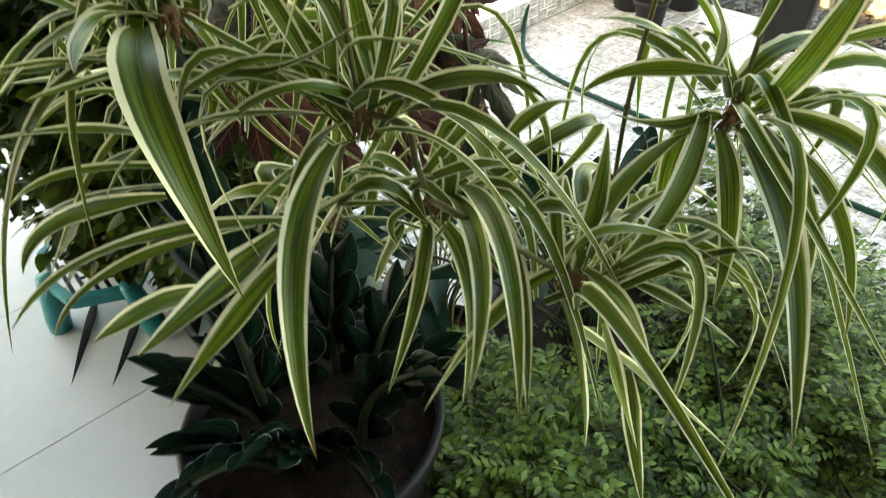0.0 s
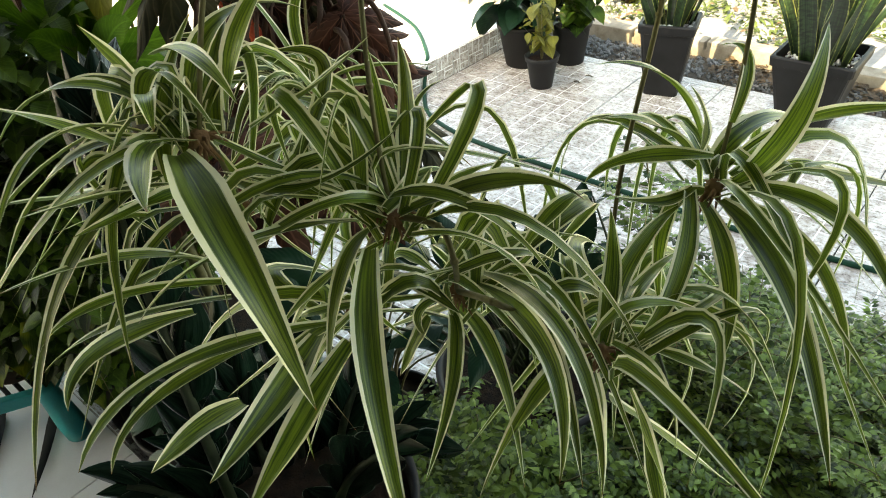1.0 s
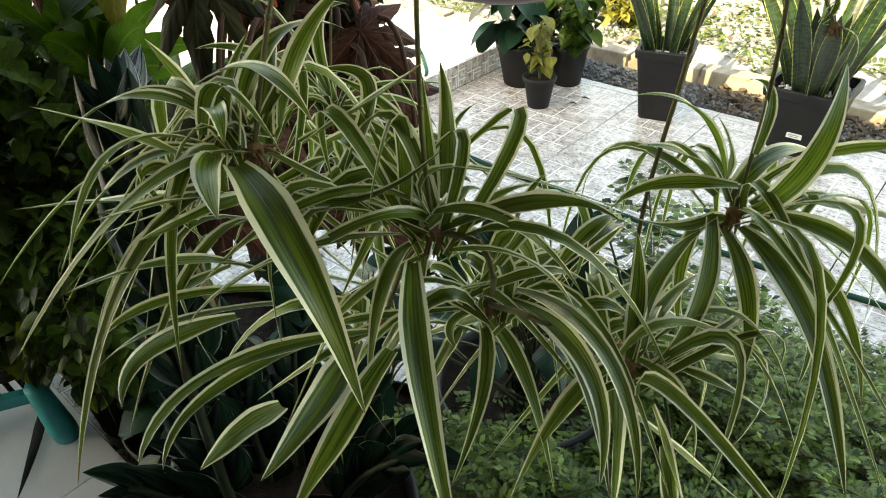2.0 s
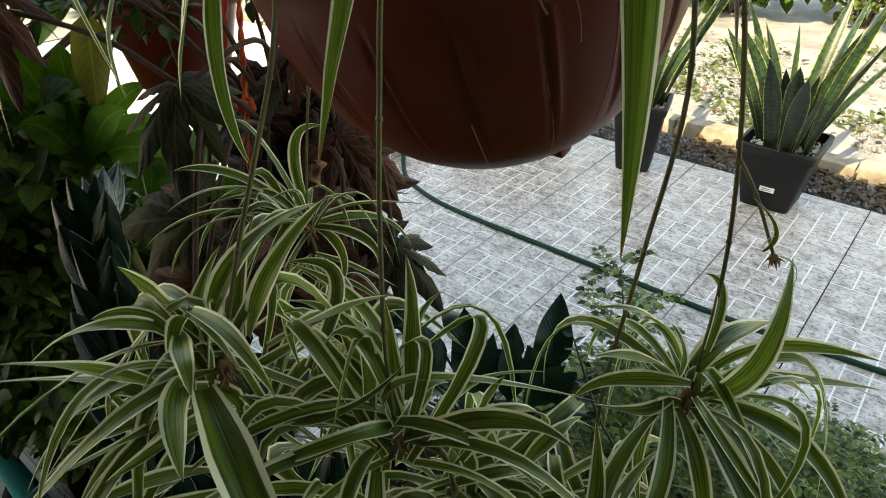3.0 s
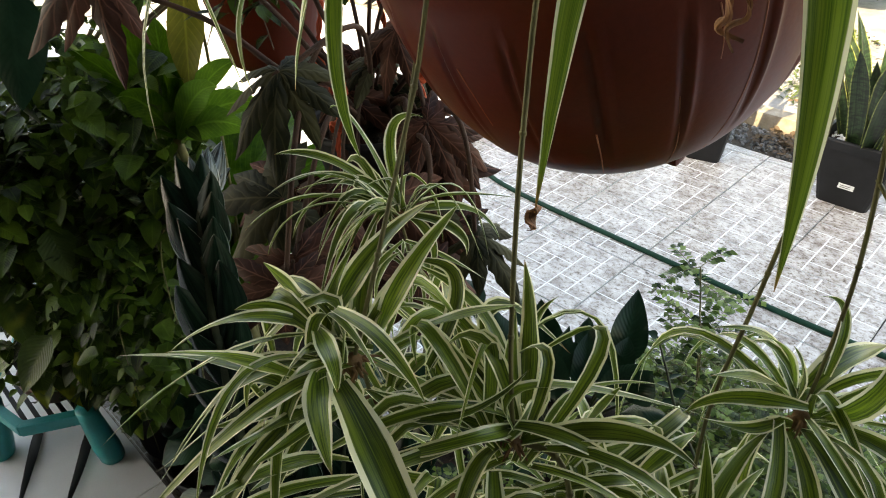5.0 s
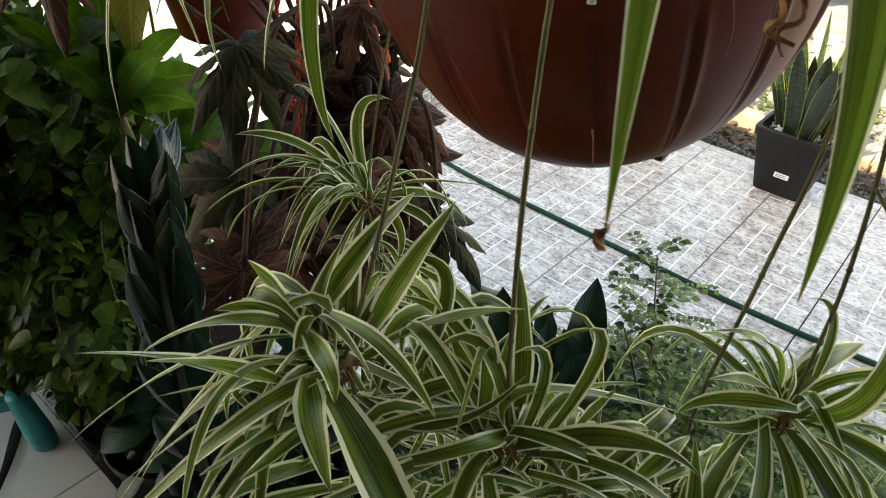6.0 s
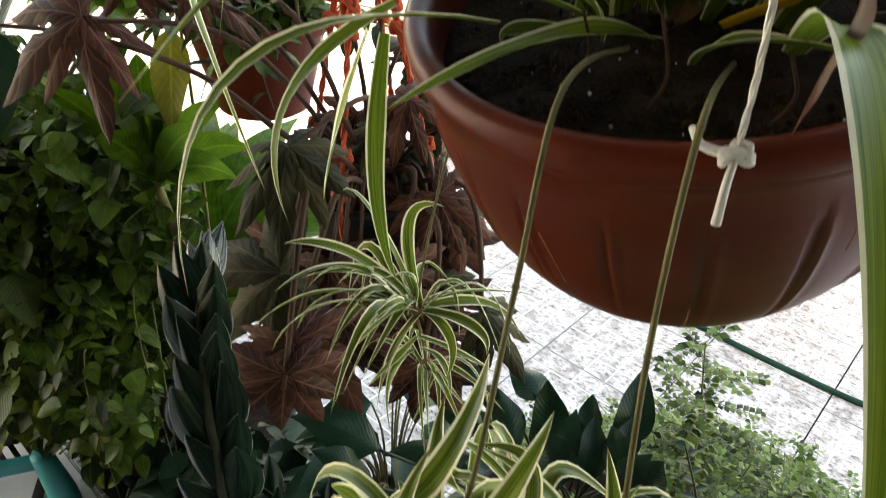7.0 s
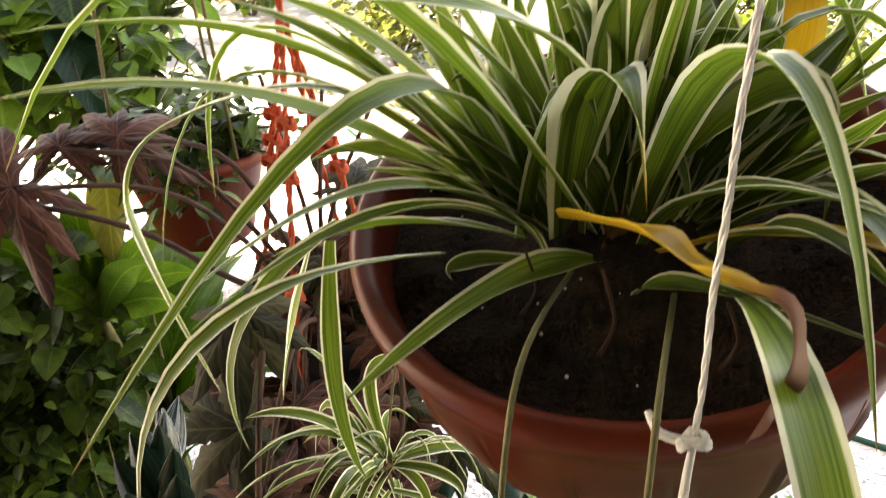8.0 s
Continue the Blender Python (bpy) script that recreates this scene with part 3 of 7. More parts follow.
# ---- spider plants ----
HUB_L = (1.795, -3.012, 1.463)
HUB_C1 = (1.866, -2.965, 1.421)
HUB_C2 = (1.889, -2.948, 1.374)
HUB_C3 = (1.962, -2.927, 1.356)
HUB_R = (1.965, -2.813, 1.394)
HUB_M = (1.741, -2.752, 1.661)
HUB_F = (1.527, -2.745, 1.322)
HUB_T = (1.99, -2.825, 1.51)
def crown_root(plant, size, seed, rag=True):
    g = random.Random(seed)
    bm = bmesh.new()
    for k in range(22):
        a, e = g.uniform(0, 6.283), g.uniform(-1.4, 0.5)
        d = Vector((math.cos(a) * math.cos(e), math.sin(a) * math.cos(e), math.sin(e)))
        n = size * g.uniform(0.5, 1.3)
        tube(bm, [d * size * 0.1, d * n * 0.6 + Vector((0, 0, -0.1 * n)), d * n + Vector((g.uniform(-0.3, 0.3) * n, g.uniform(-0.3, 0.3) * n, -0.4 * n))], (size * 0.16, size * 0.03), 5, 3)
    bmesh.ops.create_icosphere(bm, subdivisions=2, radius=size * 0.45)
    return part("crown", bm, CROWN_ROOT, plant, "brown fibrous crown with stubby roots")


def stolon(plant, *pts, radius=0.0014):
    """A runner from the bowl to a plantlet, in world metres."""
    inv = plant.matrix_basis.inverted()
    bm = bmesh.new()
    local = [inv @ Vector(p) for p in pts]
    tube(bm, local, (radius * 1.15, radius * 0.85), 8, 7)
    for p in local[1:-1]:
        bmesh.ops.create_icosphere(bm, subdivisions=1, radius=radius * 1.5, matrix=Matrix.Translation(p))
    return part("runner", bm, STOLON, plant, "thin brown-green runner stem")


PALE = "spider plantlet with cream-edged green strap leaves hanging on a runner"
mother = thing("spider_plant", HUB_M, "mature spider plant with long cream-edged arching leaves in the bowl", "plant")
crown_root(mother, 0.030, 1)
blade(mother, (0.2, -3.5, -0.7), (-2.3, -9.7, 0.0), (-4.5, -18.7, -1.9), 1.74, MOTHER_BLADE, 0.0)
blade(mother, (-5.3, -2.7, 0.5), (-8.9, -9.6, 8.6), (-8.4, -28.2, -0.3), 1.74, MOTHER_BLADE, 0.15)
blade(mother, (-3.4, -4.1, 0.0), (-8.2, -11.1, 4.3), (-10.7, -21.8, 2.3), 1.59, MOTHER_BLADE, -0.22)
blade(mother, (-3.0, -4.2, -0.0), (-8.1, -10.5, 2.8), (-10.0, -21.9, 1.3), 1.30, MOTHER_BLADE, 0.17)
blade(mother, (-3.4, -4.1, 0.0), (-10.9, -13.2, 8.4), (-14.6, -24.6, 11.1), 1.45, MOTHER_BLADE, -0.04)
blade(mother, (-2.0, -3.3, 0.3), (0.0, -4.2, 9.6), (2.7, -4.5, 3.4), 3.60, BLADE_DRY, -0.12)
blade(mother, (1.2, -1.1, 1.1), (7.0, -7.3, 11.9), (13.9, -14.7, 2.8), 1.90, MOTHER_BLADE, 0.21)
blade(mother, (-17.7, -6.3, -3.8), (-14.6, -10.0, -12.6), (-12.3, -10.2, -19.5), 1.15, MOTHER_BLADE, -0.2)
blade(mother, (-15.3, -7.6, -1.2), (-17.7, -14.3, -6.4), (-15.4, -16.8, -13.1), 1.16, MOTHER_BLADE, 0.08)
blade(mother, (-18.4, -7.1, -3.6), (-19.4, -9.4, -11.0), (-19.7, -10.6, -15.8), 1.16, BLADE_DRY, -0.2)
blade(mother, (-2.2, -5.6, -0.5), (-5.6, -8.0, -0.6), (-5.8, -8.7, -1.4), 1.02, MOTHER_BLADE, 0.21)
blade(mother, (-2.0, -5.7, -0.7), (-5.0, -5.8, 2.1), (-12.3, -10.0, 5.3), 1.16, MOTHER_BLADE, -0.11)
blade(mother, (-3.4, -4.1, 0.0), (-6.2, -4.2, 7.1), (-8.4, -5.3, 8.2), 1.30, MOTHER_BLADE, -0.05)
blade(mother, (-4.0, -4.5, -0.1), (-2.4, -4.1, 7.9), (-0.2, -4.6, 7.0), 1.45, MOTHER_BLADE, 0.18)
blade(mother, (-2.7, -3.6, 0.2), (-4.5, -2.4, 6.0), (-12.5, -4.7, 12.8), 1.45, MOTHER_BLADE, -0.22)
blade(mother, (-2.5, -2.6, 0.6), (-5.6, -0.5, 6.2), (-10.1, -0.3, 12.7), 1.45, MOTHER_BLADE, 0.14)
blade(mother, (-2.0, -2.3, 0.7), (-4.6, 1.1, 6.0), (-7.9, 3.4, 12.5), 1.30, MOTHER_BLADE, 0.01)
blade(mother, (-1.4, -2.0, 0.8), (-2.6, 2.1, 6.1), (-5.3, 4.7, 12.6), 1.30, MOTHER_BLADE, -0.16)
blade(mother, (2.3, -2.6, 0.6), (6.1, -3.4, 5.0), (12.6, -3.7, 5.5), 1.59, MOTHER_BLADE, 0.22)
blade(mother, (3.1, -5.1, -0.8), (6.5, -6.4, 1.3), (14.1, -6.9, 1.6), 1.30, MOTHER_BLADE, -0.17)
blade(mother, (2.7, 0.1, 1.5), (5.0, 2.3, 6.4), (9.4, 6.4, 12.8), 1.88, MOTHER_BLADE, 0.03)
blade(mother, (3.4, 0.1, 1.5), (6.5, 2.3, 5.5), (10.1, 5.3, 11.5), 1.88, MOTHER_BLADE, 0.13)
blade(mother, (4.0, 0.2, 1.6), (8.0, 1.2, 4.8), (11.4, 2.7, 8.7), 1.74, MOTHER_BLADE, -0.21)
blade(mother, (4.2, 0.3, 1.6), (8.3, 1.5, 5.6), (12.4, 1.8, 5.7), 1.45, MOTHER_BLADE, 0.19)
blade(mother, (1.7, -0.3, 1.4), (1.9, 2.8, 6.8), (2.5, 6.4, 12.7), 1.59, MOTHER_BLADE, -0.07)
blade(mother, (0.8, -0.6, 1.3), (-0.5, 2.8, 5.7), (1.2, 6.7, 10.2), 1.16, MOTHER_BLADE, -0.09)
blade(mother, (7.2, -4.9, 0.6), (12.6, -17.7, 4.0), (17.9, -28.3, -3.9), 1.55, MOTHER_BLADE, 0.1)
blade(mother, (8.7, 1.1, 4.6), (17.2, -11.7, 2.1), (20.9, -17.2, -10.9), 2.0, MOTHER_BLADE, 0.1)
blade(mother, (-7.2, -7.7, -0.7), (-12.9, -20.2, -1.9), (-12.2, -25.4, -12.7), 1.05)
blade(mother, (5.2, 5.1, 3.3), (5.2, 7.6, 10.6), (5.1, 9.0, 13.2), 2.61, BLADE_YELLOW, -0.02)
blade(mother, (5.7, -2.0, 0.8), (9.3, -4.4, 4.2), (13.4, -6.7, 3.8), 2.03, MOTHER_BLADE, 0.16)
blade(mother, (2.1, 0.5, 1.0), (-1.7, 2.9, 4.4), (-2.3, 7.0, 12.6), 2.32, MOTHER_BLADE, -0.22)
blade(mother, (3.8, 1.1, 1.3), (4.3, 4.5, 6.9), (4.0, 7.8, 13.3), 2.61, MOTHER_BLADE, 0.16)
blade(mother, (5.0, 1.2, 1.0), (7.5, 4.2, 7.6), (8.2, 6.5, 13.7), 2.90, MOTHER_BLADE, -0.02)
blade(mother, (5.7, -0.2, 1.4), (9.9, -0.9, 4.6), (13.3, -2.3, 3.8), 2.03, MOTHER_BLADE, -0.13)
blade(mother, (-4.5, -3.5, 0.2), (-8.4, -5.2, 5.3), (-12.8, -7.3, 9.1), 1.88, MOTHER_BLADE, 0.22)
blade(mother, (-4.3, -3.3, 0.3), (-9.6, -5.7, 6.2), (-14.0, -9.2, 11.8), 1.88, MOTHER_BLADE, -0.19)
blade(mother, (-3.7, -1.7, 0.9), (-8.6, -0.6, 7.4), (-12.5, -0.8, 12.6), 2.03, MOTHER_BLADE, 0.06)
blade(mother, (-4.7, -3.7, 0.2), (-10.1, -7.1, 4.2), (-14.0, -10.9, 4.2), 1.74, MOTHER_BLADE, 0.1)
blade(mother, (-3.9, -4.6, -0.1), (-8.5, -10.0, 1.8), (-11.3, -16.6, 1.8), 1.59, MOTHER_BLADE, -0.21)
blade(mother, (-1.3, -1.5, 7.3), (-4.2, -8.6, 12.7), (-9.8, -18.0, 13.9), 1.88, BLADE_DRY, 0.2)
blade(mother, (-4.2, -4.2, -0.0), (-10.9, -7.3, 8.1), (-16.9, -12.6, 12.7), 1.88, MOTHER_BLADE, -0.09)
blade(mother, (-4.4, -3.1, 0.4), (-12.2, -4.3, 8.2), (-18.5, -8.2, 12.1), 1.88, MOTHER_BLADE, -0.06)
blade(mother, (-4.3, -2.8, 0.5), (-10.8, -2.0, 7.7), (-15.6, -2.3, 11.3), 1.59, MOTHER_BLADE, 0.19)
blade(mother, (-4.1, -4.3, -0.0), (-14.5, -9.0, 9.5), (-23.2, -20.7, 11.5), 1.45, MOTHER_BLADE, -0.22)
blade(mother, (-0.8, -2.7, 0.5), (-8.8, -14.8, 15.2), (-9.6, -26.5, 10.3), 1.74, MOTHER_BLADE, 0.13)
blade(mother, (-6.6, -2.0, 0.8), (-21.7, -6.3, 9.6), (-23.3, -10.6, -0.6), 1.02, MOTHER_BLADE, 0.03)
blade(mother, (-7.1, -2.4, 0.6), (-21.3, -8.3, 7.3), (-23.9, -14.9, -3.9), 1.02, MOTHER_BLADE, -0.17)
blade(mother, (-3.8, -2.9, 0.5), (-9.2, -1.4, 6.4), (-13.3, -0.3, 12.2), 2.03, MOTHER_BLADE, 0.22)
blade(mother, (-3.6, -2.9, 0.5), (-8.6, 0.2, 6.2), (-10.1, 3.2, 12.0), 1.88, MOTHER_BLADE, -0.16)
blade(mother, (-1.6, -0.4, 1.4), (-4.3, 3.0, 7.9), (-7.8, 4.5, 12.4), 1.88, MOTHER_BLADE, 0.01)
blade(mother, (-3.1, -1.5, 1.0), (-7.5, 2.2, 6.6), (-10.3, 4.2, 11.9), 1.74, MOTHER_BLADE, 0.14)
blade(mother, (-1.3, -3.0, 0.4), (-3.3, -2.3, 7.7), (-3.8, -5.1, 3.2), 1.30, MOTHER_BLADE, -0.22)
blade(mother, (-2.8, -3.7, 0.2), (-6.4, -4.3, 4.2), (-11.4, -6.8, 6.9), 1.45, MOTHER_BLADE, 0.18)
blade(mother, (-2.7, -3.9, 0.1), (-6.2, -5.7, 3.7), (-10.6, -8.4, 5.2), 1.30, MOTHER_BLADE, -0.05)
blade(mother, (-2.6, -4.0, 0.1), (-6.4, -6.4, 2.8), (-10.5, -10.2, 4.5), 1.59, MOTHER_BLADE, -0.11)
blade(mother, (-0.5, -2.6, 0.6), (-0.7, 1.0, 7.4), (0.7, 4.6, 11.4), 1.59, MOTHER_BLADE, 0.21)
blade(mother, (2.4, -0.4, 1.4), (4.3, 3.7, 7.7), (4.1, 5.8, 13.2), 1.88, MOTHER_BLADE, -0.2)
blade(mother, (3.7, 0.1, 1.5), (7.1, 2.9, 7.2), (9.3, 5.5, 13.4), 2.32, MOTHER_BLADE, 0.09)
blade(mother, (3.8, 0.0, 1.4), (7.7, 2.9, 6.8), (10.7, 5.1, 10.4), 2.03, MOTHER_BLADE, 0.07)
blade(mother, (4.1, 0.0, 1.2), (8.0, 1.7, 6.3), (11.2, 3.8, 8.9), 2.03, MOTHER_BLADE, -0.19)
blade(mother, (4.2, -0.1, 1.0), (8.6, 1.4, 5.1), (11.9, 2.3, 7.3), 1.74, MOTHER_BLADE, 0.21)
blade(mother, (4.3, -0.3, 0.7), (9.2, 1.1, 4.2), (12.3, 0.9, 6.3), 1.45, MOTHER_BLADE, -0.12)
blade(mother, (2.9, -0.2, 1.4), (3.1, 4.6, 8.2), (-0.3, 6.7, 13.0), 1.74, MOTHER_BLADE, -0.04)
blade(mother, (2.7, -0.3, 1.4), (2.1, 3.9, 6.6), (1.6, 7.2, 13.1), 1.74, MOTHER_BLADE, 0.17)
blade(mother, (0.3, -1.0, 4.1), (2.0, -0.5, 5.2), (4.1, -1.8, 2.3), 1.16, MOTHER_BLADE, -0.22)
spray(mother, 12, 9, 6.0, 2.0, 3.0, 34, (40, 200), 1.2, material=MOTHER_BLADE)
spray(mother, 10, 19, 12.0, 2.2, 8.0, 31, (20, 180), 1.0, material=MOTHER_BLADE)
spray(mother, 11, 10, 16.0, 2.4, 2.0, 32, (20, 190), 1.0, material=MOTHER_BLADE)
spray(mother, 8, 13, 5.0, 1.2, 9.0, 33, (100, 215), material=MOTHER_BLADE)
for places, wid in ((((1.900, -2.925, 1.668), (1.914, -2.937, 1.658), (1.921, -2.945, 1.649), (1.919, -2.944, 1.643), (1.927, -2.941, 1.640)), 0.0034), (((1.905, -2.93, 1.664), (1.922, -2.940, 1.656), (1.926, -2.941, 1.649), (1.922, -2.945, 1.644), (1.925, -2.943, 1.637)), 0.0024),
                    (((1.9254, -3.0433, 1.6225), (1.9256, -3.0430, 1.6190), (1.9250, -3.0436, 1.6155)), 0.0042)):
    long_blade(mother, places, wid, BLADE_WITHERED, "dry curled brown leaf end", 1.1, 0.4, 1.5, 0.9, lambda u: 0.55 + 0.45 * math.sin(math.pi * min(1.0, u * 1.1)))
long_blade(mother, ((1.69, -2.80, 1.68), (1.60, -2.84, 1.74), (1.495, -2.879, 1.711), (1.410, -2.872, 1.642), (1.462, -2.892, 1.592), (1.491, -2.882, 1.496)), 0.0135, BLADE, roll=0.1)
long_blade(mother, ((1.774, -2.783, 1.667), (1.820, -2.783, 1.692), (1.876, -2.787, 1.700), (1.925, -2.810, 1.672), (1.957, -2.842, 1.606)), 0.020, BLADE_YELLOW, "yellowed leaf with a brown tip hanging over the rim", 0.4, 0.1, 0.2)
long_blade(mother, ((1.723, -2.801, 1.681), (1.783, -2.852, 1.713), (1.818, -2.870, 1.713), (1.846, -2.890, 1.722), (1.855, -2.903, 1.712), (1.852, -2.906, 1.690), (1.848, -2.897, 1.667)), 0.018, BLADE_WITHERING, "yellow leaf withered brown from the middle on", 0.6, 0.25, 1.0, 0.35, lambda u: (0.5 + 0.5 * min(1.0, u / 0.2)) * (1.0 - 0.6 * u) * (1.0 + 0.25 * math.sin(38 * u)) * max(0.0, 1.0 - u**5) ** 0.8)

plantlet_l = thing("spider_plantlet", HUB_L, PALE, "plant", "plantlets")
crown_root(plantlet_l, 0.011, 2)
stolon(plantlet_l, (1.733, -2.802, 1.651), (1.757, -2.9, 1.659), (1.775, -2.944, 1.587), (1.798, -2.993, 1.522), HUB_L)
blade(plantlet_l, (-3.4, 0.5, 0.1), (-4.5, -0.4, 2.3), (-4.2, -1.7, 4.9), 1.10, None, 0.00)
blade(plantlet_l, (-2.1, -0.5, 1.1), (-3.6, -3.7, 2.9), (-7.9, -6.0, -0.5), 0.77, None, 0.00)
blade(plantlet_l, (-1.0, -1.4, 0.4), (-0.7, -5.8, 2.1), (2.0, -9.9, -0.5), 0.65, None, 0.00)
blade(plantlet_l, (-3.5, -1.1, -3.5), (-11.1, -2.7, -5.6), (-17.5, -6.3, -6.8), 1.01, None, 0.00)
blade(plantlet_l, (-1.0, -1.7, 0.2), (-2.8, -5.2, -0.1), (-4.8, -8.7, -4.8), 0.96, None, 0.00)
blade(plantlet_l, (0.8, -1.6, 0.1), (7.7, -4.0, -0.4), (10.7, -4.1, -6.8), 1.62, None, 0.00)
blade(plantlet_l, (-1.4, -1.0, 1.9), (2.2, -2.7, 3.5), (3.3, -3.3, 2.6), 0.82, None, 0.00)
blade(plantlet_l, (-4.7, 2.3, -1.1), (-2.6, 4.2, 3.7), (-7.2, 12.7, 1.1), 1.11, None, 0.00)
blade(plantlet_l, (-0.3, 1.9, 0.3), (1.3, 2.9, 4.7), (0.7, 6.9, 6.5), 1.05, None, 0.00)
blade(plantlet_l, (-0.1, 2.7, -0.7), (2.2, 5.0, 1.0), (6.3, 5.2, 4.1), 0.93, None, 0.00)
blade(plantlet_l, (0.6, -1.1, 4.3), (4.9, -1.8, 5.3), (7.6, -2.2, 4.3), 0.66, None, 0.00)
blade(plantlet_l, (0.4, 0.4, -2.1), (4.9, 1.7, -1.8), (6.6, 5.9, -0.2), 0.68, None, 0.00)
blade(plantlet_l, (0.3, -2.4, -0.8), (0.0, -7.7, -3.4), (-1.6, -12.3, -13.5), 0.73, None, 0.00)
blade(plantlet_l, (7.1, 2.8, -4.9), (12.4, -2.5, -5.3), (16.5, -5.2, -9.8), 1.10, None, 0.00)
blade(plantlet_l, (-1.4, -1.3, 2.0), (-3.5, -2.0, 2.6), (-5.0, -3.3, 2.4), 0.76)
blade(plantlet_l, (-0.5, -2.7, 0.3), (-1.7, -5.1, 2.4), (-2.3, -7.8, 4.3), 0.97)
blade(plantlet_l, (-0.9, -1.8, 1.2), (-0.2, -0.8, 3.3), (3.1, -0.5, 0.7), 0.86)
blade(plantlet_l, (0.1, -2.1, 0.7), (2.6, -3.9, 1.2), (5.4, -5.4, 1.0), 1.19)
blade(plantlet_l, (-0.6, -1.6, -1.7), (-2.3, 0.2, 1.3), (-2.9, 2.9, 4.4), 1.08)
blade(plantlet_l, (-0.8, 1.2, -0.9), (-3.0, 3.3, 1.4), (-5.3, 6.6, 3.5), 1.08)
blade(plantlet_l, (-1.6, -2.9, -3.2), (-1.5, -6.0, -3.0), (-0.6, -9.3, -5.7), 0.86)
blade(plantlet_l, (0.7, -1.4, -5.9), (0.2, -5.1, -3.5), (0.6, -10.0, -2.0), 0.97)
blade(plantlet_l, (1.3, -1.5, -6.7), (-0.3, -6.6, -5.3), (-0.4, -9.6, -6.1), 0.76)
blade(plantlet_l, (1.7, -1.7, -7.3), (-0.5, -6.4, -6.8), (-0.8, -9.8, -7.3), 0.76)
blade(plantlet_l, (0.3, -3.1, -8.0), (0.5, -7.7, -6.8), (1.9, -10.0, -7.5), 0.86)
blade(plantlet_l, (5.8, 0.7, -8.6), (3.7, -6.5, -7.2), (5.5, -11.2, -7.2), 0.97)
blade(plantlet_l, (4.0, -0.6, -9.2), (3.4, -6.8, -8.4), (4.7, -10.2, -9.1), 0.76)
blade(plantlet_l, (5.7, 0.0, -8.9), (7.6, -4.2, -8.6), (8.6, -8.1, -8.7), 1.40)
blade(plantlet_l, (4.2, -4.0, -11.0), (4.9, -6.7, -9.9), (5.5, -9.1, -9.6), 1.08)
blade(plantlet_l, (-0.9, -2.1, -5.9), (-1.6, -4.4, -6.2), (-1.9, -6.1, -6.4), 0.76)
blade(plantlet_l, (-1.3, 1.5, -1.4), (-3.9, 2.9, -1.0), (-5.4, 3.4, -0.6), 0.86)
blade(plantlet_l, (-2.0, 0.5, -1.2), (-2.7, 2.0, -1.2), (-3.6, 3.3, -1.1), 0.76)
blade(plantlet_l, (-1.1, -3.1, -0.6), (-3.0, -3.9, -0.5), (-2.8, -4.8, -2.4), 0.76)
blade(plantlet_l, (-0.4, -2.0, -1.0), (-1.1, -4.5, -1.1), (-2.0, -7.0, -0.8), 0.86)
blade(plantlet_l, (0.1, -1.9, -1.4), (0.7, -5.0, -0.2), (0.8, -8.2, 0.5), 0.97)
blade(plantlet_l, (0.7, -1.2, -1.7), (0.9, -3.7, -1.4), (1.1, -6.8, -1.0), 0.97)
spray(plantlet_l, 9, 11, 1.5, 0.85, 9.0, 41, (60, 230), 1.6)
spray(plantlet_l, 10, 12, 0.5, 0.85, 11.0, 141, (185, 262), 1.6)

plantlet_c = thing("spider_plantlet", HUB_C1, PALE, "plant", "plantlets")
crown_root(plantlet_c, 0.010, 3)
stolon(plantlet_c, (1.79, -2.802, 1.657), (1.816, -2.895, 1.659), (1.832, -2.929, 1.575), (1.854, -2.957, 1.481), HUB_C1)
blade(plantlet_c, (-0.7, 0.7, -0.1), (-2.0, 1.9, 2.5), (-1.1, 0.9, 7.5), 0.99, None, 0.00)
blade(plantlet_c, (-1.1, 0.1, 0.1), (3.5, 1.1, 1.4), (6.0, 4.8, -4.2), 0.71, None, 0.00)
blade(plantlet_c, (-0.5, 0.4, 0.1), (-0.8, -3.4, 1.9), (-5.9, -5.6, -2.1), 0.83, None, 0.00)
blade(plantlet_c, (0.4, 2.4, -0.4), (0.8, 5.7, -0.0), (3.3, 8.7, 0.0), 0.71, None, 0.00)
blade(plantlet_c, (1.3, -4.6, -3.8), (2.0, -8.9, -5.5), (2.7, -12.6, -6.9), 1.24, None, 0.00)
blade(plantlet_c, (-0.1, 0.0, -0.7), (-3.3, 1.3, 0.9), (-6.5, 2.3, 2.9), 0.97)
blade(plantlet_c, (-0.4, -0.1, -0.6), (-0.4, -3.0, -1.5), (1.4, -6.5, -5.5), 0.97)
blade(plantlet_c, (-0.7, -0.1, -0.2), (-3.9, -1.2, 1.0), (-6.8, -3.7, 1.0), 0.86)
blade(plantlet_c, (-0.8, 1.8, 0.3), (-0.8, 3.6, 0.4), (-0.5, 4.9, -0.3), 0.54)
blade(plantlet_c, (0.0, -0.3, -1.2), (-1.5, -3.5, -2.4), (-2.6, -6.1, -4.5), 0.76)
blade(plantlet_c, (-5.7, -0.5, 1.7), (-7.3, 3.4, 4.6), (-10.2, 2.1, 5.2), 0.86)
blade(plantlet_c, (-1.6, 1.0, 0.8), (-6.2, 2.5, 2.6), (-10.2, 1.5, 2.9), 0.97)
blade(plantlet_c, (-2.8, -0.3, -0.6), (-6.4, 1.6, 0.7), (-9.3, 2.5, 1.0), 0.86)
blade(plantlet_c, (-2.2, 1.7, 0.2), (-5.6, 3.6, 3.0), (-10.1, 2.2, 5.2), 1.08)
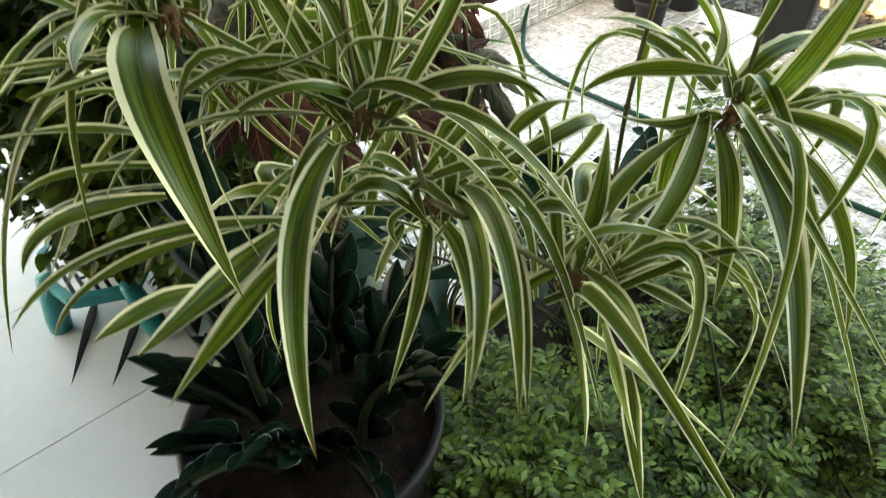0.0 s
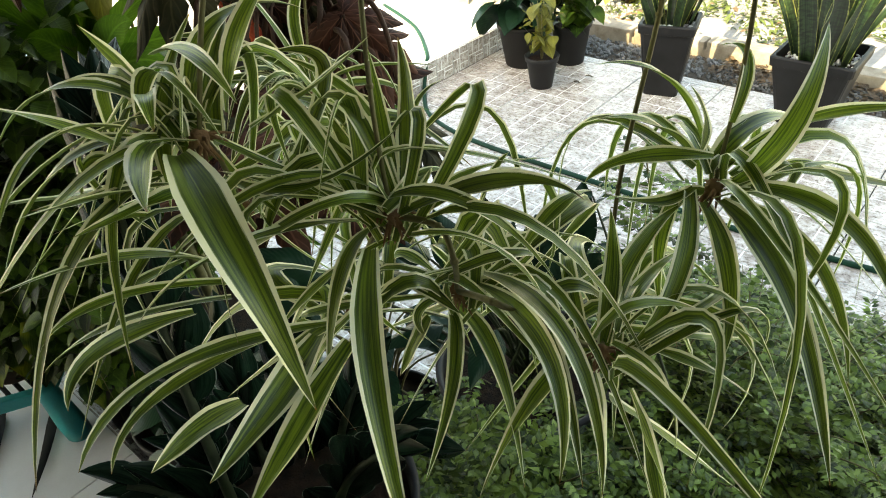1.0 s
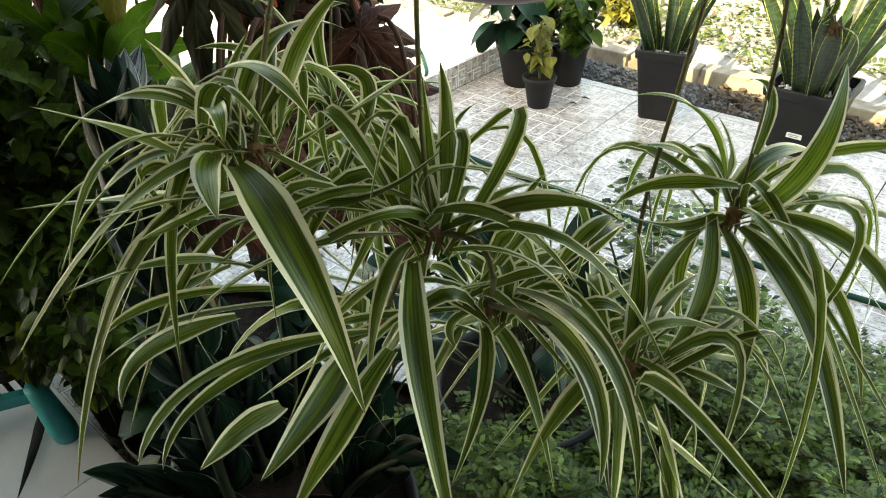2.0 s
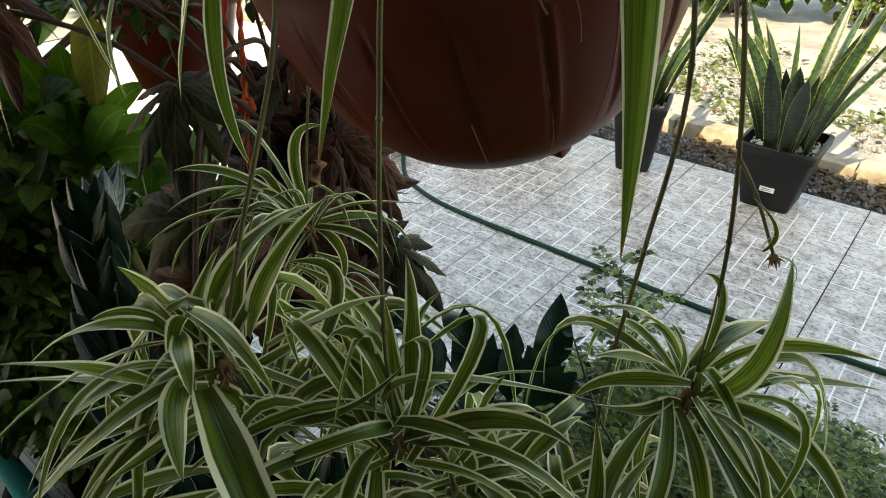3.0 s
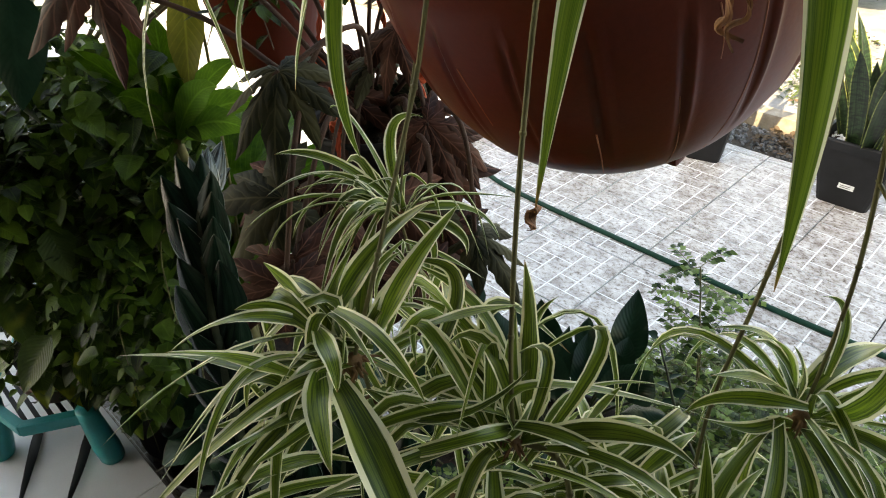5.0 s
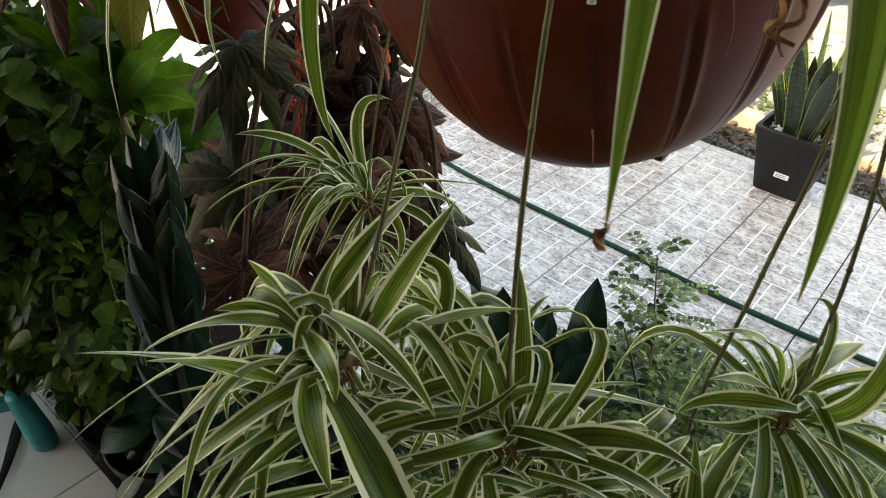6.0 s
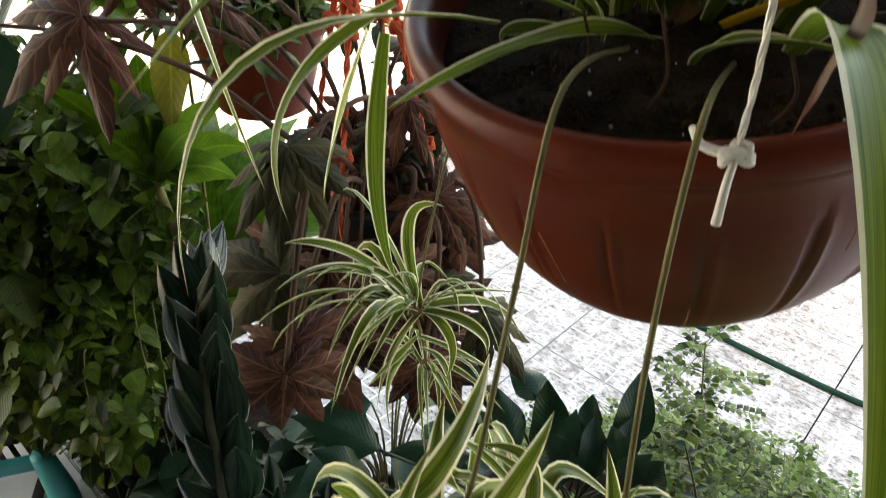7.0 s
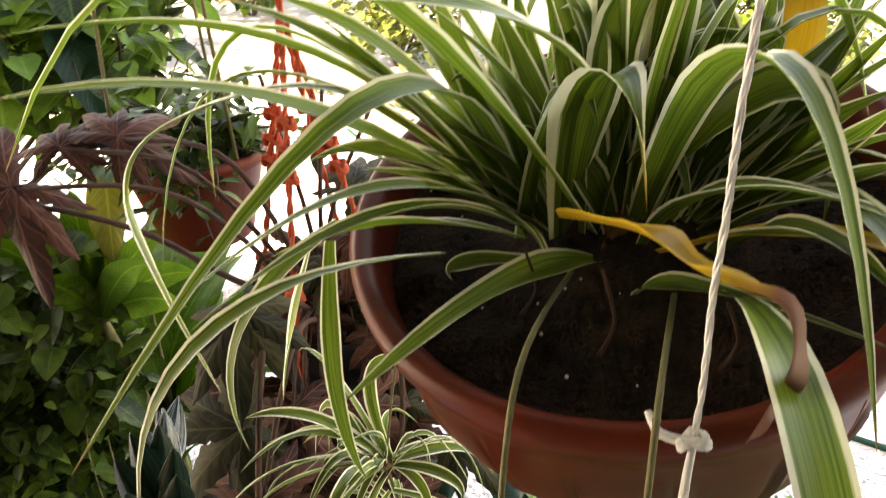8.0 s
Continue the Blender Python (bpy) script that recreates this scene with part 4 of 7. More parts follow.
blade(plantlet_c, (-0.7, 1.8, 0.7), (-2.8, 4.7, 3.0), (-5.1, 6.7, 5.5), 1.08)
blade(plantlet_c, (-2.7, 0.0, -0.4), (-5.9, 0.1, 0.8), (-7.1, 1.7, 1.4), 0.86)
blade(plantlet_c, (-1.5, 2.6, 0.4), (-3.1, 5.4, 2.4), (-3.2, 7.9, 3.2), 0.65)
blade(plantlet_c, (0.5, 0.1, 0.2), (4.7, 2.5, 2.1), (8.3, 2.9, 2.3), 1.08)
blade(plantlet_c, (-0.5, -0.5, 0.4), (-3.8, -2.8, 1.6), (-6.1, -4.6, 2.7), 0.86)
blade(plantlet_c, (-1.0, 0.4, 0.0), (-4.1, 1.2, 1.4), (-6.0, 0.9, 1.4), 0.86)
spray(plantlet_c, 13, 12, 1.5, 0.88, 9.0, 42, (0, 260), 1.8)
spray(plantlet_c, 6, 8, 5.0, 0.85, 6.0, 46, (60, 240), 1.5)

plantlet_d = thing("spider_plantlet", HUB_C2, PALE, "plant", "plantlets")
crown_root(plantlet_d, 0.009, 4)
stolon(plantlet_d, HUB_C1, (1.888, -2.957, 1.419), (1.903, -2.964, 1.409), HUB_C2, radius=0.0016)
blade(plantlet_d, (-1.2, 3.1, 1.0), (-0.2, 3.2, 4.5), (0.4, 4.0, 6.1), 0.68, None, 0.00)
blade(plantlet_d, (0.5, 0.7, 0.2), (7.5, -3.6, 3.2), (10.3, -6.9, 0.9), 0.79, None, 0.00)
blade(plantlet_d, (0.2, 1.7, 0.1), (7.9, -2.9, 3.5), (11.4, -5.7, -0.3), 0.79, None, 0.00)
blade(plantlet_d, (-0.2, -0.3, -1.4), (1.4, -2.2, -3.2), (1.3, -5.0, -9.0), 0.76, None, 0.00)
blade(plantlet_d, (-0.6, 0.5, -1.5), (2.2, 0.1, -3.7), (7.6, -5.1, -3.8), 0.90, None, 0.00)
blade(plantlet_d, (0.0, 0.1, 0.0), (4.3, 0.6, -0.3), (9.3, -3.1, -4.6), 1.19)
blade(plantlet_d, (-2.2, -1.3, 0.7), (-0.5, -1.4, 0.7), (1.0, -1.0, -0.3), 0.76)
blade(plantlet_d, (-1.1, -1.0, -1.6), (-1.6, -1.9, -3.3), (-2.0, -2.8, -5.0), 0.76)
blade(plantlet_d, (-1.5, 0.3, -0.1), (-3.1, -0.3, 1.0), (-2.9, -1.3, 1.5), 0.76)
blade(plantlet_d, (-0.9, 0.8, -0.2), (0.4, 2.7, 0.7), (1.1, 3.7, -0.5), 0.65)
blade(plantlet_d, (-0.6, 0.8, -0.4), (0.4, 4.2, 0.6), (2.5, 7.7, -0.2), 0.86)
blade(plantlet_d, (-0.6, 0.4, -0.8), (-1.5, -1.4, -1.5), (-0.5, -1.0, -3.6), 0.65)
spray(plantlet_d, 10, 11, 1.2, 0.88, 9.0, 43, (-10, 250), 1.8)

plantlet_e = thing("spider_plantlet", HUB_C3, PALE, "plant", "plantlets")
crown_root(plantlet_e, 0.009, 5)
stolon(plantlet_e, HUB_C2, (1.929, -2.97, 1.402), (1.944, -2.957, 1.388), HUB_C3, radius=0.0015)
blade(plantlet_e, (-3.8, -0.6, 5.2), (-3.0, 1.1, 6.7), (-2.8, 3.3, 6.3), 0.81, None, 0.00)
blade(plantlet_e, (0.3, 0.4, 0.4), (3.0, 0.6, -1.2), (3.8, 1.6, -6.1), 0.77, None, 0.00)
blade(plantlet_e, (0.7, -0.0, -2.9), (2.9, 3.7, -8.3), (6.8, 6.4, -12.9), 1.10, None, 0.00)
blade(plantlet_e, (1.3, 2.2, -0.8), (3.9, 2.6, -0.9), (6.3, 3.9, -2.6), 0.73, None, 0.00)
blade(plantlet_e, (-0.6, -0.4, -0.5), (-0.6, 1.7, -8.0), (-0.2, 2.5, -16.0), 1.13, None, 0.00)
blade(plantlet_e, (-0.1, 0.5, -0.1), (-1.1, 5.0, 2.2), (-0.6, 9.7, 3.1), 0.97)
blade(plantlet_e, (-0.3, 0.6, 0.0), (-1.5, 3.5, 2.3), (-2.9, 5.5, 4.1), 0.86)
blade(plantlet_e, (-0.2, 1.3, 0.6), (-0.4, 5.6, 0.7), (-0.2, 9.3, 0.3), 0.76)
blade(plantlet_e, (1.4, 0.5, -2.2), (3.0, -0.1, -4.6), (4.8, -0.4, -7.7), 0.86)
blade(plantlet_e, (-0.2, -0.4, 0.5), (-1.4, -3.3, -1.2), (-1.5, -7.8, -3.9), 1.08)
blade(plantlet_e, (1.9, 2.4, -6.7), (3.3, 1.8, -10.3), (5.1, 0.7, -13.8), 0.86)
blade(plantlet_e, (0.3, 1.5, -2.3), (1.6, 6.4, -2.4), (3.6, 9.0, -4.7), 0.76)
spray(plantlet_e, 10, 11, 1.4, 0.88, 9.0, 44, (-30, 250), 1.8)

plantlet_r = thing("spider_plantlet", HUB_R, PALE, "plant", "plantlets")
crown_root(plantlet_r, 0.011, 6)
stolon(plantlet_r, (1.831, -2.699, 1.693), (1.895, -2.751, 1.716), (1.938, -2.777, 1.608), (1.96, -2.79, 1.49), HUB_R)
blade(plantlet_r, (-0.9, -1.4, 2.2), (-1.9, -4.6, 5.0), (-3.4, -7.1, 6.0), 0.96, None, 0.00)
blade(plantlet_r, (-1.0, 0.4, 1.5), (-2.0, -3.1, 6.6), (-4.3, -6.1, 8.0), 0.70, None, 0.00)
blade(plantlet_r, (0.9, 0.6, 0.3), (3.1, 0.3, 4.6), (2.1, 6.5, 7.3), 1.16, None, 0.00)
blade(plantlet_r, (-0.5, 1.0, 0.6), (0.7, 4.1, 2.2), (1.9, 10.3, -0.0), 1.48, None, 0.00)
blade(plantlet_r, (0.2, 0.7, 0.6), (3.1, 2.5, 3.5), (8.0, 1.8, 5.8), 1.16, None, 0.00)
blade(plantlet_r, (0.7, 0.9, 0.2), (3.0, 5.2, -0.7), (8.8, 13.4, -4.4), 1.05, None, 0.00)
blade(plantlet_r, (-0.8, -1.3, 0.1), (1.2, -6.9, -1.7), (0.6, -10.7, -3.4), 0.92, None, 0.00)
blade(plantlet_r, (-0.1, -1.1, -0.5), (2.9, -4.4, -2.1), (3.8, -5.8, -6.3), 0.95, None, 0.00)
blade(plantlet_r, (0.5, -0.5, -0.5), (5.7, -5.0, -1.4), (10.2, -11.1, -5.1), 1.21, None, 0.00)
blade(plantlet_r, (0.9, -0.0, -0.4), (6.1, -1.9, -1.3), (9.3, -5.8, -4.5), 0.70, None, 0.00)
blade(plantlet_r, (1.0, 0.3, -0.1), (4.1, 0.6, 0.0), (6.9, 0.1, -1.1), 0.79, None, 0.00)
blade(plantlet_r, (-0.2, -2.6, 3.3), (-0.5, -1.9, 4.6), (-1.2, -2.5, 6.4), 0.70, None, 0.00)
stolon(plantlet_r, (1.831, -2.741, 1.679), (1.891, -2.782, 1.69), (1.923, -2.795, 1.584), (1.925, -2.822, 1.485), (1.922, -2.842, 1.394), (1.932, -2.862, 1.318))
blade(plantlet_r, (1.9, -0.3, 0.7), (6.6, -0.3, 0.1), (10.3, -2.2, -3.0), 1.08)
blade(plantlet_r, (-0.6, -1.3, 0.3), (-1.9, -2.8, -0.3), (-4.0, -4.6, 0.5), 0.76)
blade(plantlet_r, (-1.2, -1.6, 0.1), (-1.4, -2.9, -2.5), (-0.2, -4.3, -6.3), 0.76)
blade(plantlet_r, (-0.1, -1.2, 0.2), (-1.4, -1.7, -0.9), (-2.2, -3.0, -3.9), 0.76)
blade(plantlet_r, (1.9, -1.1, 0.4), (5.2, -1.5, -3.2), (6.3, -3.7, -6.8), 0.86)
blade(plantlet_r, (0.5, -0.8, 4.2), (-0.2, 2.0, 6.4), (-1.7, 2.0, 6.8), 0.54)
blade(plantlet_r, (0.5, -2.6, 3.1), (-2.8, -4.5, 2.9), (-4.4, -6.2, 1.9), 0.86)
spray(plantlet_r, 17, 12, 1.2, 0.75, 12.0, 45, (-60, 200), 1.4)
TANGLE = "narrow-leaved spider plantlet hanging in the tangle of runners"
for k, (hub, root_) in enumerate((((1.782, -2.993, 1.411), HUB_L), ((1.788, -2.921, 1.394), HUB_C1), ((1.895, -2.911, 1.342), HUB_C2), ((1.831, -2.973, 1.347), HUB_C1), ((1.934, -2.864, 1.316), HUB_C3))):
    small_plantlet = thing("spider_plantlet", hub, TANGLE, "plant", "plantlets")
    crown_root(small_plantlet, 0.008, 60 + k)
    h0, r0 = Vector(hub), Vector(root_)
    stolon(small_plantlet, r0, r0.lerp(h0, 0.5) + Vector((0, 0, 0.012)), h0, radius=0.0014)
    spray(small_plantlet, 7, 11, 2.4, 0.92, 8.0, 160 + k, (0, 270), 2.0)
    spray(small_plantlet, 4, 8, 0.5, 0.8, 8.0, 170 + k, (0, 360), 2.0)

plantlet_f = thing("spider_plantlet", HUB_F, PALE, "plant", "plantlets")
crown_root(plantlet_f, 0.014, 7)
stolon(plantlet_f, (1.645, -2.699, 1.677), (1.599, -2.699, 1.687), (1.563, -2.72, 1.584), (1.542, -2.735, 1.461), HUB_F)
blade(plantlet_f, (-0.1, 0.1, 0.3), (-6.5, -3.2, 5.1), (-10.2, -7.7, 6.3), 1.22)
blade(plantlet_f, (-0.1, 0.1, 0.3), (-5.3, -4.2, 4.4), (-7.7, -10.8, 3.6), 1.22)
blade(plantlet_f, (0.0, 0.0, 0.0), (-5.1, -7.2, 3.0), (-6.8, -14.2, 1.5), 1.08)
blade(plantlet_f, (0.0, 0.0, 0.0), (-2.7, -3.7, 1.4), (-2.9, -9.2, -3.3), 1.08)
blade(plantlet_f, (0.1, -0.1, -0.2), (-1.9, -4.4, -0.3), (-0.6, -9.9, -6.3), 0.95)
blade(plantlet_f, (-0.5, 0.1, 0.8), (-5.7, -1.1, 2.1), (-10.9, -5.6, 0.9), 1.08)
blade(plantlet_f, (0.2, 0.6, 0.5), (4.0, 4.1, 2.2), (9.2, 9.3, 1.7), 1.22)
blade(plantlet_f, (0.4, 0.4, 0.0), (5.4, 2.9, -0.8), (6.9, 3.2, -3.7), 1.08)
blade(plantlet_f, (0.2, 0.6, 0.5), (-4.0, 3.0, 7.2), (-1.4, 5.3, 9.0), 1.22)
blade(plantlet_f, (-0.5, 0.4, 1.0), (-7.7, 0.9, 7.8), (-11.2, 0.5, 8.6), 0.95)
blade(plantlet_f, (0.4, 0.4, 0.0), (4.2, 0.8, -1.8), (5.5, -1.2, -5.1), 0.95)
blade(plantlet_f, (0.5, 0.3, -0.2), (0.3, -3.5, -3.8), (1.7, -6.8, -7.9), 0.95)
blade(plantlet_f, (0.2, 0.2, 0.0), (4.3, 5.7, 0.0), (7.8, 7.5, -3.1), 1.08)
blade(plantlet_f, (0.7, -0.3, -3.0), (0.6, -3.7, -4.3), (0.1, -6.5, -6.0), 0.81)
blade(plantlet_f, (0.9, -0.1, -3.0), (4.6, 2.1, -4.4), (8.3, 4.6, -6.7), 0.81)
blade(plantlet_f, (1.4, -0.6, -4.0), (3.9, 0.4, -5.4), (5.6, -0.4, -9.3), 0.81)
blade(plantlet_f, (1.0, -1.0, -4.0), (0.7, -4.0, -6.3), (2.6, -5.8, -11.0), 0.81)
spray(plantlet_f, 14, 13, 4.0, 1.0, 7.0, 47, (150, 300), 0.8)
spray(plantlet_f, 10, 9, 4.0, 0.9, 7.0, 147, (0, 360), 0.8)
plantlet_g = thing("spider_plantlet", (HUB_F[0] + 0.01, HUB_F[1] + 0.01, HUB_F[2] - 0.075), "small spider plantlet with narrow drooping cream-edged leaves", "plant", "plantlets")
crown_root(plantlet_g, 0.014, 8)
stolon(plantlet_g, HUB_F, (HUB_F[0] + 0.006, HUB_F[1] + 0.006, HUB_F[2] - 0.04), (HUB_F[0] + 0.01, HUB_F[1] + 0.01, HUB_F[2] - 0.075), radius=0.0016)
spray(plantlet_g, 16, 9, 1.0, 0.6, 8.0, 48)

plantlet_t = thing("spider_plantlet", HUB_T, "tiny spider plantlet with threadlike roots on a runner", "plant", "plantlets")
crown_root(plantlet_t, 0.0045, 9)
stolon(plantlet_t, (1.952, -2.783, 1.538), (1.97, -2.802, 1.528), HUB_T, radius=0.0010)
blade(plantlet_t, (-0.6, 0.2, 0.0), (-0.4, 0.8, 1.0), (-2.0, 1.6, 1.9), 0.24)
blade(plantlet_t, (-0.5, 0.2, -0.1), (0.9, 0.7, -0.6), (0.9, 0.3, -2.1), 0.18)
blade(plantlet_t, (-0.7, 0.2, 0.0), (-0.4, 0.2, 0.8), (-0.2, 0.2, 0.8), 0.18)


# ---- potted plants on the near side ----
def pot(name, place, top_r, bottom_r, height, material, label, category="pot", fill=SOIL):
    th = thing(name, place, label, category)
    bm = bmesh.new()
    lathe(bm, [(0.001, 0.0), (bottom_r - 0.004, 0.0), (bottom_r, 0.004), (top_r - 0.006, height - 0.03), (top_r + 0.002, height - 0.028), (top_r + 0.006, height - 0.004),
               (top_r + 0.002, height), (top_r - 0.005, height - 0.002), (top_r - 0.008, height - 0.035)], 48)
    part("pot_wall", bm, material, th)
    so = bmesh.new()
    lathe(so, [(0.001, height - 0.022), (top_r * 0.5, height - 0.020), (top_r - 0.007, height - 0.03)], 32)
    part("soil", so, fill, th)
    return th


def stand(place, height, r):
    """A round black steel plant stand with four splayed legs."""
    th = thing("plant_stand", place, "black steel plant stand under a pot", "stand", "plant stands")
    for z, rr in ((height - 0.006, r), (height * 0.35, r * 1.05)):
        bm = bmesh.new()
        tube(bm, [(rr * math.cos(a), rr * math.sin(a), z) for a in (6.2832 * k / 24 for k in range(25))], 0.005, 6, 1)
        part("ring", bm, STEEL, th)
    top = bmesh.new()
    for s in (-0.5, 0.0, 0.5):
        tube(top, [(-r * math.sqrt(1 - s * s), s * r, height - 0.006), (r * math.sqrt(1 - s * s), s * r, height - 0.006)], 0.004, 6, 1)
    part("grate", top, STEEL, th)
    for k in range(4):
        a = 0.785 + k * 1.5708
        leg = bmesh.new()
        tube(leg, [(r * math.cos(a), r * math.sin(a), height - 0.006), (r * 1.02 * math.cos(a), r * 1.02 * math.sin(a), height * 0.5), (r * 1.15 * math.cos(a), r * 1.15 * math.sin(a), 0)], 0.006, 6, 3)
        part("leg", leg, STEEL, th)
    return th


# waxy plant with stacked leaves on an upright stem
stand((1.56, -2.931, PORCH_Z), 0.46, 0.13)
pot("pot", (1.56, -2.931, PORCH_Z + 0.46), 0.165, 0.13, 0.24, BLACK, "wide black plastic pot on a plant stand")
waxy = thing("waxy_plant", (1.47, -2.936, PORCH_Z + 0.685), "upright waxy dark green plant, gloss highlights coloured onto its stacked leaves", "plant")
wg = random.Random(8)
FACE = Vector((0.62, -0.62, 0.35)).normalized()


def stacked_stem(foot, mid_, top_, size, pitch, tall_one=False):
    """A stem hidden under two rows of overlapping pointed leaves that face one way."""
    st = bmesh.new()
    line = bend(foot, mid_, top_, 24)
    tube(st, line, (0.007, 0.004), 7, 1)
    part("stem", st, DARK_STALK, waxy)
    n = int((Vector(top_) - Vector(foot)).length / pitch)
    for k in range(n):
        u = (k + 0.5) / n
        i = min(23, int(u * 24))
        c, tan = line[i].lerp(line[i + 1], u * 24 - i), (line[i + 1] - line[i]).normalized()
        across = FACE.cross(tan).normalized()
        sg = 1 if k % 2 else -1
        open_ = (0.80 - 0.35 * u) * wg.uniform(0.7, 1.25) * (0.55 if tall_one and u > 0.75 else 1.0)
        d = (tan * 1.0 + across * sg * open_ * wg.uniform(0.8, 1.15) + FACE * wg.uniform(0.10, 0.32)).normalized()
        ln = size * wg.uniform(0.88, 1.1) * (0.8 + 0.3 * math.sin(math.pi * min(1, u + 0.15)))
        pts = [c + d * ln * q + tan * 0.22 * ln * q * q - across * sg * 0.16 * ln * q * q for q in (s / 9 for s in range(10))]
        bm = blade_geo(bmesh.new(), pts, ln * wg.uniform(0.50, 0.60), ovate_shape, 0.75, wg.uniform(-0.2, 0.2) + sg * 0.15, 0.0, 6, FACE.cross(d))
        # the top of the tall stem takes the copy with glints in its colour
        part("leaf", bm, GLINT_TOP_LEAF if tall_one and u > 0.80 else GLINT_RIM_LEAF, waxy)


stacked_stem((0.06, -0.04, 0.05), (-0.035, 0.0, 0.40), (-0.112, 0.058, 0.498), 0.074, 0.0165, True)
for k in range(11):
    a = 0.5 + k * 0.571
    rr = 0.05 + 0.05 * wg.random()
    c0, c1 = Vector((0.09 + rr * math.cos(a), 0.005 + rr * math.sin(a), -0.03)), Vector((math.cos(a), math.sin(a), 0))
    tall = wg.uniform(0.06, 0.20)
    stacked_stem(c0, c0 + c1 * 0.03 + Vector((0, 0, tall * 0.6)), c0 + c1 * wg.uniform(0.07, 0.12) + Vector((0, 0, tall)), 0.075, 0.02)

# bronze begonia in a dark pot slung in orange cord
beg_c = Vector((1.254, -2.555, 1.285))
slung = thing("hanging_planter", beg_c, "dark plastic pot slung in knotted orange cords", "planter")
bm = bmesh.new()
lathe(bm, [(0.001, -0.11), (0.060, -0.11), (0.066, -0.105), (0.095, 0.0), (0.101, 0.002), (0.100, 0.012), (0.092, 0.010), (0.090, -0.012)], 40)
part("pot_wall", bm, BLACK, slung)
so = bmesh.new()
lathe(so, [(0.001, -0.006), (0.091, -0.012)], 30)
part("soil", so, SOIL, slung)
for k in range(4):
    a = 0.4 + k * 1.5708
    cm = bmesh.new()
    base = Vector((0.103 * math.cos(a), 0.103 * math.sin(a), 0.0))
    top = Vector((-0.02, 0.0, 0.42))
    hook = Vector((-0.06, 0.02, 1.46))
    for s in range(2):
        pts = []
        for q in range(221):
            u = q / 220
            c = base.lerp(top, u * 3) if u < 1 / 3 else top.lerp(hook, u * 1.5 - 0.5)
            pts.append(c + Vector((math.cos(u * 150 + s * 3.14), math.sin(u * 150 + s * 3.14), 0)) * 0.0022)
        tube(cm, pts, 0.0026, 5, 1)
    low = [base, base * 0.8 + Vector((0, 0, -0.07)), Vector((0, 0, -0.125))]
    tube(cm, low, 0.003, 6, 5)
    cord = part("cord", cm, ORANGE, slung, "knotted orange cord")
    for u in (0.08, 0.2, 0.55, 0.62, 0.70):
        kn = bmesh.new()
        c = base.lerp(top, u)
        for s in range(3):
            tube(kn, [c + Vector((0.008 * math.cos(v + s), 0.008 * math.sin(v * 1.2 + s), 0.008 * math.sin(v * 1.7 + 2 * s))) for v in (x * 0.8 for x in range(9))], 0.003, 5, 2)
        part("knot", kn, ORANGE, cord)


def palmate(bm, centre, face, point, radius, lobes=8, droop=0.25, seed=0):
    """A lobed leaf: long pointed lobes round the stalk, each one folded along its rib."""
    g = random.Random(seed)
    n = Vector(face).normalized()
    p = Vector(point) - n * Vector(point).dot(n)
    p.normalize()
    s = n.cross(p)
    for k in range(lobes):
        a = (k - (lobes - 1) / 2) * (5.0 / lobes)
        ln = radius * (1.0 - 0.09 * abs(k - (lobes - 1) / 2)) * g.uniform(0.8, 1.15)
        a += g.uniform(-0.12, 0.12)
        d = p * math.cos(a) + s * math.sin(a)
        sag = droop * g.uniform(0.6, 1.6)
        line = [Vector(centre) + d * ln * u - n * sag * ln * u * u - Vector((0, 0, 0.25 * sag * ln * u * u)) for u in (q / 11 for q in range(12))]
        side = n.cross(d)
        blade_geo(bm, line, ln * 0.46, lambda u: max(0.03, (0.34 + 0.90 * u) * (1 - u**3.2) + 0.16 * math.sin(u * 31) * (u > 0.25) * (1.1 - u)), 0.42, g.uniform(-0.3, 0.3), g.uniform(-0.4, 0.4), 4, side, 0.15, k)
    return bm


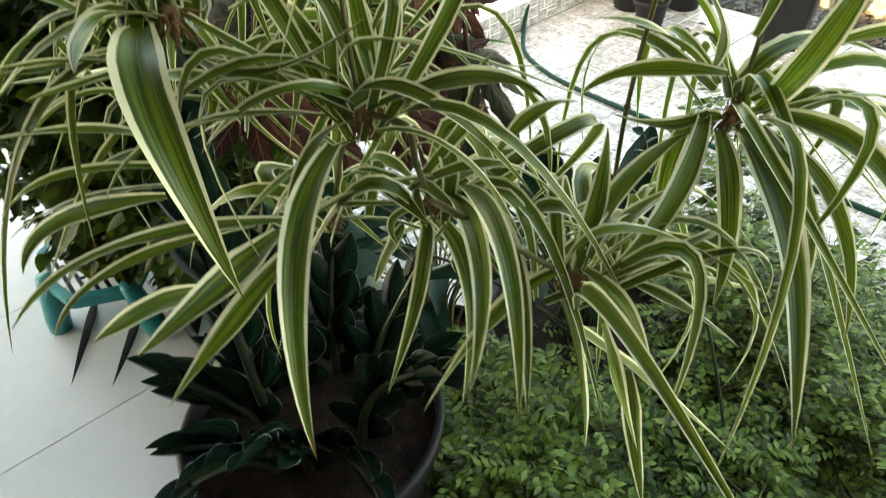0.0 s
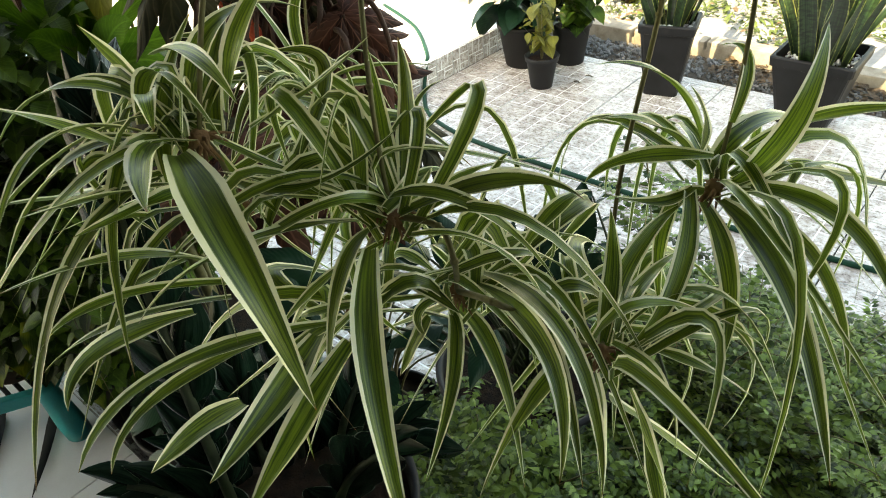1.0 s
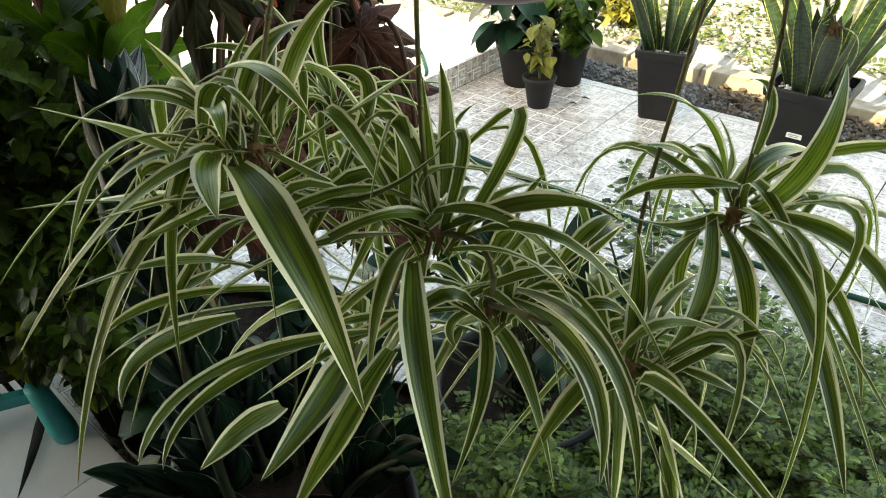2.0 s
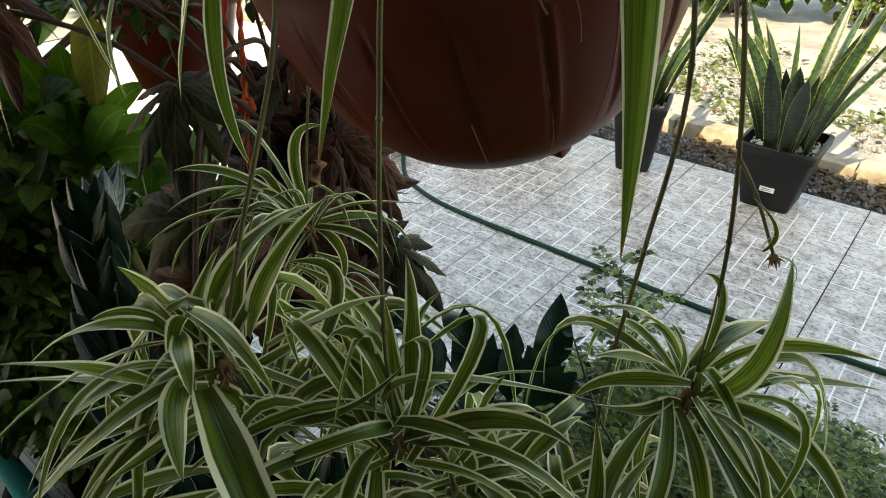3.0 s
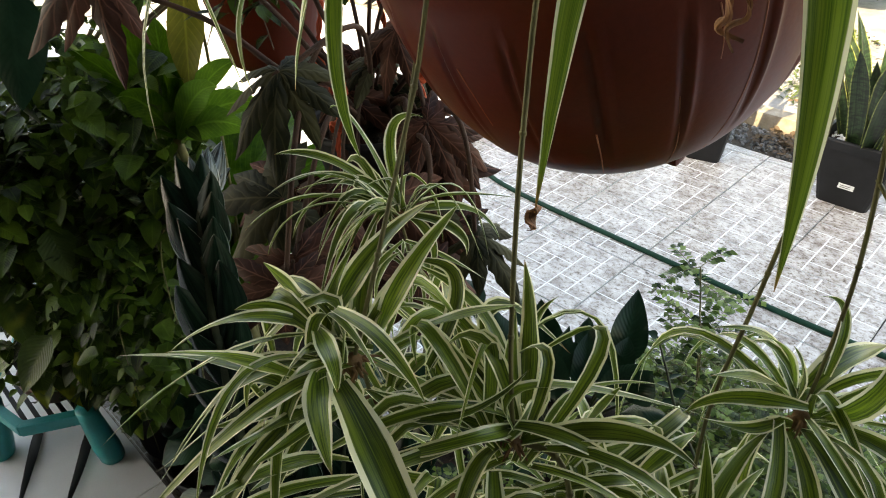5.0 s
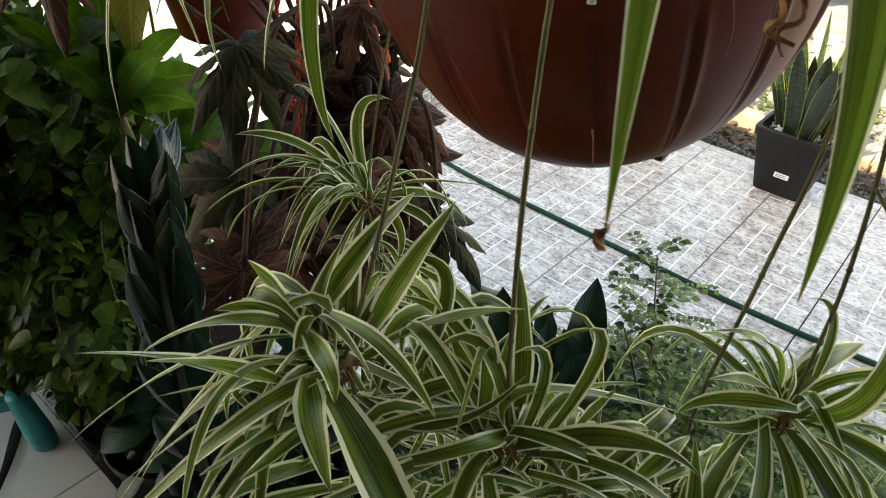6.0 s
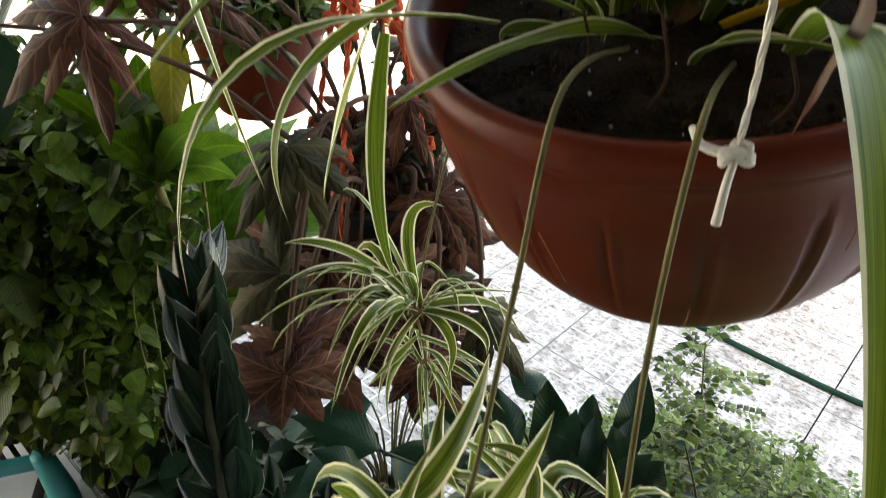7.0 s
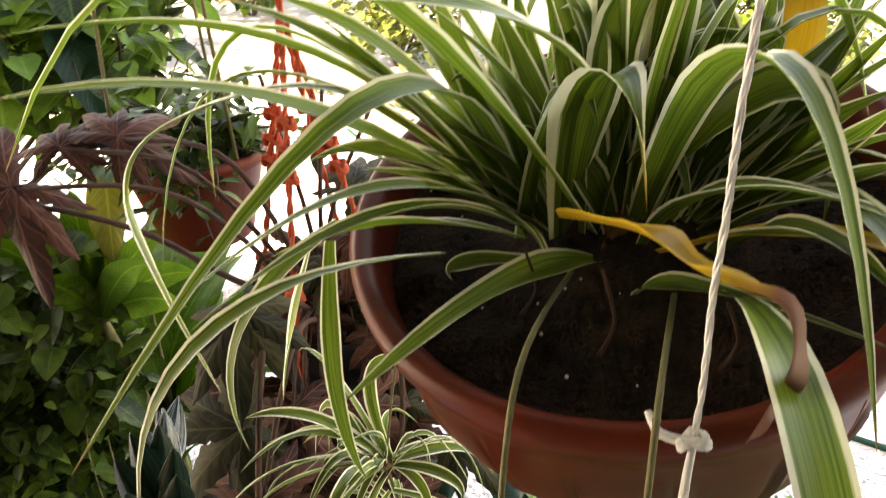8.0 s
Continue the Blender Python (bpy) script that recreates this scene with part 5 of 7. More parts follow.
begonia = thing("begonia", beg_c, "bronze begonia with large lobed leaves and hairy stalks", "plant")
root = Vector((0, 0, -0.01))
for k, (at, face, point, rad, mat_, stalk_mid) in enumerate((
        ((1.421, -2.838, 1.219), (0.7, -0.5, 0.3), (0.1, 0.0, -1), 0.105, BROWN_LEAF, (1.346, -2.72, 1.419)),
        ((1.338, -2.753, 1.440), (0.5, -0.4, 0.8), (0.5, -0.2, -0.6), 0.100, SHADE_LEAF, (1.336, -2.627, 1.461)),
        ((0.995, -2.803, 1.512), (0.6, -0.5, 0.7), (-0.3, -0.9, -0.7), 0.135, BROWN_LEAF, (1.161, -2.679, 1.492)),
        ((1.015, -2.668, 1.540), (0.6, -0.4, 0.8), (0.2, 0.6, 0.3), 0.105, BROWN_LEAF, (1.181, -2.617, 1.522)),
        ((1.481, -2.564, 1.188), (0.4, -0.3, 0.8), (0.9, 0.4, -0.5), 0.09, SHADE_LEAF, (1.419, -2.545, 1.347)),
        ((1.388, -2.802, 1.223), (0.7, -0.6, 0.3), (0.5, 0.1, -1), 0.10, BROWN_LEAF, (1.357, -2.699, 1.378)),
        ((1.315, -2.761, 1.265), (0.6, -0.6, 0.6), (-0.7, -0.2, -0.5), 0.13, SHADE_LEAF, (1.295, -2.658, 1.44)),
        ((1.377, -2.627, 1.234), (0.7, -0.5, 0.5), (0.5, 0.2, -1), 0.11, BROWN_LEAF, (1.357, -2.576, 1.357)),
        ((1.212, -2.679, 1.213), (0.6, -0.6, 0.6), (-0.3, -0.5, -0.8), 0.13, BROWN_LEAF, (1.212, -2.617, 1.399)),
        ((1.46, -2.658, 1.141), (0.6, -0.6, 0.5), (0.3, 0.1, -1), 0.10, BROWN_LEAF, (1.419, -2.596, 1.316)),
        ((1.315, -2.699, 1.131), (0.6, -0.6, 0.5), (0.2, -0.2, -1), 0.14, BROWN_LEAF, (1.295, -2.617, 1.337)),
        ((1.398, -2.576, 1.337), (0.6, -0.6, 0.5), (0.6, 0.3, -0.7), 0.10, BROWN_LEAF, (1.336, -2.545, 1.378)),
        ((1.346, -2.514, 1.234), (0.6, -0.6, 0.5), (0.6, 0.3, -0.9), 0.11, BROWN_LEAF, (1.315, -2.514, 1.357)),
        ((0.960, -2.720, 1.530), (0.5, -0.4, 0.8), (-0.2, 0.3, 0.3), 0.085, BROWN_LEAF, (1.13, -2.637, 1.502)),
        ((1.264, -2.493, 1.461), (0.5, -0.4, 0.9), (0.2, 0.8, 0.1), 0.11, SHADE_LEAF, (1.284, -2.514, 1.399)))):
    c = Vector(at) - beg_c
    lf = part("leaf", palmate(bmesh.new(), c, face, point, rad, 8, 0.45, k), mat_, begonia)
    bm = bmesh.new()
    tube(bm, [root, Vector(stalk_mid) - beg_c, c - Vector(face).normalized() * 0.01, c], (0.0042, 0.0026), 8, 8)
    part("stalk", bm, PETIOLE, lf, "hairy reddish-brown stalk")
lg = random.Random(19)
for k in range(14):
    c = Vector((lg.uniform(1.24, 1.45), lg.uniform(-2.72, -2.50), lg.uniform(1.06, 1.30))) - beg_c
    face = (0.6 + lg.uniform(-0.3, 0.3), -0.6 + lg.uniform(-0.3, 0.3), 0.4 + lg.uniform(-0.2, 0.3))
    lf = part("leaf", palmate(bmesh.new(), c, face, (lg.uniform(-0.5, 0.5), lg.uniform(-0.5, 0.5), -1), lg.uniform(0.085, 0.12), 8, 0.6, 40 + k), SHADE_LEAF if k % 3 == 0 else BROWN_LEAF, begonia)
    bm = bmesh.new()
    tube(bm, [root, Vector((c.x * 0.6, c.y * 0.6, 0.06)), c], (0.0036, 0.0022), 7, 7)
    part("stalk", bm, PETIOLE, lf, "hairy reddish-brown stalk")
for k in range(13):
    c = Vector((lg.uniform(1.20, 1.40), lg.uniform(-2.62, -2.46), lg.uniform(1.30, 1.45))) - beg_c
    face = (0.6 + lg.uniform(-0.4, 0.4), -0.5 + lg.uniform(-0.4, 0.4), 0.4 + lg.uniform(-0.4, 0.4))
    lf = part("leaf", palmate(bmesh.new(), c, face, (lg.uniform(-0.7, 0.7), lg.uniform(-0.7, 0.7), lg.uniform(-1, 0.3)), lg.uniform(0.055, 0.085), 7, 0.7, 70 + k), SHADE_LEAF if k % 3 == 0 else BROWN_LEAF, begonia)
    bm = bmesh.new()
    tube(bm, [root, Vector((c.x * 0.4, c.y * 0.4, c.z * 0.6)), c], (0.0032, 0.0020), 7, 6)
    part("stalk", bm, PETIOLE, lf, "hairy reddish-brown stalk")
branch = bmesh.new()
tube(branch, [root, Vector((1.192, -2.658, 1.378)) - beg_c, Vector((1.109, -2.72, 1.45)) - beg_c, Vector((0.985, -2.802, 1.486)) - beg_c, Vector((0.862, -2.906, 1.492)) - beg_c], (0.005, 0.003), 8, 7)
part("branch", branch, PETIOLE, begonia, "long bare reddish-brown branch")
for k in range(3):
    bm = bmesh.new()
    a = 1.2 + k * 0.9
    tube(bm, [root, root + Vector((0.02 * math.cos(a), 0.02 * math.sin(a), 0.16)), root + Vector((0.09 * math.cos(a), 0.09 * math.sin(a), 0.30 + 0.02 * k))], (0.004, 0.0025), 6, 6)
    part("flower_stalk", bm, PETIOLE, begonia)

# broad dark leaves in a black pot
stand((1.60, -2.46, 0.0), 0.50, 0.12)
pot("pot", (1.60, -2.46, 0.50), 0.15, 0.11, 0.24, BLACK, "black plastic pot with a broad-leaved plant")
broad = thing("broadleaf_plant", (1.60, -2.46, 0.72), "dark glossy plant with broad upright leaves in a black pot", "plant")
bg = random.Random(17)
crown_ = Vector((1.60, -2.46, 0.72))
for k, (foot_, tip_, wid) in enumerate((((1.634, -2.585, 1.006), (1.62, -2.525, 1.083), 0.05), ((1.674, -2.555, 1.008), (1.643, -2.506, 1.071), 0.04), ((1.712, -2.529, 1.012), (1.67, -2.504, 1.072), 0.045), ((1.699, -2.544, 1.005), (1.727, -2.514, 1.077), 0.05), ((1.587, -2.602, 1.022), (1.526, -2.574, 1.092), 0.05), ((1.731, -2.523, 1.009), (1.743, -2.504, 1.065), 0.05), ((1.65, -2.58, 1.001), (1.604, -2.586, 1.083), 0.055),
                                        ((1.599, -2.545, 0.991), (1.576, -2.529, 1.11), 0.056), ((1.625, -2.524, 0.981), (1.544, -2.498, 1.04), 0.05),
                                        ((1.625, -2.472, 0.996), (1.604, -2.441, 1.038), 0.035), ((1.635, -2.493, 0.986), (1.606, -2.493, 1.025), 0.03), ((1.449, -2.529, 1.007), (1.367, -2.498, 1.027), 0.06),
                                        ((1.455, -2.73, 1.034), (1.362, -2.787, 1.079), 0.062), ((1.527, -2.623, 0.993), (1.449, -2.699, 1.007), 0.058), ((1.511, -2.576, 0.996), (1.429, -2.596, 1.027), 0.055),
                                        ((1.48, -2.761, 1.007), (1.419, -2.802, 1.069), 0.05), ((1.687, -2.534, 0.935), (1.749, -2.596, 0.924), 0.055),
                                        ((1.522, -2.431, 0.955), (1.429, -2.4, 0.966), 0.06), ((1.563, -2.617, 0.924), (1.511, -2.699, 0.924), 0.055), ((1.645, -2.596, 0.945), (1.666, -2.679, 0.935), 0.05),
                                        ((1.604, -2.555, 0.966), (1.645, -2.617, 1.027), 0.042), ((1.542, -2.534, 1.007), (1.491, -2.576, 1.069), 0.045), ((1.707, -2.493, 0.945), (1.769, -2.493, 0.996), 0.045))):
    a, b = Vector(foot_) - crown_, Vector(tip_) - crown_
    d = b - a
    line = [a + d * u * 1.12 + Vector((0, 0, 0.10 * d.length * math.sin(math.pi * u) - 0.16 * d.length * u * u)) for u in (q / 9 for q in range(10))]
    flat = Vector((-d.y, d.x, 0)).normalized() if Vector((d.x, d.y)).length > 0.06 else Vector((0.75, 0.65, 0.1))
    bm = blade_geo(bmesh.new(), line, wid * 1.12, pointed_shape, 0.4, bg.uniform(-0.35, 0.35), 0.35, 6, flat, 0.16, k)
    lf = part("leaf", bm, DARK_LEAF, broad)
    foot0 = Vector((bg.uniform(-0.03, 0.03), bg.uniform(-0.03, 0.03), -0.01))
    sm = bmesh.new()
    tube(sm, [foot0, foot0.lerp(a, 0.55) + Vector((0, 0, 0.03)), a], (0.0035, 0.002), 6, 5)
    part("stalk", sm, DARK_STALK, lf)

for places, wid in ((((1.660, -2.448, 0.998), (1.664, -2.425, 1.035), (1.645, -2.379, 1.078)), 0.058), (((1.668, -2.470, 0.975), (1.675, -2.455, 1.010), (1.668, -2.430, 1.030)), 0.040)):
    lf = part("leaf", blade_geo(bmesh.new(), bend(*(Vector(p) - crown_ for p in places), 12), wid, ovate_shape, 0.45, -0.1, 0.2, 6, Vector((0.75, 0.65, 0.1)), 0.10, 1), DARK_LEAF, broad, "upright rounded leaf")
    sm = bmesh.new()
    tube(sm, [(0.01, 0.0, -0.01), (0.03, -0.005, 0.12), Vector(places[0]) - crown_], (0.0035, 0.002), 6, 5)
    part("stalk", sm, DARK_STALK, lf)

# ---- fine-leaved shrub below the plantlets ----
def shrub_sprays(g, spread, tall, count, leaflets, size):
    """Arching twigs with small paired leaflets; returns the twig and the leaf meshes."""
    twigs, leaves = bmesh.new(), bmesh.new()
    for k in range(count):
        a, rr = g.uniform(0, 6.283), math.sqrt(g.random())
        top = Vector((spread[0] * rr * math.cos(a), spread[1] * rr * math.sin(a), tall * (1.0 - 0.45 * rr * rr) * g.uniform(0.55, 1.0)))
        root_ = Vector((top.x * 0.12, top.y * 0.12, 0.02))
        out = Vector((math.cos(a), math.sin(a), 0)) * 0.10 * g.uniform(0.2, 1.3)
        line = [root_.lerp(top, u) + Vector((0, 0, 0.10 * math.sin(math.pi * u))) + out * max(0, u - 0.6) for u in (q / 9 for q in range(10))]
        tube(twigs, line, (0.0035, 0.0009), 4, 1, False)
        for q in range(leaflets):
            u = 0.42 + 0.58 * q / leaflets
            i = min(8, int(u * 9))
            c = line[i].lerp(line[i + 1], u * 9 - i)
            tan = (line[i + 1] - line[i]).normalized()
            # a short side twig with its own pairs of leaflets
            b = g.uniform(0, 6.283)
            w = (tan * 0.45 + Vector((math.cos(b), math.sin(b), g.uniform(-0.25, 0.35)))).normalized()
            ln = g.uniform(0.03, 0.075)
            for s in range(7):
                pc = c + w * ln * (s + 1) / 7 + Vector((0, 0, -0.15 * ln * (s / 7) ** 2))
                for sg in (-1, 1):
                    d = w * 0.6 + w.cross(Vector((0, 0, 1))) * sg + Vector((0, 0, g.uniform(-0.2, 0.35)))
                    leaf_at(leaves, pc, d, size * g.uniform(0.7, 1.25), size * 0.52, ovate_shape, None, 0.15, 0.2, 1, 2, g.uniform(-0.6, 0.6))
    return twigs, leaves


pot("pot", (1.93, -2.28, 0.0), 0.22, 0.17, 0.36, BLACK, "large black plastic pot with a fine-leaved shrub")
shrub = thing("shrub", (1.93, -2.28, 0.33), "dense fine-leaved green shrub in a black pot", "shrub")
tw, lv = shrub_sprays(random.Random(21), (0.62, 0.46), 0.50, 420, 13, 0.0165)
part("twig", tw, STOLON, shrub)
tw2, lv2 = shrub_sprays(random.Random(22), (0.34, 0.30), 0.42, 200, 12, 0.0165)
for m_ in (tw2, lv2):
    bmesh.ops.translate(m_, verts=m_.verts[:], vec=(-0.16, -0.22, 0.04))
part("twig", tw2, STOLON, shrub)
tw3, lv3 = shrub_sprays(random.Random(23), (0.26, 0.20), 0.46, 150, 12, 0.0175)
for m_ in (tw3, lv3):
    bmesh.ops.translate(m_, verts=m_.verts[:], vec=(-0.22, -0.42, 0.06))
part("twig", tw3, STOLON, shrub)
part("foliage", lv3, BUSH_LEAF, shrub, "many tiny green leaflets", kind="stuff")
part("foliage", lv2, BUSH_LEAF, shrub, "many tiny green leaflets", kind="stuff")
part("foliage", lv, BUSH_LEAF, shrub, "many tiny green leaflets", kind="stuff")
sprig = [Vector(p) - Vector((1.93, -2.28, 0.33)) for p in ((1.90, -2.44, 0.60), (1.875, -2.57, 0.98), (1.835, -2.628, 1.14), (1.810, -2.628, 1.195), (1.789, -2.620, 1.226))]
tw = tube(bmesh.new(), sprig, (0.0026, 0.0010), 5, 5, False)
twig = part("twig", tw, DARK_STALK, shrub, "dark twig rising out of the shrub")
og = random.Random(24)
for k in range(11):
    c = sprig[2].lerp(sprig[4], k / 10)
    d = Vector((0.72, 0.69, 0.0)) * (1 if k % 2 else -1) + Vector((-0.3, 0.1, 0.5)) * og.uniform(0.4, 1.2)
    part("leaf", leaf_at(bmesh.new(), c, d, og.uniform(0.011, 0.016), og.uniform(0.008, 0.011), ovate_shape, None, 0.1, 0.3, 4, 6, og.uniform(-0.5, 0.5)), DARK_LEAF, twig, "small dark oval leaf")
feather = thing("feathery_plant", (1.775, -2.282, 0.345), "spindly upright plant with tiny green leaflets on level side twigs", "plant")
tw, lv, dk = bmesh.new(), bmesh.new(), bmesh.new()
fg = random.Random(4)
for tipx, tipy, tipz, first, gap in ((-0.09, 0.02, 0.735, 0.50, 0.026), (-0.07, 0.035, 0.62, 0.55, 0.030), (-0.12, 0.0, 0.53, 0.5, 0.026), (-0.02, -0.06, 0.55, 0.5, 0.026), (0.03, 0.06, 0.52, 0.5, 0.026), (0.06, -0.06, 0.50, 0.45, 0.026), (0.11, 0.06, 0.53, 0.45, 0.026), (-0.03, 0.03, 0.50, 0.45, 0.026), (0.13, 0.0, 0.46, 0.4, 0.026)):
    line = [Vector((tipx * u * u, tipy * u * u, tipz * u)) for u in (q / 12 for q in range(13))]
    tube(tw, line, (0.0036, 0.0012), 5, 1, False)
    n = int(tipz * (1 - first) / gap)
    for q in range(n + 1):
        u = first + (1 - first) * q / n
        i = min(11, int(u * 12))
        c = line[i].lerp(line[i + 1], u * 12 - i)
        for turn in (0.0, 3.14):
            b = q * 1.9 + turn + fg.uniform(-0.4, 0.4)
            ln = (0.05 + 0.05 * math.sin(math.pi * (0.15 + 0.7 * q / n))) * fg.uniform(0.7, 1.15)
            w = Vector((math.cos(b), math.sin(b), 0.22))
            tube(tw, [c, c + w * ln * 0.5, c + w * ln - Vector((0, 0, 0.14 * ln))], (0.0010, 0.0005), 3, 2, False)
            for s in range(9):
                f = (s + 2) / 10
                pc = c + w * ln * f - Vector((0, 0, 0.14 * ln * max(0.0, f - 0.4)))
                for sg in (-1, 1):
                    d = w * 0.5 + w.cross(Vector((0, 0, 1))) * sg
                    leaf_at(dk if fg.random() < 0.45 else lv, pc, d, 0.0170 * fg.uniform(0.7, 1.25), 0.0112, ovate_shape, None, 0.1, 0.2, 1, 2, fg.uniform(-0.7, 0.7))
part("twig", tw, STOLON, feather)
part("foliage", lv, BUSH_LEAF, feather, "tiny pale green leaflets", kind="stuff")
part("foliage", dk, VINE_LEAF, feather, "tiny dark green leaflets", kind="stuff")


# ---- leafy mass beside the porch ----
def trailing(th, g, places, size, material, name, kind="", shape=ovate_shape):
    bm = bmesh.new()
    for p in places:
        a = g.uniform(0, 6.283)
        d = Vector((math.cos(a), math.sin(a) - 0.2, g.uniform(-0.9, 0.1)))
        s = size * (0.45 + 1.0 * g.random() ** 1.7)
        leaf_at(bm, p, d, s, s * 0.78, shape, None, 0.3, 0.3, 2, 5, g.uniform(-0.4, 0.4))
    return part(name, bm, material, th, kind=kind)


def bulk(g, n, centre, radii, shell=0.55):
    out = []
    while len(out) < n:
        v = Vector((g.uniform(-1, 1), g.uniform(-1, 1), g.uniform(-1, 1)))
        if shell < v.length < 1:
            bump = 0.86 + 0.3 * noise.noise(v * 2.3)
            out.append(Vector(centre) + Vector((v.x * radii[0], v.y * radii[1], v.z * radii[2])) * bump)
    return out


vine_c = Vector((0.56, -2.62, 0.0))
pot("pot", (vine_c.x, vine_c.y, 0.0), 0.20, 0.15, 0.34, BLACK, "large black pot hidden under a leafy vine")
vine = thing("vine", (vine_c.x, vine_c.y, 0.31), "dense dark green vine covering an upright support", "vine")
pole = bmesh.new()
tube(pole, [(-0.06, -0.1, 0), (-0.07, -0.12, 0.3), (-0.08, -0.13, 0.6)], (0.03, 0.022), 10, 4)
part("moss_pole", pole, BARK, vine, "rough brown support pole")
vg = random.Random(9)
trailing(vine, vg, bulk(vg, 1700, (-0.07, -0.16, 0.48), (0.25, 0.22, 0.50), 0.3), 0.044, VINE_LEAF, "foliage", "stuff")
trailing(vine, vg, bulk(vg, 700, (0.06, -0.20, 0.36), (0.22, 0.14, 0.34), 0.4), 0.042, VINE_LEAF, "foliage", "stuff")
trailing(vine, vg, bulk(vg, 1300, (-0.42, -0.08, 0.45), (0.42, 0.36, 0.58), 0.2), 0.050, VINE_LEAF, "foliage", "stuff")
trailing(vine, vg, bulk(vg, 420, (-0.80, 0.05, 0.26), (0.40, 0.34, 0.36), 0.2), 0.075, VINE_LEAF, "foliage", "stuff")
trailing(vine, vg, bulk(vg, 950, (-0.22, -0.32, 0.42), (0.22, 0.20, 0.44), 0.3), 0.045, VINE_LEAF, "foliage", "stuff")
trailing(vine, vg, bulk(vg, 520, (0.06, -0.04, 0.74), (0.24, 0.15, 0.30), 0.2), 0.05, VINE_LEAF, "foliage", "stuff")
trailing(vine, vg, bulk(vg, 420, (-0.04, -0.13, 0.88), (0.30, 0.17, 0.20), 0.2), 0.048, VINE_LEAF, "foliage", "stuff")
trailing(vine, vg, bulk(vg, 420, (-0.62, -0.30, 0.48), (0.30, 0.30, 0.40), 0.2), 0.055, VINE_LEAF, "foliage", "stuff")
trailing(vine, vg, bulk(vg, 650, (-0.14, -0.30, 0.70), (0.22, 0.13, 0.21), 0.2), 0.05, VINE_LEAF, "foliage", "stuff")
marbled = bmesh.new()
for p in bulk(vg, 34, (-0.03, -0.22, 0.40), (0.26, 0.18, 0.40), 0.6):
    a = vg.uniform(0, 6.283)
    s_ = vg.uniform(0.07, 0.12)
    leaf_at(marbled, p, (0.4 * math.cos(a) + 0.2, 0.4 * math.sin(a) - 0.3, -0.5), s_, s_ * 0.72, ovate_shape, None, 0.3, 0.3, 4, 6, vg.uniform(-0.4, 0.4))
part("marbled_foliage", marbled, POTHOS_LEAF, vine, "larger yellow-marbled leaves", kind="stuff")
stems = bmesh.new()
for k in range(16):
    a = vg.uniform(0, 6.283)
    tube(stems, [(0.03 * math.cos(a), 0.03 * math.sin(a), 0.9 * vg.random()), (0.22 * math.cos(a), 0.2 * math.sin(a) - 0.08, 0.7 * vg.random()), (0.27 * math.cos(a), 0.24 * math.sin(a) - 0.08, 0.1 * vg.random())], (0.0022, 0.0006), 5, 5)
part("vine_stem", stems, STOLON, vine)

# teal six-sided stand with a marbled trailing plant
teal_c = Vector((0.255, -2.985, PORCH_Z))
teal = thing("plant_stand", teal_c, "teal plastic many-sided plant stand with thick tapered legs", "stand")
ring = [Vector((x - teal_c.x, y - teal_c.y, 0.190)) for x, y in ((0.255, -3.113), (0.39, -3.085), (0.466, -2.947), (0.40, -2.89), (0.27, -2.885), (0.15, -2.89), (0.05, -2.97), (0.12, -3.085), (0.255, -3.113))]
for a, b in zip(ring, ring[1:]):
    d = (b - a).normalized()
    ln = (b - a).length
    bar = box(bmesh.new(), (-0.004, -0.013, -0.022), (ln + 0.004, 0.013, 0.014), 0.006)
    part("rail", bar, TEAL, teal, smooth=False, at=Matrix.Translation(a) @ d.to_track_quat("X", "Z").to_matrix().to_4x4())
for k, out in ((2, (-0.012, 0.018)), (0, (-0.035, -0.03)), (6, (-0.02, 0.0))):
    leg = bmesh.new()
    c = ring[k]
    rings_ = []
    for z, r_ in ((0.0, 0.032), (0.004, 0.041), (0.05, 0.043), (0.12, 0.038), (0.205, 0.032), (0.215, 0.026)):
        s_ = 1 - z / 0.2
        rings_.append([leg.verts.new((c.x + out[0] * s_ + r_ * math.cos(0.3491 * q), c.y + out[1] * s_ + 0.8 * r_ * math.sin(0.3491 * q), z)) for q in range(18)])
    for a, b in zip(rings_, rings_[1:]):
        for q in range(18):
            leg.faces.new((a[q], a[(q + 1) % 18], b[(q + 1) % 18], b[q]))
    leg.faces.new(rings_[0][::-1])
    leg.faces.new(rings_[-1])
    part("leg", leg, TEAL, teal)
for k in range(-3, 4):
    sl = bmesh.new()
    half = 0.19 * math.sqrt(max(0.0, 1 - (k * 0.028 / 0.10) ** 2))
    box(sl, (-half, k * 0.028 - 0.006, 0.168), (half, k * 0.028 + 0.006, 0.182), 0.003)
    part("slat", sl, BLACK, teal, smooth=False)
pot("pot", (0.30, -2.955, PORCH_Z + 0.183), 0.085, 0.07, 0.075, surface("brown_plastic", (0.05, 0.022, 0.014), (0.085, 0.04, 0.025), 8, 200, 0.5, 0.1), "shallow brown plastic pot on the teal stand")
pothos = thing("pothos", (0.30, -2.955, PORCH_Z + 0.24), "pothos with yellow-marbled heart-shaped leaves trailing over the stand", "plant")
pg = random.Random(14)
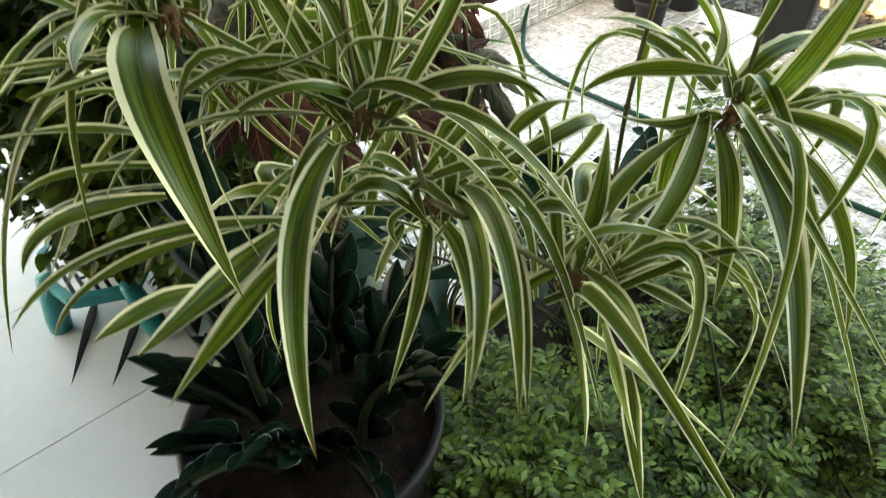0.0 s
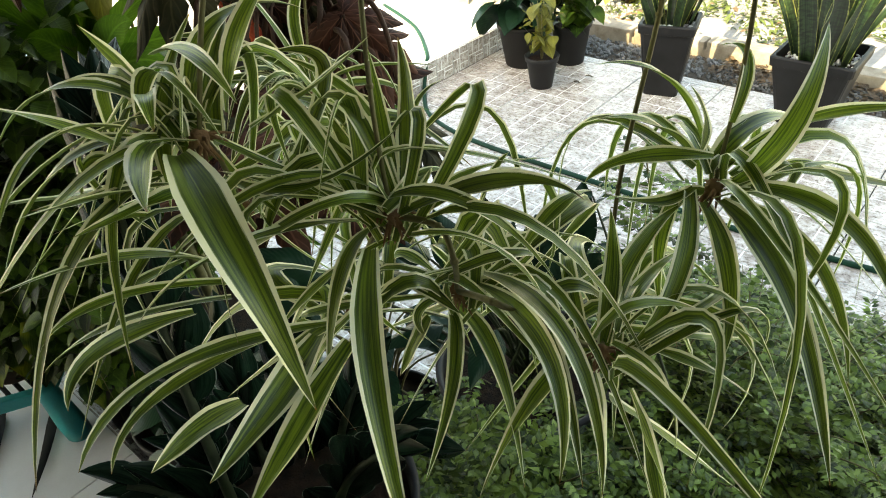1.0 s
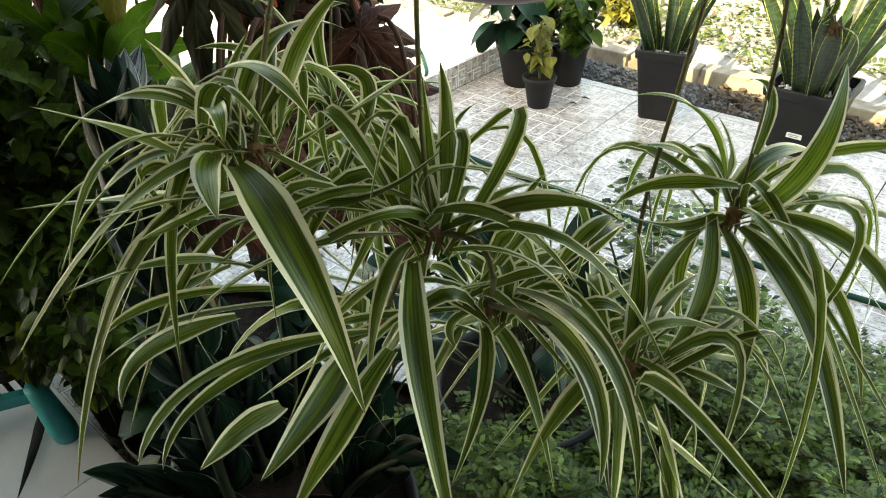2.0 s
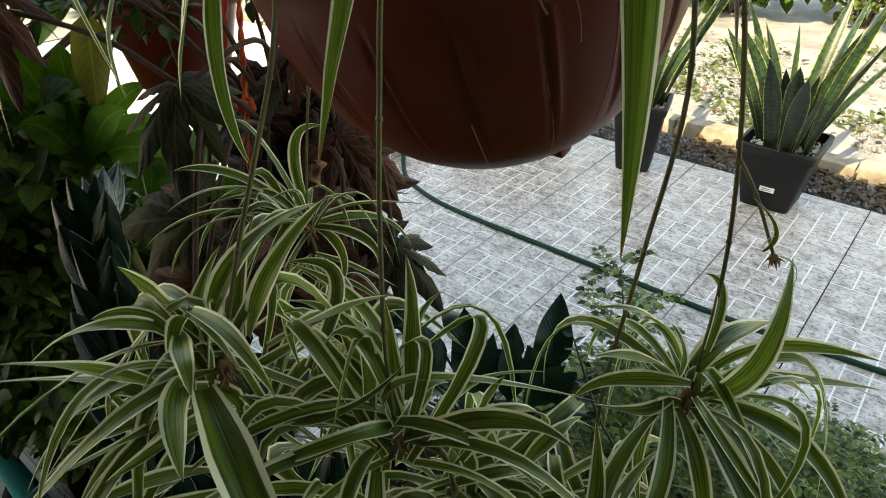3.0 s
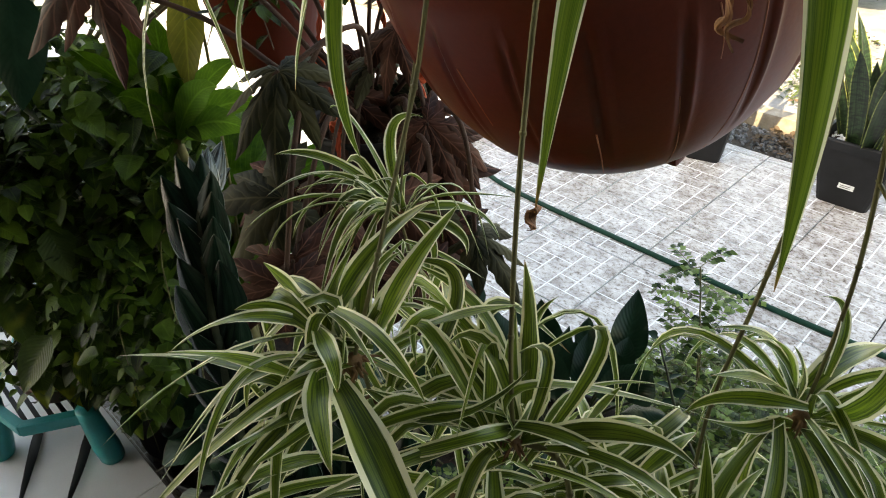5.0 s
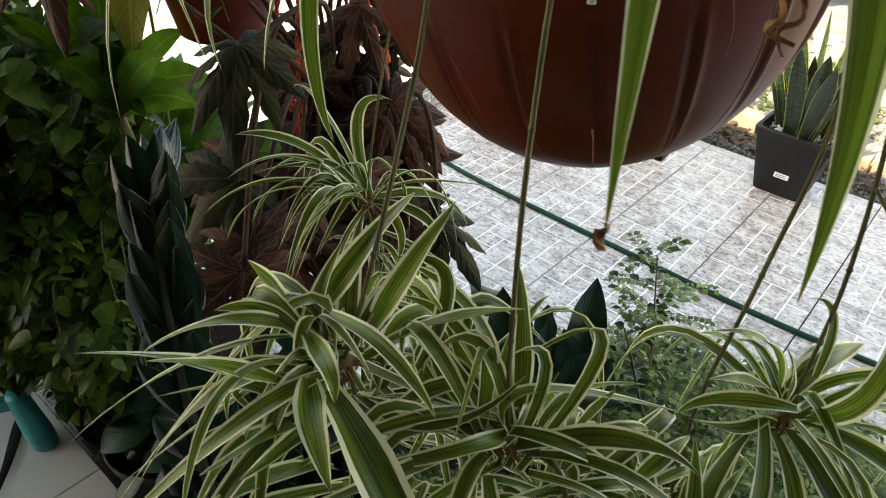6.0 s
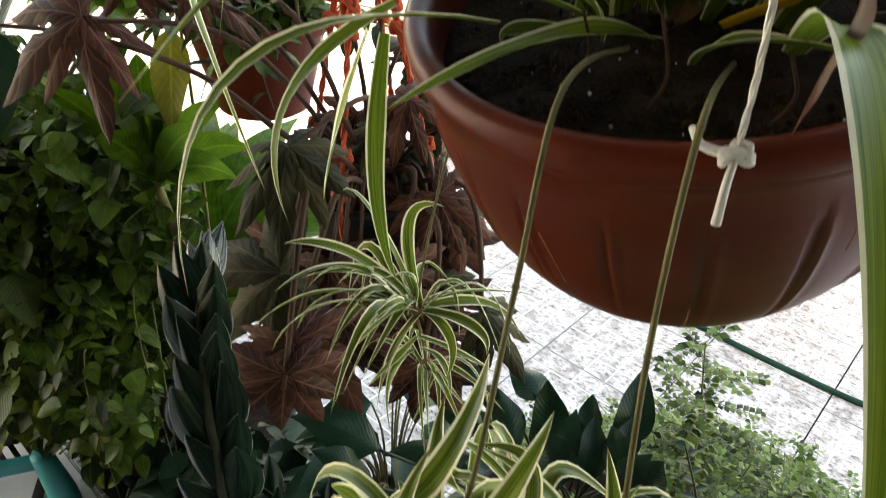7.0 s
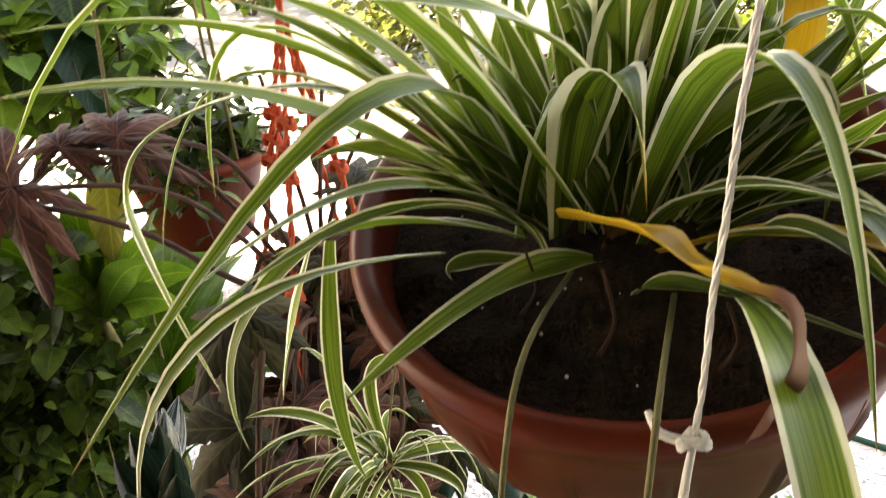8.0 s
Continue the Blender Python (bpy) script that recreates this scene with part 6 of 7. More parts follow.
for k in range(13):
    a = pg.uniform(-0.6, 2.0)
    rr = pg.uniform(0.04, 0.15)
    c = Vector((rr * math.cos(a), rr * math.sin(a), 0.10 - 1.2 * max(0, rr - 0.09) + pg.uniform(-0.04, 0.10)))
    bm = leaf_at(bmesh.new(), c, Vector((math.cos(a), math.sin(a), pg.uniform(-0.9, 0.0))), pg.uniform(0.07, 0.11), pg.uniform(0.055, 0.08), ovate_shape, None, 0.3, 0.3, 4, 7, pg.uniform(-0.3, 0.3))
    lf = part("leaf", bm, POTHOS_LEAF, pothos)
    sm = bmesh.new()
    tube(sm, [(0, 0, 0), c * 0.5 + Vector((0, 0, 0.06)), c], 0.0022, 5, 4)
    part("stalk", sm, STOLON, lf)

# pot and plant added to fill the black area below the porch edge
pot("pot", (1.02, -2.66, 0.0), 0.15, 0.11, 0.26, BLACK, "low black pot added as dark fill below the porch edge")
low = thing("potted_plant", (1.02, -2.66, 0.24), "low plant with dark pointed leaves, added as dark fill", "plant", "potted plants")
lg = random.Random(33)
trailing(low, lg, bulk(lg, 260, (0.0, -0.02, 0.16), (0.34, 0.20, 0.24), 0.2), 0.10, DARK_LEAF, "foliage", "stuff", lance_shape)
lowstem = bmesh.new()
for k in range(14):
    a = lg.uniform(0, 6.283)
    tube(lowstem, [(0, 0, -0.02), (0.08 * math.cos(a), 0.06 * math.sin(a), 0.12), (0.24 * math.cos(a), 0.15 * math.sin(a), 0.2)], (0.004, 0.002), 5, 4)
part("stem", lowstem, STOLON, low)

pot("pot", (1.20, -2.46, 0.0), 0.15, 0.11, 0.32, BLACK, "black pot with a dark-leaved plant in the shade")
mid_low = thing("potted_plant", (1.20, -2.46, 0.30), "bushy plant with broad dark teal-green pointed leaves", "plant", "potted plants")
stalks = bmesh.new()
mg = random.Random(37)
for k in range(46):
    a, rr = mg.uniform(0, 6.283), math.sqrt(mg.random())
    c = Vector((0.19 * rr * math.cos(a), 0.16 * rr * math.sin(a), 0.20 + 0.26 * mg.random() * (1.15 - rr * 0.5)))
    tube(stalks, [(0.02 * math.cos(a), 0.02 * math.sin(a), 0), (c.x * 0.4, c.y * 0.4, c.z * 0.7), c], (0.0035, 0.002), 5, 4)
    s_ = mg.uniform(0.09, 0.14)
    bm = leaf_at(bmesh.new(), c, (math.cos(a), math.sin(a), mg.uniform(-0.3, 0.5)), s_, s_ * 0.5, pointed_shape, None, 0.35, 0.35, 4, 7, mg.uniform(-0.5, 0.5))
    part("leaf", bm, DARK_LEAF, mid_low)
part("stem", stalks, STOLON, mid_low)

# two more black pots pushed against the porch edge
for x, y, seed in ((0.36, -2.70, 51), (0.74, -2.715, 52)):
    pot("pot", (x, y, 0.0), 0.155, 0.125, 0.27, BLACK, "black plastic pot pushed against the porch edge")
    tucked = thing("potted_plant", (x, y, 0.25), "small dark leafy plant in a black pot by the porch edge", "plant", "potted plants")
    qg = random.Random(seed)
    trailing(tucked, qg, bulk(qg, 150, (0.0, -0.01, 0.09), (0.17, 0.12, 0.12), 0.2), 0.055, DARK_LEAF, "foliage", "stuff")
    sm = bmesh.new()
    for k in range(9):
        a = qg.uniform(0, 6.283)
        tube(sm, [(0, 0, -0.02), (0.04 * math.cos(a), 0.03 * math.sin(a), 0.07), (0.12 * math.cos(a), 0.09 * math.sin(a), 0.13)], (0.003, 0.0012), 5, 4)
    part("stem", sm, DARK_STALK, tucked)

# bright rosette with a hanging yellow leaf
pot("pot", (0.66, -2.53, 0.0), 0.17, 0.13, 0.40, BLACK, "tall black pot with a bright rosette plant")
rosette = thing("rosette_plant", (0.66, -2.53, 0.38), "bright green rosette plant with long rippled leaves", "plant")
rg = random.Random(6)
for k in range(26):
    a = 0.15 + (k * 2.4) % 3.3 + rg.uniform(-0.2, 0.2)
    ln = rg.uniform(0.42, 0.66)
    el_ = rg.uniform(0.55, 1.35)
    if k % 3 == 0:
        a, el_ = rg.uniform(1.9, 3.9), rg.uniform(1.0, 1.42)
    d = Vector((math.cos(a) * math.cos(el_), math.sin(a) * math.cos(el_), math.sin(el_)))
    stem = Vector((0, 0, rg.uniform(0.20, 0.46)))
    line = [stem + d * ln * u + Vector((math.cos(a), math.sin(a), -1.2)) * 0.22 * ln * u * u * 2 for u in (q / 12 for q in range(13))]
    bm = blade_geo(bmesh.new(), line, rg.uniform(0.085, 0.125), lance_shape, 0.25, rg.uniform(-0.3, 0.3), 0.2, 6, None, 0.16, k)
    lf = part("leaf", bm, GLOSSY_LEAF, rosette)
    sm = bmesh.new()
    tube(sm, [(0, 0, 0), stem], (0.012, 0.006), 6, 2)
    part("stalk", sm, STOLON, lf)
crown = Vector((0.098, -0.122, 0.753))
sm = bmesh.new()
tube(sm, [(0, 0, 0), (0.03, -0.05, 0.4), crown], (0.016, 0.009), 8, 6)
part("stem", sm, STOLON, rosette)
for k, (x, y, z) in enumerate(((0.06, 0.129, 0.142), (-0.052, 0.132, 0.205), (-0.108, 0.058, 0.205), (-0.128, -0.032, 0.237), (0.0, -0.09, 0.113), (0.102, 0.144, 0.059), (0.137, 0.09, 0.027), (-0.135, -0.108, 0.172), (0.102, 0.056, 0.119))):
    tip = Vector((x, y, z))
    line = bend(crown, crown + tip * 0.52 + Vector((0, 0, 0.030)), crown + tip, 12)
    bm = blade_geo(bmesh.new(), line, rg.uniform(0.050, 0.066), lance_shape, 0.25, rg.uniform(-0.3, 0.3), 0.15, 6, tip.cross(Vector((0.7, -0.5, 0.5))), 0.14, k + 60)
    # leaves towards the light get the lit copy, the others stay dark
    if k in (0, 5, 6, 8):
        part("leaf", bm, LIT_ROSETTE, rosette, "rosette leaf in a lighter green that stands for light on it")
    else:
        part("leaf", bm, GLOSSY_LEAF, rosette)
yl = bmesh.new()
line = [Vector((0.11, -0.05, 1.03)) + Vector((0.0, -0.03 * u, -0.19 * u)) for u in (q / 9 for q in range(10))]
blade_geo(yl, line, 0.068, ovate_shape, 0.35, 0.2, 0.1, 6, Vector((0.55, 0.8, 0.0)), 0.15, 2)
lf = part("leaf", yl, YELLOW_LEAF, rosette, "yellowing leaf hanging down")
sm = bmesh.new()
tube(sm, [(0, 0, 0.2), (0.05, -0.0, 0.85), (0.10, -0.03, 1.06), (0.11, -0.05, 1.03)], (0.004, 0.0025), 6, 7)
part("stalk", sm, STOLON, lf)
bd = bmesh.new()
line = [Vector((0.0, -0.30, 1.06)) + Vector((0.02 * u, -0.05 * u, -0.20 * u)) for u in (q / 9 for q in range(10))]
blade_geo(bd, line, 0.10, ovate_shape, 0.3, 0.1, 0.1, 6, Vector((0.6, 0.75, 0.0)), 0.08, 4)
lf = part("leaf", bd, DARK_LEAF, rosette, "large dark hanging leaf")
sm = bmesh.new()
tube(sm, [(0, 0, 0.2), (-0.01, -0.15, 0.95), (0.0, -0.26, 1.10), (0.0, -0.30, 1.06)], (0.004, 0.0025), 6, 7)
part("stalk", sm, STOLON, lf)

# second terracotta bowl hanging further back
far_bowl = thing("hanging_planter", (0.915, -2.50, 1.432), "small terracotta plastic pot hanging on a cord", "planter")
bm = bmesh.new()
lathe(bm, [(0.001, -0.14), (0.070, -0.14), (0.078, -0.135), (0.112, 0.0), (0.120, 0.001), (0.121, 0.020), (0.113, 0.022), (0.108, 0.0)], 48)
part("bowl", bm, TERRACOTTA, far_bowl)
so = bmesh.new()
lathe(so, [(0.001, 0.006), (0.109, 0.002)], 30)
part("soil", so, SOIL, far_bowl)
for k in range(3):
    cm = bmesh.new()
    tube(cm, [(0.115 * math.cos(k * 2.09), 0.115 * math.sin(k * 2.09), 0.01), (0, 0.01, 1.33)], 0.003, 6, 3)
    part("cord", cm, STOLON, far_bowl, "thin dark cord")

twiggy = thing("twiggy_plant", (0.915, -2.50, 1.437), "fine-branched plant with sparse small leaves in a hanging pot", "plant")
tg_ = random.Random(77)
tw, lv = bmesh.new(), bmesh.new()
for k in range(60):
    a, e = tg_.uniform(0, 6.283), tg_.uniform(0.25, 1.25)
    d_ = Vector((math.cos(a) * math.cos(e), math.sin(a) * math.cos(e), math.sin(e)))
    n_ = tg_.uniform(0.14, 0.30)
    pts = [d_ * n_ * u + Vector((0, 0, -0.10 * n_ * u * u * 4)) + Vector((tg_.uniform(-0.01, 0.01), tg_.uniform(-0.01, 0.01), 0)) for u in (0, 0.33, 0.66, 1)]
    tube(tw, pts, (0.0022, 0.0009), 5, 3, False)
    for q in range(9):
        u = 0.25 + 0.75 * q / 9
        leaf_at(lv, d_ * n_ * u + Vector((0, 0, -0.4 * n_ * u * u)), (tg_.uniform(-1, 1), tg_.uniform(-1, 1), tg_.uniform(-0.6, 0.5)), tg_.uniform(0.025, 0.06), tg_.uniform(0.012, 0.026), lance_shape, None, 0.3, 0.3, 2, 4)
part("twig", tw, BARK, twiggy)
part("foliage", lv, VINE_LEAF, twiggy, kind="stuff")

# ---- tall sword-leaved planters on the patio ----
def planter(place, bottom, top, height, label, count, reach, seed, turn=0.0):
    th = thing("square_planter", place, label, "planter", "square planters", turn=turn)
    bm = bmesh.new()
    prof = [(bottom * 0.5 - 0.004, 0.0), (bottom * 0.5, 0.006), (top * 0.5 - 0.014, height - 0.05), (top * 0.5 - 0.004, height - 0.046), (top * 0.5, height - 0.006), (top * 0.5 - 0.005, height), (top * 0.5 - 0.020, height), (top * 0.5 - 0.026, height - 0.05)]
    rings_ = []
    for r_, z in prof:
        ring = []
        c = 0.022
        for sx, sy in ((1, 1), (-1, 1), (-1, -1), (1, -1)):
            e = [(sx * r_, sy * (r_ - c)), (sx * (r_ - c * 0.3), sy * (r_ - c * 0.3)), (sx * (r_ - c), sy * r_)]
            if sx * sy < 0:
                e = e[::-1]
            ring += [bm.verts.new((x_, y_, z)) for x_, y_ in e]
        rings_.append(ring)
    for a, b in zip(rings_, rings_[1:]):
        for k in range(12):
            bm.faces.new((a[k], a[(k + 1) % 12], b[(k + 1) % 12], b[k]))
    bm.faces.new(rings_[0][::-1])
    part("body", bm, BLACK, th, smooth=False)
    so = bmesh.new()
    q = top * 0.5 - 0.024
    box(so, (-q, -q, height - 0.075), (q, q, height - 0.05))
    part("soil", so, SOIL, th, smooth=False)
    g = random.Random(seed)
    peb = bmesh.new()
    for k in range(260):
        pebble(peb, g.uniform(0.006, 0.012), pose(g.uniform(-q, q) * 0.96, g.uniform(-q, q) * 0.96, height - 0.046, g.uniform(0, 90), 0, g.uniform(0, 90)) @ Matrix.Diagonal((1, g.uniform(0.7, 1), 0.7, 1)))
    part("pebble_layer", peb, WHITE_PEBBLE, th, "pale decorative pebbles", kind="stuff")
    pl = thing("snake_plant", (place[0], place[1], place[2] + height - 0.06), "snake plant with stiff yellow-edged upright leaves in a black planter", "plant", "snake plants")
    for k in range(count):
        a, rr = g.uniform(0, 6.283), (top * 0.36) * math.sqrt(g.random())
        c = Vector((rr * math.cos(a), rr * math.sin(a), 0))
        ln = reach * g.uniform(0.55, 1.0)
        lean = g.uniform(0.03, 0.42)  * (0.4 + rr / (top * 0.36))
        d = Vector((math.cos(a) * lean, math.sin(a) * lean, 1))
        line = [c + d * ln * u + Vector((math.cos(a), math.sin(a), -0.3)) * 0.18 * ln * u * u for u in (s / 9 for s in range(10))]
        b_ = g.uniform(0, 3.14)
        bm = blade_geo(bmesh.new(), line, g.uniform(0.042, 0.086), sword_shape, 0.35, 0.0, g.uniform(-0.7, 0.7), 4, Vector((math.cos(b_), math.sin(b_), 0)))
        part("leaf", bm, SWORD, pl)
    return th


p1 = planter((1.365, 0.33, 0), 0.235, 0.37, 0.345, "square black plastic planter with a small white label", 25, 0.80, 51)
tag = bmesh.new()
box(tag, (-0.035, -0.003, -0.012), (0.035, 0.0, 0.012))
part("label", tag, LABEL, p1, "small white paper label", smooth=False, at=pose(0.005, -0.1434, 0.12, -10.5, 0, 0))
bars = bmesh.new()
for k in range(2):
    box(bars, (-0.026, -0.0042, -0.006 + k * 0.008), (0.020, -0.0031, -0.003 + k * 0.008))
part("print", bars, CONCRETE, p1, smooth=False, at=pose(0.005, -0.1434, 0.12, -10.5, 0, 0))
planter((0.625, 0.292, 0), 0.18, 0.29, 0.395, "tall square black plastic planter", 16, 0.80, 52, 16)

pot("pot", (0.030, -0.005, 0.0), 0.092, 0.062, 0.185, BLACK, "small square-shouldered black pot on the patio tiles")
pot("pot", (-0.26, 0.24, 0.0), 0.16, 0.11, 0.26, BLACK, "black pot grouped beside the step")
pot("pot", (-0.03, 0.40, 0.0), 0.12, 0.085, 0.25, BLACK, "black pot grouped at the patio edge")


def leafy(place, label, material, n, size, radii, seed, shape=ovate_shape, tall=0.2):
    th = thing("potted_plant", place, label, "plant", "potted plants")
    g = random.Random(seed)
    bm = bmesh.new()
    for k in range(12):
        a = g.uniform(0, 6.283)
        tube(bm, [(0, 0, -0.02), (0.3 * radii[0] * math.cos(a), 0.3 * radii[1] * math.sin(a), tall), (0.7 * radii[0] * math.cos(a), 0.7 * radii[1] * math.sin(a), tall * 1.5)], (0.004, 0.002), 5, 4)
    part("stem", bm, STOLON, th)
    trailing(th, g, bulk(g, n, (0, 0, tall), radii, 0.25), size, material, "foliage", "stuff", shape)
    return th


leafy((0.030, -0.005, 0.165), "potted plant with yellow-green narrow drooping leaves", YELLOW_LEAF, 55, 0.07, (0.10, 0.09, 0.20), 61, lance_shape, 0.20)
leafy((-0.26, 0.24, 0.24), "potted plant with broad dark rounded leaves", DARK_LEAF, 46, 0.19, (0.24, 0.2, 0.20), 62, ovate_shape, 0.20)
leafy((-0.03, 0.40, 0.23), "potted plant with mixed green and bronze leaves", VINE_LEAF, 170, 0.10, (0.22, 0.2, 0.22), 63, ovate_shape, 0.2)

# garden hose across the tiles
hose = bmesh.new()
tube(hose, [(-1.5, 0.30, 0.165), (-1.0, 0.06, 0.165), (-0.62, -0.25, 0.165), (-0.53, -0.36, 0.13), (-0.485, -0.44, 0.02), (-0.29, -0.635, 0.011), (-0.05, -0.735, 0.011), (0.235, -0.775, 0.011), (0.73, -0.786, 0.011), (1.15, -0.794, 0.011), (1.5, -0.80, 0.011),
            (1.82, -0.79, 0.011), (2.03, -0.768, 0.011), (2.6, -0.74, 0.011), (3.4, -0.9, 0.011)], 0.0118, 10, 8)
tagged(part("garden_hose", hose, HOSE, None, "dark green garden hose lying across the patio tiles"), category="hose")

# flat black tapering strips lying on the porch tiles
for pts in (((0.20, -3.03, 0.172), (0.238, -3.051, 0.172), (0.312, -3.092, 0.172), (0.417, -3.149, 0.171), (0.489, -3.193, 0.171)),
            ((0.32, -2.935, 0.172), (0.361, -2.96, 0.172), (0.43, -3.003, 0.172), (0.505, -3.062, 0.171), (0.573, -3.109, 0.171))):
    cb = blade_geo(bmesh.new(), bend(pts[0], pts[2], pts[4], 20), 0.030, strap_shape, 0.12, 0.0, 0.1, 4, Vector((0.5, 0.86, 0.0)), 0.05, 1)
    bmesh.ops.solidify(cb, geom=cb.faces[:], thickness=0.003)
    tagged(part("strap", cb, BLACK, None, "flat black tapering strip lying on the white porch tiles"), category="strap", group="straps")

# gravel, dry leaves and low plants beyond the tiles
gv = random.Random(71)
gb = bmesh.new()
for k in range(2600):
    pebble(gb, gv.uniform(0.006, 0.017), pose(gv.uniform(-1.8, 2.6), gv.uniform(0.545, 0.85), gv.uniform(-0.012, 0.004), gv.uniform(0, 90), gv.uniform(0, 90)) @ Matrix.Diagonal((1, gv.uniform(0.6, 1), gv.uniform(0.5, 0.9), 1)))
# gravel beyond the kerb, its dark patches also imitate dappled shade
for k in range(7500):
    x_, y_ = gv.uniform(-1.6, 2.4), gv.uniform(1.0, 3.2)
    if noise.noise(Vector((x_ * 1.3, y_ * 1.1, 9))) > -0.05:
        pebble(gb, gv.uniform(0.010, 0.026), pose(x_, y_, gv.uniform(-0.06, -0.035), gv.uniform(0, 90), gv.uniform(0, 90)) @ Matrix.Diagonal((1, gv.uniform(0.6, 1), gv.uniform(0.5, 0.9), 1)))
tagged(part("gravel", gb, GRAVEL, None, "grey gravel in the bed, and in patches beyond it for dappled shade", smooth=False, kind="stuff"), category="gravel")
dl = bmesh.new()
for k in range(900):
    near = gv.random() < 0.6
    p = (gv.uniform(0.75, 2.6), gv.uniform(0.56, 0.86), 0.012) if near else (gv.uniform(-1, 4), gv.uniform(1.02, 3.4), -0.01)
    a = gv.uniform(0, 6.283)
    leaf_at(dl, p, (math.cos(a), math.sin(a), gv.uniform(0, 0.5)), gv.uniform(0.03, 0.07), gv.uniform(0.015, 0.035), ovate_shape, None, 0.2, 0.5, 2, 4, gv.uniform(-0.6, 0.6))
tagged(part("dry_leaves", dl, DRY_LEAF, None, "dry brown fallen leaves on the gravel bed", kind="stuff"), category="leaves")
for px, py, s in ((0.163, 0.117, 0.05), (0.179, 0.223, 0.055), (0.95, 0.31, 0.02), (0.98, -0.93, 0.022)):
    bm = leaf_at(bmesh.new(), (px, py, 0.006), (1, 0.4, 0.25), s, s * 0.6, ovate_shape, None, 0.3, 0.6, 3, 5, 0.3)
    tagged(part("dry_leaf", bm, DRY_LEAF, None, "curled dry brown leaf on the patio tiles"), category="leaf", group="dry leaves")
lowg = bmesh.new()
for k in range(11000):
    x_, y_ = gv.uniform(-3.2, 3.6), gv.uniform(1.30, 4.2)
    if noise.noise(Vector((x_ * 1.5, y_ * 1.5, 4))) < -0.12 + 0.25 * abs(y_ - 2.1):
        continue
    a = gv.uniform(0, 6.283)
    leaf_at(lowg, (x_, y_, -0.05), (math.cos(a), math.sin(a), gv.uniform(0.3, 1.4)), gv.uniform(0.05, 0.12), gv.uniform(0.012, 0.035), lance_shape, None, 0.4, 0.3, 1, 3)
tagged(part("ground_cover", lowg, GARDEN_LEAF, None, "patchy low green ground cover in the sun", kind="stuff"), category="grass")


def garden_shrub(place, radii, n, size, material, label, seed):
    th = thing("shrub", place, label, "shrub", "garden shrubs")
    g = random.Random(seed)
    bm = bmesh.new()
    for k in range(14):
        a = g.uniform(0, 6.283)
        tube(bm, [(0.03 * math.cos(a), 0.03 * math.sin(a), -0.05), (0.3 * radii[0] * math.cos(a), 0.3 * radii[1] * math.sin(a), radii[2] * 0.8), (0.6 * radii[0] * math.cos(a), 0.6 * radii[1] * math.sin(a), radii[2] * 1.4)], (0.016, 0.005), 6, 4)
    part("trunk", bm, BARK, th)
    trailing(th, g, bulk(g, n, (0, 0, radii[2] * 1.05), radii, 0.35), size, material, "foliage", "stuff", lance_shape)


tall = thing("shrub", (0.16, -2.30, 0.0), "tall slim shrub with a leafy crown of mixed green leaves", "shrub")
tl = random.Random(91)
stems = bmesh.new()
for k in range(5):
    a = 1.2566 * k
    tube(stems, [(-0.34 + 0.03 * math.cos(a), -0.26 + 0.03 * math.sin(a), -0.01), (-0.32 + 0.04 * math.cos(a), -0.24 + 0.04 * math.sin(a), 0.9), (0.14 * math.cos(a), 0.12 * math.sin(a), 1.35), (0.24 * math.cos(a), 0.2 * math.sin(a), 1.62)], (0.010, 0.003), 6, 6)
for k in range(40):
    a = tl.uniform(0, 6.283)
    c = Vector((0.12 * math.cos(a), 0.10 * math.sin(a), tl.uniform(1.3, 1.5)))
    tube(stems, [c, c + Vector((0.12 * math.cos(a), 0.12 * math.sin(a), 0.05)), c + Vector((0.22 * math.cos(a), 0.2 * math.sin(a), tl.uniform(-0.05, 0.2)))], (0.003, 0.001), 5, 4)
part("trunk", stems, BARK, tall)
trailing(tall, tl, bulk(tl, 240, (0.05, -0.02, 1.52), (0.32, 0.28, 0.24), 0.2), 0.10, BRIGHT_LEAF, "foliage", "stuff", lance_shape)
trailing(tall, tl, bulk(tl, 200, (0.05, -0.02, 1.52), (0.34, 0.30, 0.26), 0.2), 0.09, VINE_LEAF, "foliage", "stuff", ovate_shape)
for k in range(7):
    p = Vector((0.20 + tl.uniform(-0.08, 0.12), -0.19 + tl.uniform(-0.1, 0.1), 1.56 + tl.uniform(-0.08, 0.12)))
    bm = leaf_at(bmesh.new(), p, (tl.uniform(-0.6, 0.6), tl.uniform(-0.8, 0.1), tl.uniform(-0.6, 0.1)), 0.20, 0.10, ovate_shape, None, 0.3, 0.3, 6, 9, tl.uniform(-0.4, 0.4))
    part("leaf", bm, DARK_LEAF, tall, "large broad dark leaf")
garden_shrub((0.05, -2.42, 0.0), (0.34, 0.20, 0.50), 600, 0.085, VINE_LEAF, "dark leafy shrub in the shade beside the step", 85)
garden_shrub((-0.36, 1.78, -0.05), (0.24, 0.18, 0.15), 170, 0.075, YELLOW_LEAF, "small yellowing shrub in the sun behind the planters", 86)
garden_shrub((0.92, 4.6, -0.05), (0.55, 0.4, 0.34), 380, 0.10, GARDEN_LEAF, "low green shrub in the sunlit garden", 87)
garden_shrub((-2.9, 2.6, -0.05), (0.9, 0.7, 0.6), 900, 0.13, GARDEN_LEAF, "sunlit green garden shrub", 81)
garden_shrub((-5.6, 0.6, -0.05), (1.0, 1.0, 0.7), 900, 0.15, GARDEN_LEAF, "sunlit green shrub at the far side of the garden", 82)
